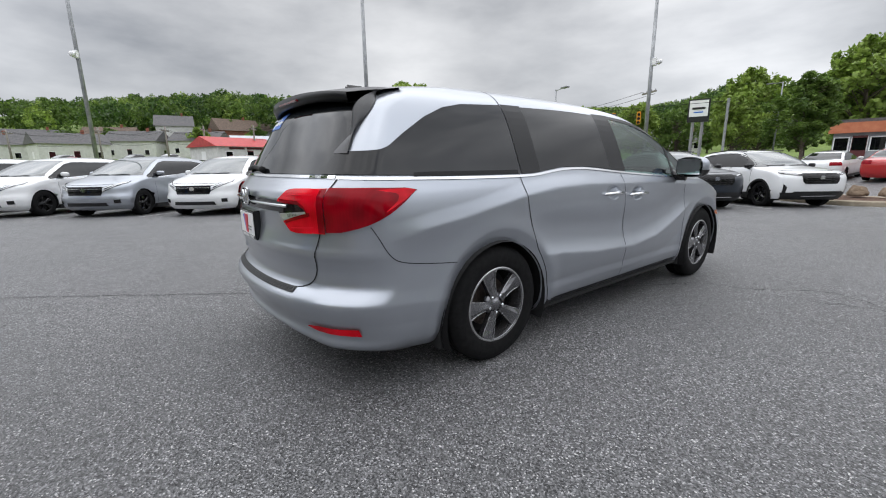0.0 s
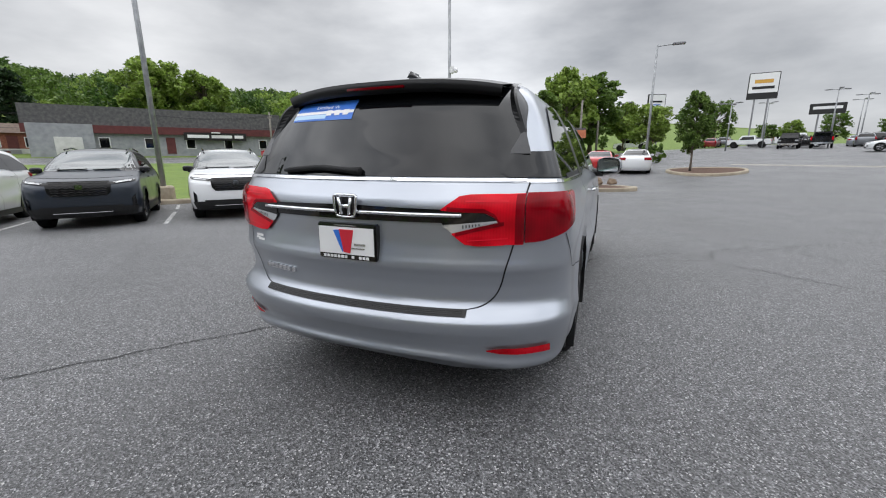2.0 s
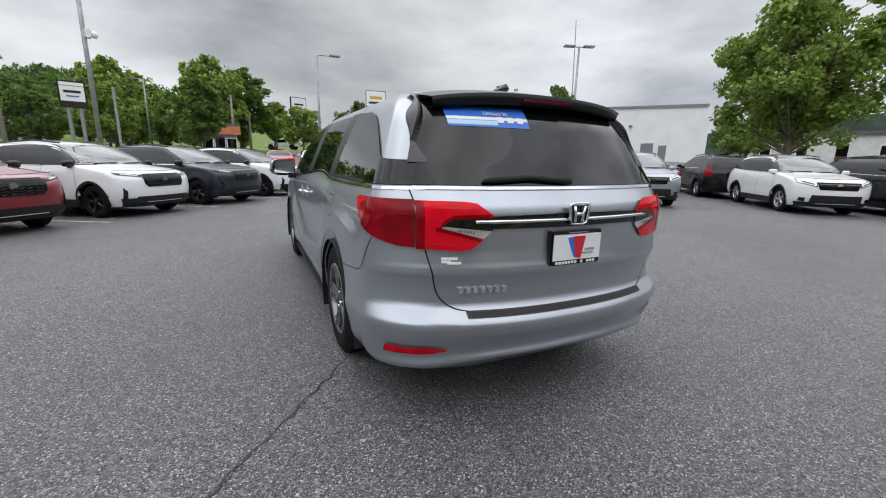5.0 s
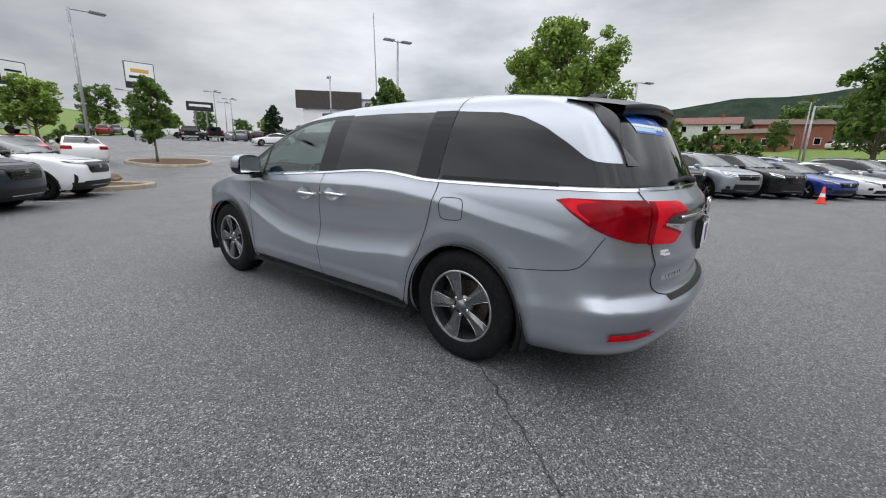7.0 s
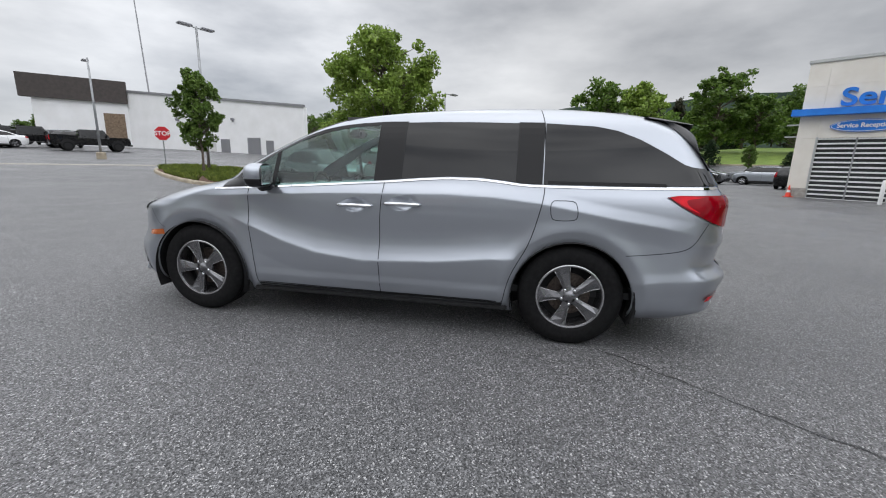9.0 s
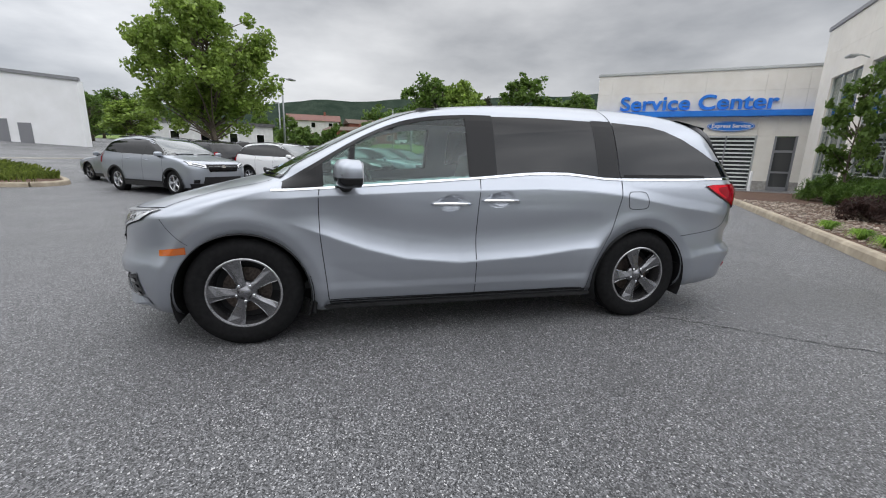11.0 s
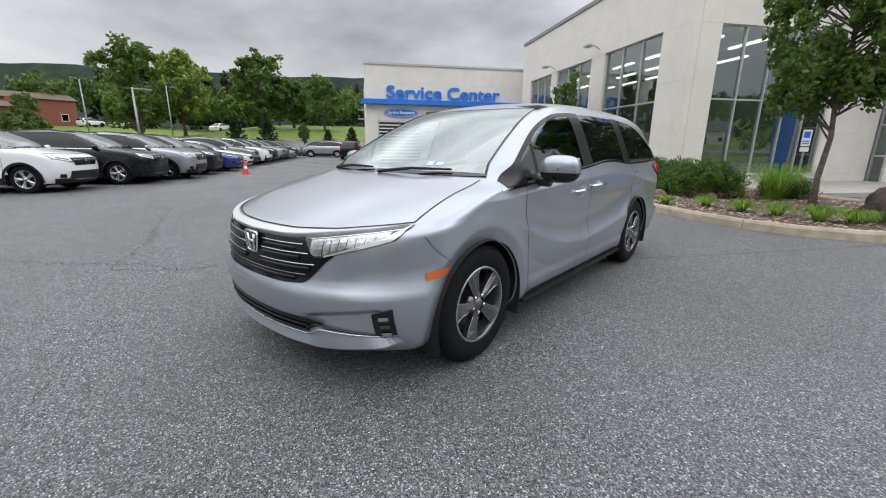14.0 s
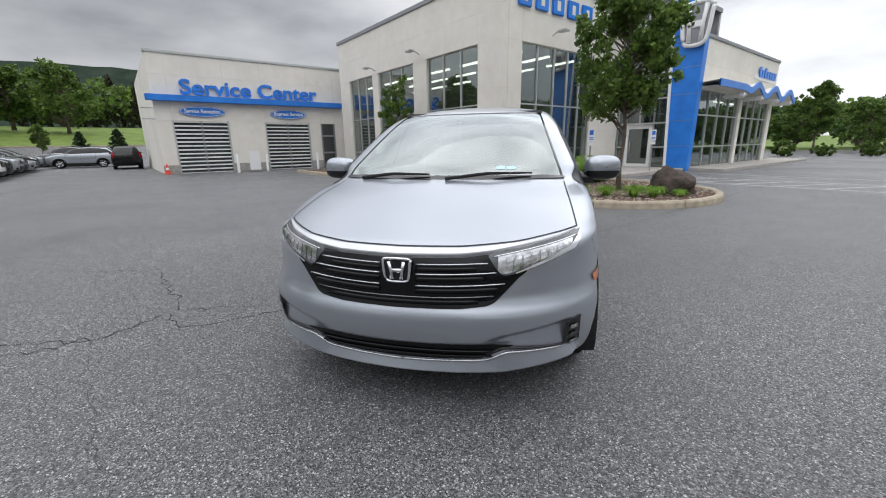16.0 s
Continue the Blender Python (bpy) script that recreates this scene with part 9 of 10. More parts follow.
def ground_cover(loop, count, seed):
    """Low blades that cover an island's earth."""
    rng = np.random.default_rng(seed)
    xs, ys = [q.x for q in loop], [q.y for q in loop]
    verts, faces = [], []
    while len(faces) < count:
        x, y = rng.uniform(min(xs), max(xs)), rng.uniform(min(ys), max(ys))
        if not inside(loop, x, y) or noise.noise(Vector((x * 0.9, y * 0.9, seed))) < -0.22:
            continue
        b, a = stand(x, y, 0.13), rng.uniform(0, 6.28)
        h, w, lean = rng.uniform(0.10, 0.30), 0.012, rng.uniform(0.2, 0.9)
        d, sd = Vector((math.cos(a), math.sin(a), 0)), Vector((-math.sin(a), math.cos(a), 0)) * w
        o = len(verts)
        verts += [tuple(b + sd), tuple(b - sd), tuple(b + d * lean * h * 0.4 + Vector((0, 0, h * 0.8)) - sd * 0.8), tuple(b + d * lean * h + Vector((0, 0, h)) + sd * 0.2)]
        faces.append((o, o + 1, o + 2, o + 3))
    me = bpy.data.meshes.new("ground_cover")
    me.from_pydata(verts, [], faces)
    me.materials.append(GRASS_COVER)
    tagged(new("ground_cover", me), "low yellow-green grassy cover on the island", "ground cover", kind="stuff")


ground_cover([q.lerp(Vector((15.2, 14.8, 0)), 0.06) for q in STOP_LOOP], 9000, 5)
gutter = [world_of(e, 30.2) for e in np.arange(-12, 46.1, 3)]
strip("kerb", gutter, 0.55, 0.05, WALK, "low concrete gutter at the foot of the far lot", 6.0)
edge = [world_of(-12.1, n) for n in np.arange(-40, 10.1, 2.5)]
strip("kerb", edge, 0.16, 0.15, CONCRETE, "concrete kerb along the verge", 3.0)
edge = [world_of(e, 19.0) for e in np.arange(16, 58.1, 3)]
strip("kerb", edge, 0.16, 0.15, CONCRETE, "concrete kerb along the lawn", 6.0)
edge = [world_of(58.0, n) for n in np.arange(-10, 19.1, 3)]
strip("kerb", edge, 0.16, 0.15, CONCRETE, "concrete kerb along the lawn", 6.0)

# ---- lamp posts, signs and wires ----
def lamp_post(x, y, height, heads=1, arm=0.9, turn=0.0, cam_at=None, base=0.0, label="tall galvanised lamp post with a flat lamp head"):
    p = tagged(new("lamp_post"), label, "lamp post", "lamp posts")
    if base:
        part("concrete_base", lathe([(0.001, base), (0.26, base), (0.30, base - 0.05), (0.30, -0.1)], 20, "z"), CONCRETE, p, "round concrete base")
    part("pole", tube([(0, 0, base - 0.05), (0, 0, height)], [0.085, 0.06], 10), GALV, p, smooth=True)
    for k in range(heads):
        a = 2 * math.pi * k / max(heads, 1)
        d = Vector((math.cos(a), math.sin(a), 0))
        part("arm", tube([Vector((0, 0, height - 0.08)), Vector((0, 0, height - 0.03)) + d * arm], 0.035, 8), GALV, p)
        bm = box((-0.35, -0.20, -0.05), (0.35, 0.20, 0.05), 0.03)
        bm.transform(Matrix.Translation(d * (arm + 0.25) + Vector((0, 0, height - 0.02))) @ Matrix.Rotation(a, 4, "Z"))
        part("lamp_head", bm, CAP_GREY, p, "flat grey lamp head")
    if cam_at:
        part("bracket", tube([(0, 0, cam_at - 0.1), (0.22, 0, cam_at - 0.05)], 0.03, 8), WHITE_MARK, p)
        c = part("camera_box", box((0.02, -0.10, cam_at - 0.15), (0.20, 0.10, cam_at + 0.15), 0.03), WHITE_MARK, p, "white security camera box")
        dome = bmesh.new()
        bmesh.ops.create_uvsphere(dome, u_segments=14, v_segments=8, radius=0.11)
        dome.transform(Matrix.Translation((0.28, 0, cam_at - 0.02)))
        part("camera_dome", dome, WHITE_MARK, c, smooth=True)
    p.location = stand(x, y)
    p.rotation_euler = (0, 0, turn)
    return p


lamp_post(-12.25, 4.65, 9.4, 1, turn=-0.6, base=0.55)
lamp_post(-21.0, -4.05, 12.5, 1, turn=-0.6, cam_at=6.0, base=0.55, label="tall lamp post carrying white security cameras")
lamp_post(-6.1, 14.4, 8.6, 2, turn=0.3, cam_at=5.3, base=0.5, label="tall lamp post with two heads and white cameras")
lamp_post(3.15, 25.4, 7.5, 1, turn=0.0)
lamp_post(17.6, 16.9, 7.9, 2, 0.35, turn=-0.4, base=0.0)
lamp_post(21.8, 29.4, 7.0, 1, turn=1.0, base=0.5)
lamp_post(30.4, 5.2, 6.5, 1, turn=-0.5)
lamp_post(46.5, 7.7, 6.0, 1, turn=0.5)
lamp_post(56.5, -14, 6.8, 1, turn=-1.0)
lamp_post(33, -5.0, 4.9, 1, turn=-1.0)
lamp_post(56, -6, 7.0, 1, turn=2.6)
lamp_post(-19, 25.2, 6.8, 1, turn=-0.3)
lamp_post(-11.5, 54.5, 8.2, 1, turn=3.0)
for x, y, h in ((2.9, 66, 7.0), (13.7, 54.8, 5.4), (25.5, 60.7, 6.8), (31.8, 68.9, 6.6), (22, 72, 6.5), (36, 80, 6.5)):
    lamp_post(x, y, h, 3, 0.7, turn=x, label="far lamp post with three lamp heads")


def utility_pole(x, y, h, arms=1):
    p = tagged(new("utility_pole"), "weathered wooden utility pole with a crossarm", "utility pole", "utility poles")
    part("pole", tube([(0, 0, -0.2), (0, 0, h)], [0.17, 0.11], 9), WOOD_POLE, p, smooth=True)
    for k in range(arms):
        part("crossarm", box((-1.1, -0.06, h - 0.75 - k * 0.9), (1.1, 0.06, h - 0.6 - k * 0.9)), WOOD_POLE, p)
        for xx in (-1.0, -0.4, 0.4, 1.0):
            ins = part("insulator", lathe([(0.03, 0.0), (0.045, 0.06), (0.03, 0.14), (0.001, 0.15)], 8, "z"), CAP_GREY, p)
            ins.location = (xx, 0, h - 0.6 - k * 0.9)
    p.location = stand(x, y)
    p.rotation_euler = (0, 0, TURN + 0.1)
    return p


POLES = [(-92, -17), (-83.2, -5.5), (-76.6, 2.9), (-72.8, 7.7), (-68, 13.9), (-56, 30), (-44, 42), (-17.4, 37.2)]
for x, y in POLES:
    utility_pole(x, y, 6.0 if x < -40 else 7.8, 2 if y > 50 else 1)
utility_pole(-2.7, 50.5, 6.8, 0)
utility_pole(-43, 66, 6, 0)
utility_pole(-0.9, 56.0, 5.0, 0)
wires = bmesh.new()
for (ax, ay), (bx, by) in zip(POLES, POLES[1:]):
    for off, drop in ((-0.9, 0.0), (0.9, 0.0), (0.0, 1.6)):
        a, b = stand(ax, ay, (5.5 if ax < -40 else 7.1) - drop), stand(bx, by, (5.5 if bx < -40 else 7.1) - drop)
        sd = (b - a).normalized().cross(Vector((0, 0, 1))) * off
        pts = [a.lerp(b, t) + sd - Vector((0, 0, 3.0 * t * (1 - t))) for t in np.linspace(0, 1, 10)]
        add_tube(wires, pts, 0.018, 4, cap=False)
tagged(obj("overhead_wires", wires, SEAM), "thin black overhead wires", "overhead wires")


def traffic_lights(x, y, z):
    t = tagged(new("traffic_lights"), "yellow traffic signals hanging from a span wire", "traffic lights")
    yel = material("signal_yellow", (0.72, 0.30, 0.02), 0.5)
    part("span_wire", tube([(-9, 0, 1.0), (0, 0, 0.75), (9, 0, 1.0)], 0.02, 5), SEAM, t)
    for xx in (-1.9, -0.6, 0.6, 2.6):
        part("signal_head", box((xx - 0.16, -0.12, -0.5), (xx + 0.16, 0.12, 0.55), 0.03), yel, t)
        for k in range(3):
            o = part("signal_lens", lathe([(0.001, 0.0), (0.10, 0.0), (0.12, 0.03)], 12, "z"), SEAM, t)
            o.location, o.rotation_euler = (xx, -0.13, 0.30 - 0.33 * k), (radians(90), 0, 0)
    part("mast", tube([(9, 0, -z + 0.5), (9, 0, 1.2)], 0.10, 8), GALV, t)
    part("mast", tube([(-9, 0, -z + 0.5), (-9, 0, 1.2)], 0.10, 8), GALV, t)
    t.location = (x, y, z)
    t.rotation_euler = (0, 0, 0.5)


traffic_lights(-18.1, 31.3, 4.7)


def stop_sign(x, y, facing):
    s = tagged(new("stop_sign"), "red octagonal stop sign with white letters on a steel post", "stop sign")
    red = material("sign_red", (0.55, 0.01, 0.02), 0.4)
    part("post", tube([(0, 0, 0), (0, 0, 2.25)], 0.03, 8), GALV, s)
    oc = [(0.40 * math.cos(math.pi / 8 + k * math.pi / 4), 2.06 + 0.40 * math.sin(math.pi / 8 + k * math.pi / 4)) for k in range(8)]
    ow = [(0.425 * math.cos(math.pi / 8 + k * math.pi / 4), 2.06 + 0.425 * math.sin(math.pi / 8 + k * math.pi / 4)) for k in range(8)]
    part("sign_rim", prism(ow, -0.035, -0.03), WHITE_MARK, s)
    part("sign_plate", prism(oc, -0.044, -0.036), red, s)
    text_mesh("sign_text", "STOP", 0.33, 0.006, WHITE_MARK, Matrix.Translation((0, -0.05, 2.05)), s, extra=0.006)
    s.location = stand(x, y, 0.05)
    s.rotation_euler = (0, 0, facing)


stop_sign(17.0, 19.25, math.atan2(-0.66, -0.75) + math.pi / 2)


def parking_sign(x, y, up_by, facing, h=1.75):
    s = tagged(new("parking_sign"), "small blue and white reserved parking sign on a thin post", "parking sign", "parking signs")
    part("post", tube([(0, 0, 0), (0, 0, h)], 0.028, 8), GALV, s)
    part("plate", box((-0.10, -0.045, h - 0.45), (0.10, -0.035, h), 0.004), WHITE_MARK, s)
    part("blue_square", box((-0.07, -0.050, h - 0.22), (0.07, -0.046, h - 0.05)), BLUE_MARK, s)
    part("lower_plate", box((-0.10, -0.045, h - 0.60), (0.10, -0.035, h - 0.48), 0.004), WHITE_MARK, s)
    for k in range(2):
        part("sign_bar", box((-0.075, -0.050, h - 0.33 - k * 0.06), (0.075, -0.046, h - 0.30 - k * 0.06)), BLUE_MARK, s)
    s.location = (x, y, up_by)
    s.rotation_euler = (0, 0, facing)


parking_sign(-2.32, -12.3, 0.0, math.pi + 0.1, 1.85)
parking_sign(-5.1, -15.2, 0.0, math.pi + 0.1, 1.85)


def pylon_sign(x, y, z_top, w, h, facing, label, mark):
    s = tagged(new("pylon_sign"), label, "pylon sign", "pylon signs")
    base = land(*en(x, y))
    zt = z_top - base
    for xx in (-w * 0.22, w * 0.22):
        part("post", tube([(xx, 0, -0.3), (xx, 0, zt - 0.1)], 0.13, 8), CAP_GREY, s)
    part("frame", box((-w / 2, -0.2, zt - h), (w / 2, 0.2, zt), 0.05), BLACK_MARK, s, "dark sign frame")
    if mark != "dark":
        part("face", box((-w / 2 + 0.12, -0.22, zt - h * 0.76), (w / 2 - 0.12, 0.22, zt - 0.12)), WHITE_MARK, s, "white sign face")
    if mark == "bow":
        gold = material("sign_gold", (0.65, 0.36, 0.06), 0.4)
        part("emblem", box((-w * 0.30, -0.24, zt - h * 0.40), (w * 0.30, 0.24, zt - h * 0.26), 0.02), gold, s, "gold emblem bar")
        part("name_bar", box((-w * 0.36, -0.24, zt - h * 0.62), (w * 0.36, 0.24, zt - h * 0.52)), BLACK_MARK, s)
    elif mark == "dark":
        part("name_bar", box((-w * 0.40, -0.24, zt - h * 0.55), (w * 0.40, 0.24, zt - h * 0.28)), WHITE_MARK, s)
    else:
        part("name_bar", box((-w * 0.30, -0.24, zt - h * 0.45), (w * 0.30, 0.24, zt - h * 0.36)), BLACK_MARK, s)
        part("name_bar", box((-w * 0.22, -0.24, zt - h * 0.60), (w * 0.22, 0.24, zt - h * 0.55)), BLUE_MARK, s)
    s.location = (x, y, base)
    s.rotation_euler = (0, 0, facing)


pylon_sign(24.3, 85.0, 14.9, 4.3, 4.3, -0.15, "white and gold sign on two dark posts", "bow")
pylon_sign(7.4, 76.0, 11.2, 2.9, 3.0, 0.35, "white and blue sign on dark posts", "blue")
pylon_sign(-13.6, 39.0, 6.5, 1.7, 2.0, 0.3, "white sign panel on a dark post", "blue")
pylon_sign(34.0, 86.0, 9.6, 4.6, 1.7, -0.35, "dark far sign on two posts", "dark")


# ---- houses and shops ----
ROOF_GREY = varied(material("grey_shingles", (0.1, 0.1, 0.105), 0.9), 3, (0.07, 0.07, 0.075), (0.14, 0.135, 0.135), bump=0.4, bump_scale=14)
ROOF_BROWN = varied(material("brown_shingles", (0.12, 0.085, 0.065), 0.9), 3, (0.085, 0.06, 0.045), (0.16, 0.115, 0.09), bump=0.4, bump_scale=14)
ROOF_RUST = varied(material("rust_brown_roof", (0.15, 0.06, 0.045), 0.7), 2, (0.12, 0.048, 0.035), (0.18, 0.075, 0.055))
ROOF_RED = varied(material("red_metal_roof", (0.42, 0.03, 0.03), 0.5), 2, (0.36, 0.022, 0.022), (0.48, 0.04, 0.04))
SIDING = varied(material("white_siding", (0.62, 0.62, 0.6), 0.8), 2, (0.55, 0.55, 0.53), (0.68, 0.68, 0.66))
SIDING_GREY = varied(material("grey_siding", (0.3, 0.31, 0.33), 0.8), 2, (0.25, 0.26, 0.28), (0.35, 0.36, 0.38))
BRICK_RED = varied(material("red_brick", (0.26, 0.09, 0.06), 0.85), 5, (0.18, 0.06, 0.04), (0.32, 0.12, 0.08))
MAROON = varied(material("maroon_fascia", (0.11, 0.025, 0.025), 0.6), 2, (0.09, 0.02, 0.02), (0.13, 0.03, 0.03))


def house(x, y, w, d, wall_h, roof_h, wall, roof, turn, label, name="house", windows=3, flat=False, storeys=1, fascia=None):
    h = tagged(new(name), label, "house" if name == "house" else "shop", "houses")
    base = land(*en(x, y))
    part("wall", box((-w / 2, -d / 2, -1.0), (w / 2, d / 2, wall_h)), wall, h)
    if flat:
        part("roof", box((-w / 2 - 0.3, -d / 2 - 0.3, wall_h), (w / 2 + 0.3, d / 2 + 0.3, wall_h + roof_h)), roof, h)
        if fascia:
            part("fascia", box((-w / 2 - 0.34, -d / 2 - 0.5, wall_h - 0.9), (w / 2 + 0.34, -d / 2 - 0.01, wall_h + 0.02)), fascia, h)
    else:
        r = bmesh.new()
        ov = 0.4
        a = [(-w / 2 - ov, -d / 2 - ov, wall_h - 0.1), (w / 2 + ov, -d / 2 - ov, wall_h - 0.1), (w / 2 + ov, d / 2 + ov, wall_h - 0.1), (-w / 2 - ov, d / 2 + ov, wall_h - 0.1), (-w / 2 - ov, 0, wall_h + roof_h), (w / 2 + ov, 0, wall_h + roof_h)]
        v = [r.verts.new(p) for p in a]
        for f in ((0, 1, 5, 4), (2, 3, 4, 5), (3, 0, 4), (1, 2, 5), (0, 3, 2, 1)):
            r.faces.new([v[i] for i in f])
        rf = part("roof", r, roof, h)
        if name == "house":
            part("chimney", box((w * 0.2, -0.3, wall_h + roof_h * 0.5), (w * 0.2 + 0.5, 0.3, wall_h + roof_h + 0.7)), BRICK_RED, rf)
        gable = prism([(-d / 2, wall_h - 0.1), (d / 2, wall_h - 0.1), (0, wall_h + roof_h - 0.12)], -w / 2, w / 2)
        gable.transform(Matrix.Rotation(radians(90), 4, "Z"))
        part("gable", gable, wall, h)
    for s in range(storeys):
        zc = 1.3 + s * 2.6
        for k in range(windows):
            xx = -w / 2 + w * (k + 0.5) / windows
            win = new("window")
            win.parent = h
            part("frame", box((xx - 0.55, -d / 2 - 0.05, zc - 0.65), (xx + 0.55, -d / 2 - 0.005, zc + 0.65)), WHITE_MARK, win)
            part("pane", box((xx - 0.46, -d / 2 - 0.07, zc - 0.56), (xx + 0.46, -d / 2 - 0.052, zc + 0.56)), DARK_GLASS, win)
        for sx in (1, -1):
            win = new("window")
            win.parent = h
            part("frame", box((sx * w / 2 - 0.03, -0.55, zc - 0.65), (sx * w / 2 + 0.05, 0.55, zc + 0.65)), WHITE_MARK, win)
            part("pane", box((sx * w / 2 - 0.02, -0.45, zc - 0.55), (sx * w / 2 + 0.07, 0.45, zc + 0.55)), DARK_GLASS, win)
    part("front_door", box((-0.5, -d / 2 - 0.06, 0.0), (0.5, -d / 2 - 0.004, 2.05)), MAROON, h)
    h.location = (x, y, base)
    h.rotation_euler = (0, 0, turn)
    return h


def face_lot(x, y):
    return math.atan2(-y, -x) + math.pi / 2


rh = random.Random(9)
for x, y, w, d, wh, rf, wall, roof, st, label in (
    (-96, 7, 6, 8, 4.6, 2.2, SIDING, ROOF_GREY, 2, "white two-storey house with a grey roof"),
    (-104, -14, 8, 6, 3.0, 2.0, SIDING, ROOF_GREY, 1, "white house with a low grey roof"),
    (-100, -3, 8, 6, 3.0, 2.0, SIDING_GREY, ROOF_BROWN, 1, "grey house with a brown roof"),
    (-92, 17, 8, 6, 3.4, 2.4, BRICK_RED, ROOF_BROWN, 1, "brick house with a brown roof"),
    (-88, 0.5, 8, 6, 2.8, 1.8, SIDING, ROOF_GREY, 1, "low white house with a grey roof"),
    (-92, -18, 8, 6, 2.6, 1.7, SIDING, ROOF_GREY, 1, "low white bungalow with grey shingles"),
    (-78, 110, 7.5, 6, 2.8, 1.6, SIDING_GREY, ROOF_BROWN, 1, "small grey house with a brown roof"),
    (-58, 106, 6.5, 6, 2.5, 1.6, SIDING, ROOF_BROWN, 1, "white house with shuttered windows"),
    (-42, 92, 6, 6, 2.8, 1.8, SIDING_GREY, ROOF_GREY, 1, "pale grey gabled house across the road"),
    (-37, 94, 6, 6, 2.6, 1.8, SIDING, ROOF_GREY, 1, "small white gabled house"),
    (-84, 9.5, 8, 6, 2.6, 1.7, SIDING, ROOF_GREY, 1, "small white house with a grey roof"),
    (-97, 24, 8, 6, 2.6, 1.8, SIDING_GREY, ROOF_BROWN, 1, "grey house with a brown shingle roof"),
    (-80, -8, 8, 6, 2.5, 1.6, SIDING, ROOF_GREY, 1, "white bungalow behind a pale fence"),
    (106.5, 7.9, 12, 8, 5.0, 1.6, SIDING, ROOF_RUST, 2, "white building with a rust-brown roof on the far lawn"),
    (107, -6, 12, 8, 4.5, 1.2, BRICK_RED, ROOF_BROWN, 1, "low red brick building behind trees"),
    (98, -1, 10, 8, 3.0, 1.0, BRICK_RED, ROOF_BROWN, 1, "red brick building behind trees"),
):
    k = 1.42 if x < -60 else 1.0
    house(x * k, y * k, w * k, d * k, wh * k, rf * k, wall, roof, face_lot(x, y) + rh.uniform(-0.5, 0.5), label, windows=3, storeys=st)

ROOF_TIN = varied(material("pale_metal_roof", (0.42, 0.45, 0.48), 0.45, 0.3), 2, (0.36, 0.39, 0.42), (0.48, 0.51, 0.54))
stall = house(-68, 11.0, 9.8, 7.6, 2.7, 1.4, SIDING, ROOF_RED, face_lot(-41.3, 6.7) + 0.5, "white stand with a bright red roof", "shop")
for x0, x1 in ((-3.2, -0.9), (-0.5, 2.6)):
    part("name_bar", box((x0, -3.86, 2.2), (x1, -3.81, 2.5)), MAROON, stall)
maroon_house = house(-79.5, 18.5, 11.0, 7.0, 3.4, 1.1, MAROON, ROOF_TIN, face_lot(-79.5, 18.5) + 0.12, "maroon house with a pale metal roof and a porch", windows=3)
for x0 in (2.4, 4.0, 5.4):
    part("porch_post", box((x0 - 0.08, -6.0, -1.0), (x0 + 0.08, -5.85, 3.1)), WHITE_MARK, maroon_house)
part("porch_roof", box((2.0, -6.2, 3.1), (5.8, -3.5, 3.28)), ROOF_TIN, maroon_house)
part("porch_rail", box((2.4, -5.97, 0.9), (5.4, -5.9, 1.0)), WHITE_MARK, maroon_house)
cottage = house(-70.5, 25.1, 6.4, 6.0, 2.5, 1.2, BRICK_RED, ROOF_BROWN, face_lot(-70.5, 25.1) - 0.1, "small brown house with a white basement garage", windows=2)
part("basement_wall", box((-3.25, -3.1, -1.2), (3.25, -2.95, 0.5)), SIDING, cottage)
part("garage_door", box((-1.9, -3.16, -1.0), (0.6, -3.08, 0.35)), CAP_GREY, cottage)
shop = house(-57.5, 36.5, 27, 12, 3.3, 2.2, SIDING_GREY, ROOF_GREY, math.atan2(14.6, 9.7), "long grey shop with a maroon fascia", "shop", 6, True, 1, MAROON)
part("garage_front", box((-13.4, -6.62, -0.5), (-7.6, -6.52, 3.4)), SIDING_GREY, shop)
part("garage_door", box((-11.2, -6.70, -0.2), (-8.7, -6.63, 1.9)), SIDING, shop, "white roller garage door")
part("sign_board", box((1.5, -6.72, 1.75), (9.0, -6.56, 2.75), 0.04), BLACK_MARK, shop, "dark sign board with a pale rim")
part("sign_crest", lathe([(0.0, -0.08), (0.55, -0.08), (0.55, 0.08), (0.0, 0.08)], 20, "y"), WHITE_MARK, shop).location = (5.25, -6.64, 2.75)
for x0, x1 in ((1.9, 4.4), (4.7, 7.2), (7.5, 8.6)):
    part("name_bar", box((x0, -6.76, 2.05), (x1, -6.725, 2.45)), WHITE_MARK, shop)
house(62.0, 20.0, 17, 8, 3.0, 0.4, SIDING, ROOF_GREY, face_lot(62, 20), "long low white building behind the lawn trees", "shop", 5, True)
house(-4.3, 52, 3.6, 4, 3.2, 0.3, SIDING_GREY, ROOF_GREY, face_lot(-4.6, 60), "shop under an orange sign band", "shop", 3, True, 1, varied(material("orange_band", (0.5, 0.16, 0.08), 0.6), 2, (0.45, 0.13, 0.06), (0.55, 0.2, 0.10)))


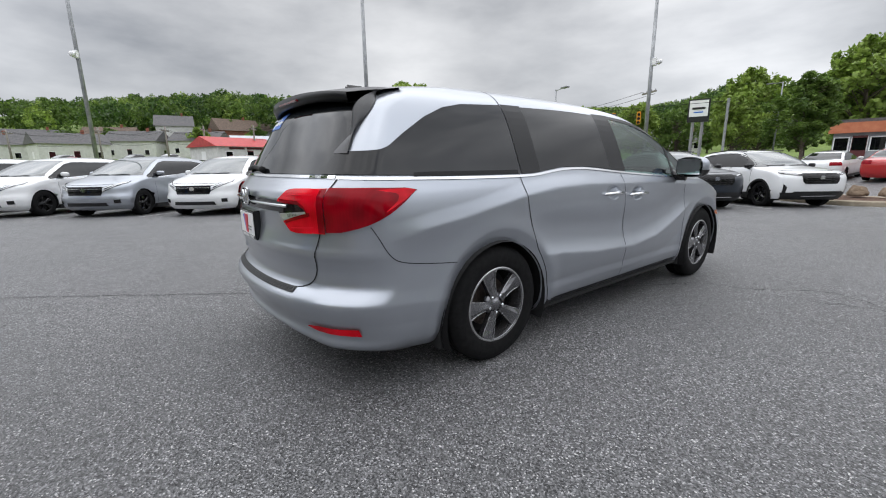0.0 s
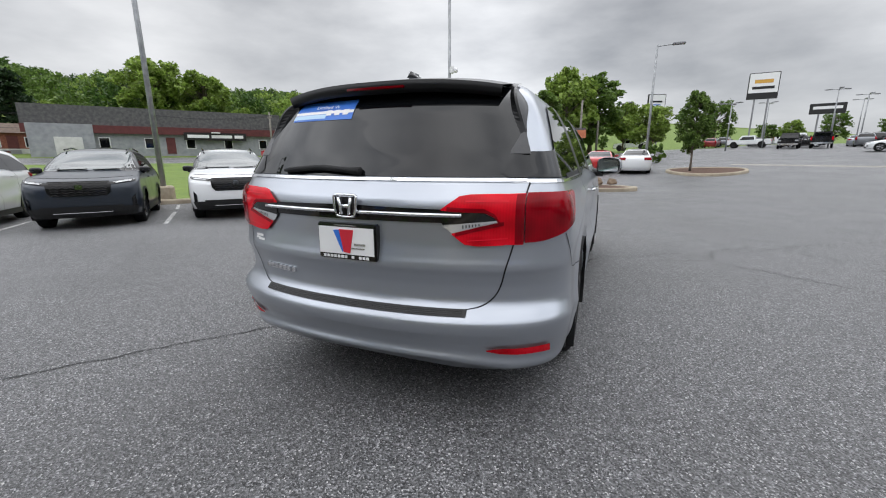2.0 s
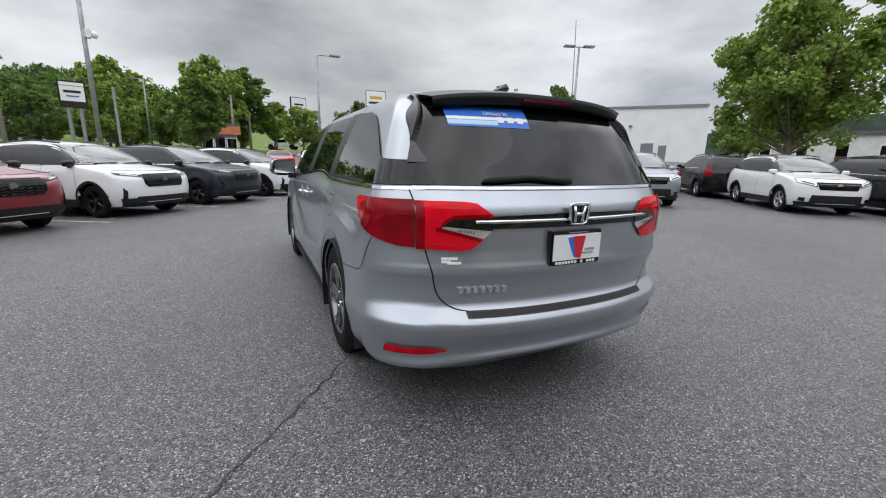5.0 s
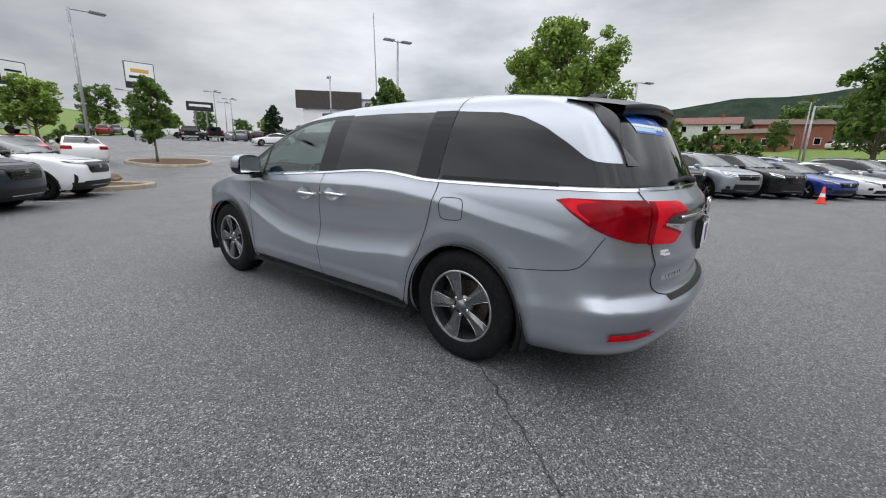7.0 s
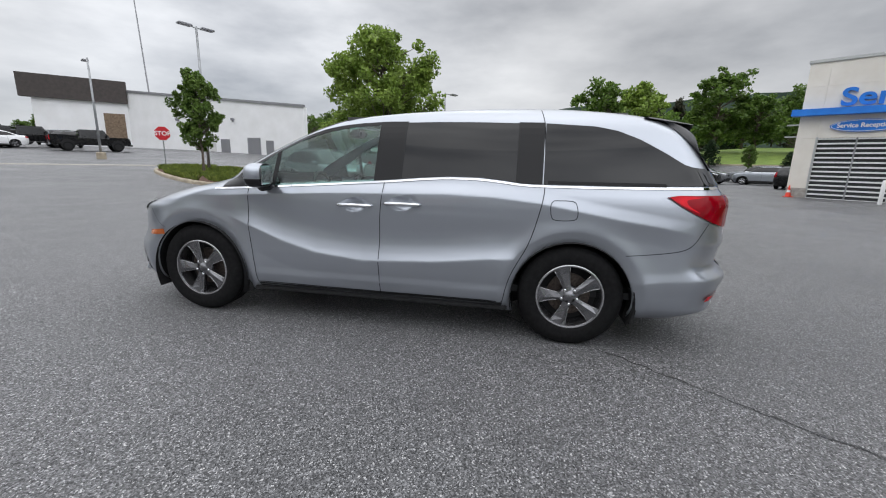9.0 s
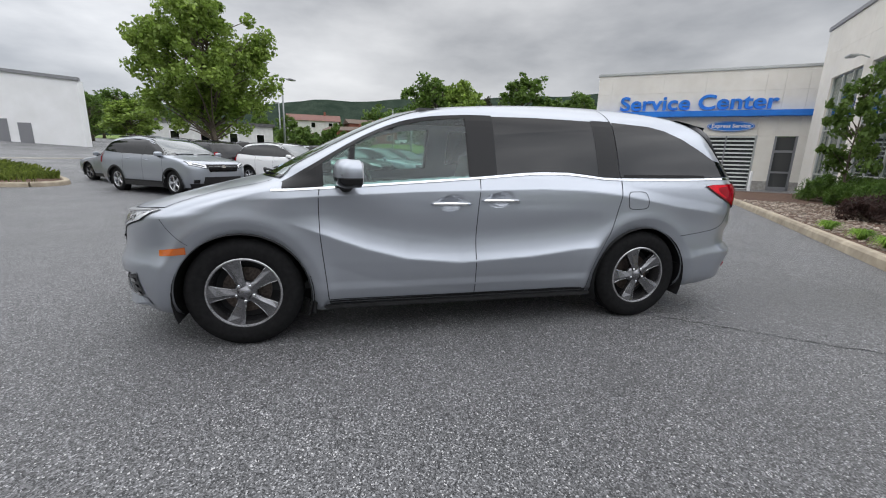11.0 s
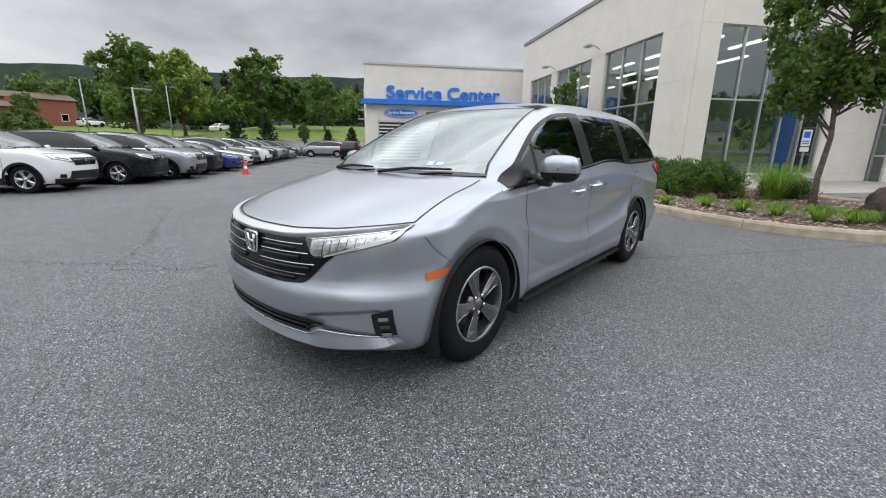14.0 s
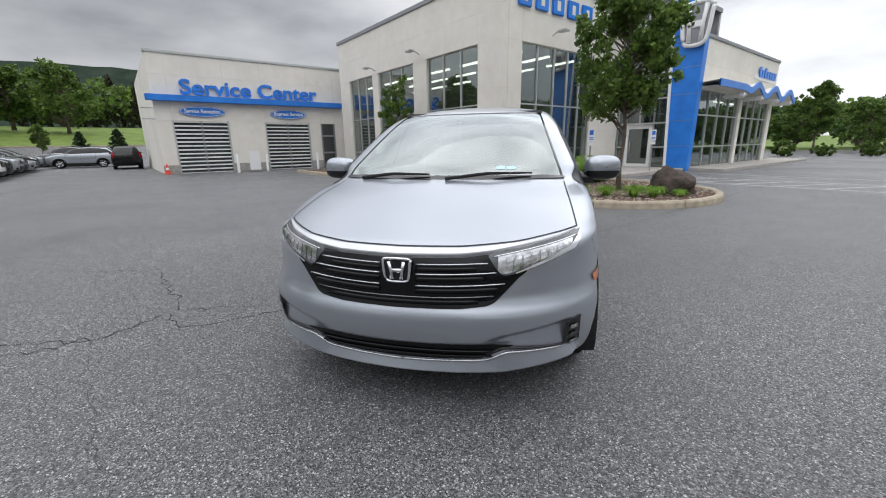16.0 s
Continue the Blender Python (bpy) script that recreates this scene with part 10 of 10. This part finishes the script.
def white_building():
    b = tagged(new("white_warehouse"), "long white block building with a dark brown fascia", "warehouse")
    p1 = Vector((41.7, 24.0, 0))
    pm = Vector((44.0, 50.5, 0))
    d = (p1 - pm).normalized()
    n = Vector((d.y, -d.x, 0))
    if n.dot(Vector((-1, -1, 0))) < 0:
        n = -n
    ang = math.atan2(d.y, d.x)
    m = Matrix.Translation((pm.x, pm.y, 1.0)) @ Matrix.Rotation(ang, 4, "Z")
    L = (p1 - pm).length
    s = 1 if (Matrix.Rotation(ang, 4, "Z") @ Vector((0, 1, 0))).dot(n) > 0 else -1
    bm = bmesh.new()
    add_box(bm, (0, -s * 0.0 if s < 0 else -18, -2), (L, 18 if s < 0 else 0, 8.2))
    for v in bm.verts:
        if v.co.x > L / 2:
            v.co.y *= 0.04
        if v.co.z > 5:
            v.co.z -= 2.1 * v.co.x / L
    part("wall", bm, WHITE_WALL, b)
    bm = bmesh.new()
    add_box(bm, (-0.1, -0.15, 0), (L + 0.15, 0.15, 0.28))
    for v in bm.verts:
        v.co.z += 8.2 - 2.1 * v.co.x / L
    part("coping", bm, CAP_GREY, b)
    for x0, x1, z1, mat in ((L * 0.55, L * 0.60, 2.4, CAP_GREY), (L * 0.70, L * 0.77, 2.6, CAP_GREY), (L * 0.80, L * 0.84, 2.3, CAP_GREY), (L * 0.40, L * 0.52, 2.2, SIDING)):
        part("door", box((x0, -0.06, 0.3), (x1, 0.06, z1)), mat, b)
    for x0 in (L * 0.3, L * 0.62):
        part("wall_lamp", box((x0, -0.3, 4.6), (x0 + 0.4, 0.3, 4.9), 0.05), CAP_GREY, b)
    part("mast", tube([(0.4, s * -3, 8.0), (-0.4, s * -3, 22)], [0.10, 0.06], 8), CAP_GREY, b, "thin roof mast")
    # show front with the brown fascia
    pl = Vector((37.2, 58.1, 0)) - pm
    turn = Matrix.Rotation(math.atan2(pl.y, pl.x) - ang, 4, "Z")
    w = pl.length
    for name, lo, hi, mat, lab in (("front_wall", (0.0, -6.0, -1.5), (w - 0.9, 0.0, 7.2), WHITE_WALL, ""), ("fascia", (-0.1, -0.4, 6.75), (w + 0.1, 0.45, 9.45), BROWN_PANEL, "dark brown metal fascia"), ("shutter", (0.4, -0.1, 2.0), (2.6, 0.06, 5.4), SANDSTONE, "tan shutter door")):
        bm = box(lo, hi)
        bm.transform(turn)
        part(name, bm, mat, b, lab)
    b.matrix_world = m


white_building()


# ---- the parked rows ----
def park(proto, e, n, heading, used):
    """Stands a car with the middle of its wheelbase at e, n. heading: the way its nose points."""
    p = at(e, n)
    a = math.atan2(heading.y, heading.x) - math.pi / 2
    slope = math.atan2(land(e + 0.5 * (heading @ EX), n + 0.5 * (heading @ EY)) - land(e - 0.5 * (heading @ EX), n - 0.5 * (heading @ EY)), 1.0)
    m = Matrix.Translation(p) @ Matrix.Rotation(a, 4, "Z") @ Matrix.Rotation(slope, 4, "X")
    if proto not in used:
        used.add(proto)
        proto.matrix_world = m
        return proto
    return copy_thing(proto, m)


DARK_RIMS = (GLOSS_BLACK, SATIN, RIM_DARK)
SILVER_RIMS = (SATIN, SATIN, RIM_DARK)
used = set()
V_WHITE = build_parked("van", WHITE_PAINT, "white minivan parked nose out with a black grille", "minivan", DARK_RIMS)
V_GREY = build_parked("van", SILVER, "silver-grey minivan parked nose out", "minivan", DARK_RIMS)
S_DARK = build_parked("suv", DARK_PAINT, "dark blue-grey SUV parked nose out", "suv", DARK_RIMS, bold=True)
S_WHITE = build_parked("suv", WHITE_PAINT, "white SUV with black trim and black wheels", "suv", DARK_RIMS, bold=True)
S_PLAIN = build_parked("suv", WHITE_PAINT, "white SUV with silver wheels facing the showroom", "suv", SILVER_RIMS)
S_RED = build_parked("suv", RED_PAINT, "dark red SUV with black wheels", "suv", DARK_RIMS, bold=True)
S_SILVER = build_parked("suv", SILVER, "silver SUV parked facing the showroom", "suv", SILVER_RIMS)
S_BLACK = build_parked("suv", BLACK_PAINT, "black SUV parked facing the showroom", "suv", SILVER_RIMS)
S_GREY = build_parked("suv", GREY_PAINT, "grey SUV parked facing the showroom", "suv", SILVER_RIMS)
D_WHITE = build_parked("sedan", WHITE_PAINT, "white sedan parked on damp asphalt", "sedan")
D_RED = build_parked("sedan", BRIGHT_RED_PAINT, "bright red sedan seen from behind", "sedan")
D_BLUE = build_parked("sedan", BLUE_PAINT, "deep blue sedan facing the showroom", "sedan")
D_BLACK = build_parked("sedan", BLACK_PAINT, "black sedan parked on asphalt", "sedan")
D_SILVER = build_parked("sedan", SILVER, "silver sedan parked on asphalt", "sedan")
P_BLACK = build_pickup(BLACK_PAINT, "black crew-cab pickup truck on the far lot")
P_WHITE = build_pickup(WHITE_PAINT, "white pickup truck on the far lot")

# row along the verge, noses towards the lot
for proto, n in ((V_WHITE, -16.2), (V_WHITE, -13.4), (V_GREY, -10.5), (V_WHITE, -7.6), (S_DARK, -4.8), (S_WHITE, -2.1), (S_RED, 0.73), (S_WHITE, 3.5), (S_DARK, 6.25), (S_WHITE, 9.0)):
    park(proto, -9.05, n, EX, used)
# row facing the showroom
for proto, e, n in ((S_SILVER, 4.75, 11.4), (S_PLAIN, 9.3, 11.1), (S_BLACK, 11.7, 10.2), (S_SILVER, 13.6, 9.6), (S_BLACK, 15.9, 9.7), (D_BLUE, 18.3, 9.5), (D_WHITE, 20.7, 9.6), (S_GREY, 23.2, 9.8), (S_WHITE, 25.6, 9.5), (S_BLACK, 28.1, 9.6), (S_SILVER, 30.6, 9.5), (S_GREY, 33.1, 9.6), (D_SILVER, 35.6, 9.5), (S_BLACK, 38.0, 9.6), (S_GREY, 40.4, 9.5)):
    park(proto, e, n, -EY, used)
# second row behind it
for proto, e in ((D_SILVER, 6.0), (S_BLACK, 8.6), (D_WHITE, 11.2), (S_SILVER, 13.8), (S_GREY, 16.4), (D_BLACK, 19.0), (S_WHITE, 21.6), (S_SILVER, 24.2), (D_SILVER, 27), (S_WHITE, 30), (S_BLACK, 33)):
    park(proto, e, 15.6, EY, used)
# beside the service building
for proto, e, n, hd in ((S_SILVER, 42.6, 5.2, EY), (S_BLACK, 37.1, 2.3, EX), (S_GREY, 46.0, 6.4, EY)):
    park(proto, e, n, hd, used)
# three sedans seen from behind past the end island
for proto, x, y in ((D_WHITE, -1.9, 25.6), (D_RED, 0.5, 25.4), (D_WHITE, 2.6, 25.2)):
    e, n = en(x, y)
    park(proto, e, n, Vector((0.08, 0.997, 0)), used)
# far lot
ACROSS, ALONG = Vector((-0.93, 0.36, 0)), Vector((0.36, 0.93, 0))
for proto, x, y, hd in (
    (P_BLACK, 28.0, 37.6, Vector((0.85, -0.52, 0))), (D_WHITE, 23.9, 43.1, ACROSS), (P_BLACK, 27.1, 43.4, -ACROSS), (S_BLACK, 30.9, 44.4, ALONG), (P_BLACK, 31.7, 53.5, -ACROSS), (S_DARK, 34.6, 51.0, ALONG),
    (P_BLACK, 23.8, 57.8, ALONG), (P_BLACK, 21.0, 58.6, -ALONG), (S_GREY, 29.3, 61.8, ALONG), (S_BLACK, 31.6, 60.9, ALONG), (D_SILVER, 34.2, 62.8, ALONG), (S_BLACK, 36.8, 60.5, ALONG),
    (P_WHITE, 20.7, 74.0, ACROSS), (P_WHITE, 26.6, 73.0, ACROSS), (S_RED, 17.0, 79.6, ALONG), (S_BLACK, 14.6, 79.9, ALONG), (S_GREY, 19.6, 83.4, ALONG), (D_BLACK, 23.4, 80.5, ALONG),
    (P_WHITE, 28.6, 79.5, -ACROSS), (S_BLACK, 26.0, 69.2, -ACROSS), (D_SILVER, 31.5, 69.0, ALONG), (S_BLACK, 34.2, 70.2, ALONG), (P_WHITE, 4.2, 72.0, ACROSS)):
    e, n = en(x, y)
    park(proto, e, n, hd, used)
# on the far lawn's drive and on the road
for proto, x, y, hd in ((D_WHITE, 103, -19, Vector((0.5, -0.85, 0))), (S_WHITE, 102, -14, Vector((0.5, -0.85, 0))), (D_SILVER, 106, -33, Vector((0.5, -0.85, 0))), (S_BLACK, 104.5, -24, Vector((0.5, -0.85, 0))), (D_WHITE, 80, -29, Vector((0.5, -0.85, 0))), (D_RED, 96, 7, Vector((0.5, -0.85, 0))), (S_GREY, 99, -5, Vector((0.5, -0.85, 0))), (D_BLACK, 50, 12, Vector((0.5, -0.85, 0)))):
    e, n = en(x, y)
    park(proto, e, n, hd, used)
for proto, e, n, hd in ((D_RED, -54.5, 6.0, EY), (D_WHITE, -50.5, -46, -EY), (S_WHITE, -66, -48, EX), (D_SILVER, -67, -42, EX), (S_GREY, -66, -54, EX), (D_RED, -65, -64, EX), (S_WHITE, -70, -70, EX)):
    park(proto, e, n, hd, used)


# ---- painted lines ----
def paint_line(e0, n0, e1, n1, w=0.10):
    a, b = at(e0, n0), at(e1, n1)
    pts = [stand(*(a.lerp(b, t).xy)) for t in np.linspace(0, 1, 8)]
    ob = obj("painted_line", ribbon(pts, Vector((0, 0, 1)), w, 0.0045), LINE_WHITE)
    tagged(ob, "worn white parking line", "parking line", "parking lines", kind="structure")


for i in range(11):
    n = -17.56 + 2.81 * i
    paint_line(-11.6, n, -6.7, n, 0.085)
for n in (-12.4, -14.6, -16.8):
    paint_line(-3.5, n, 4.9, n)
for k in range(5):
    paint_line(-1.8 + k * 1.1, -14.5, -0.7 + k * 1.1, -12.5, 0.09)
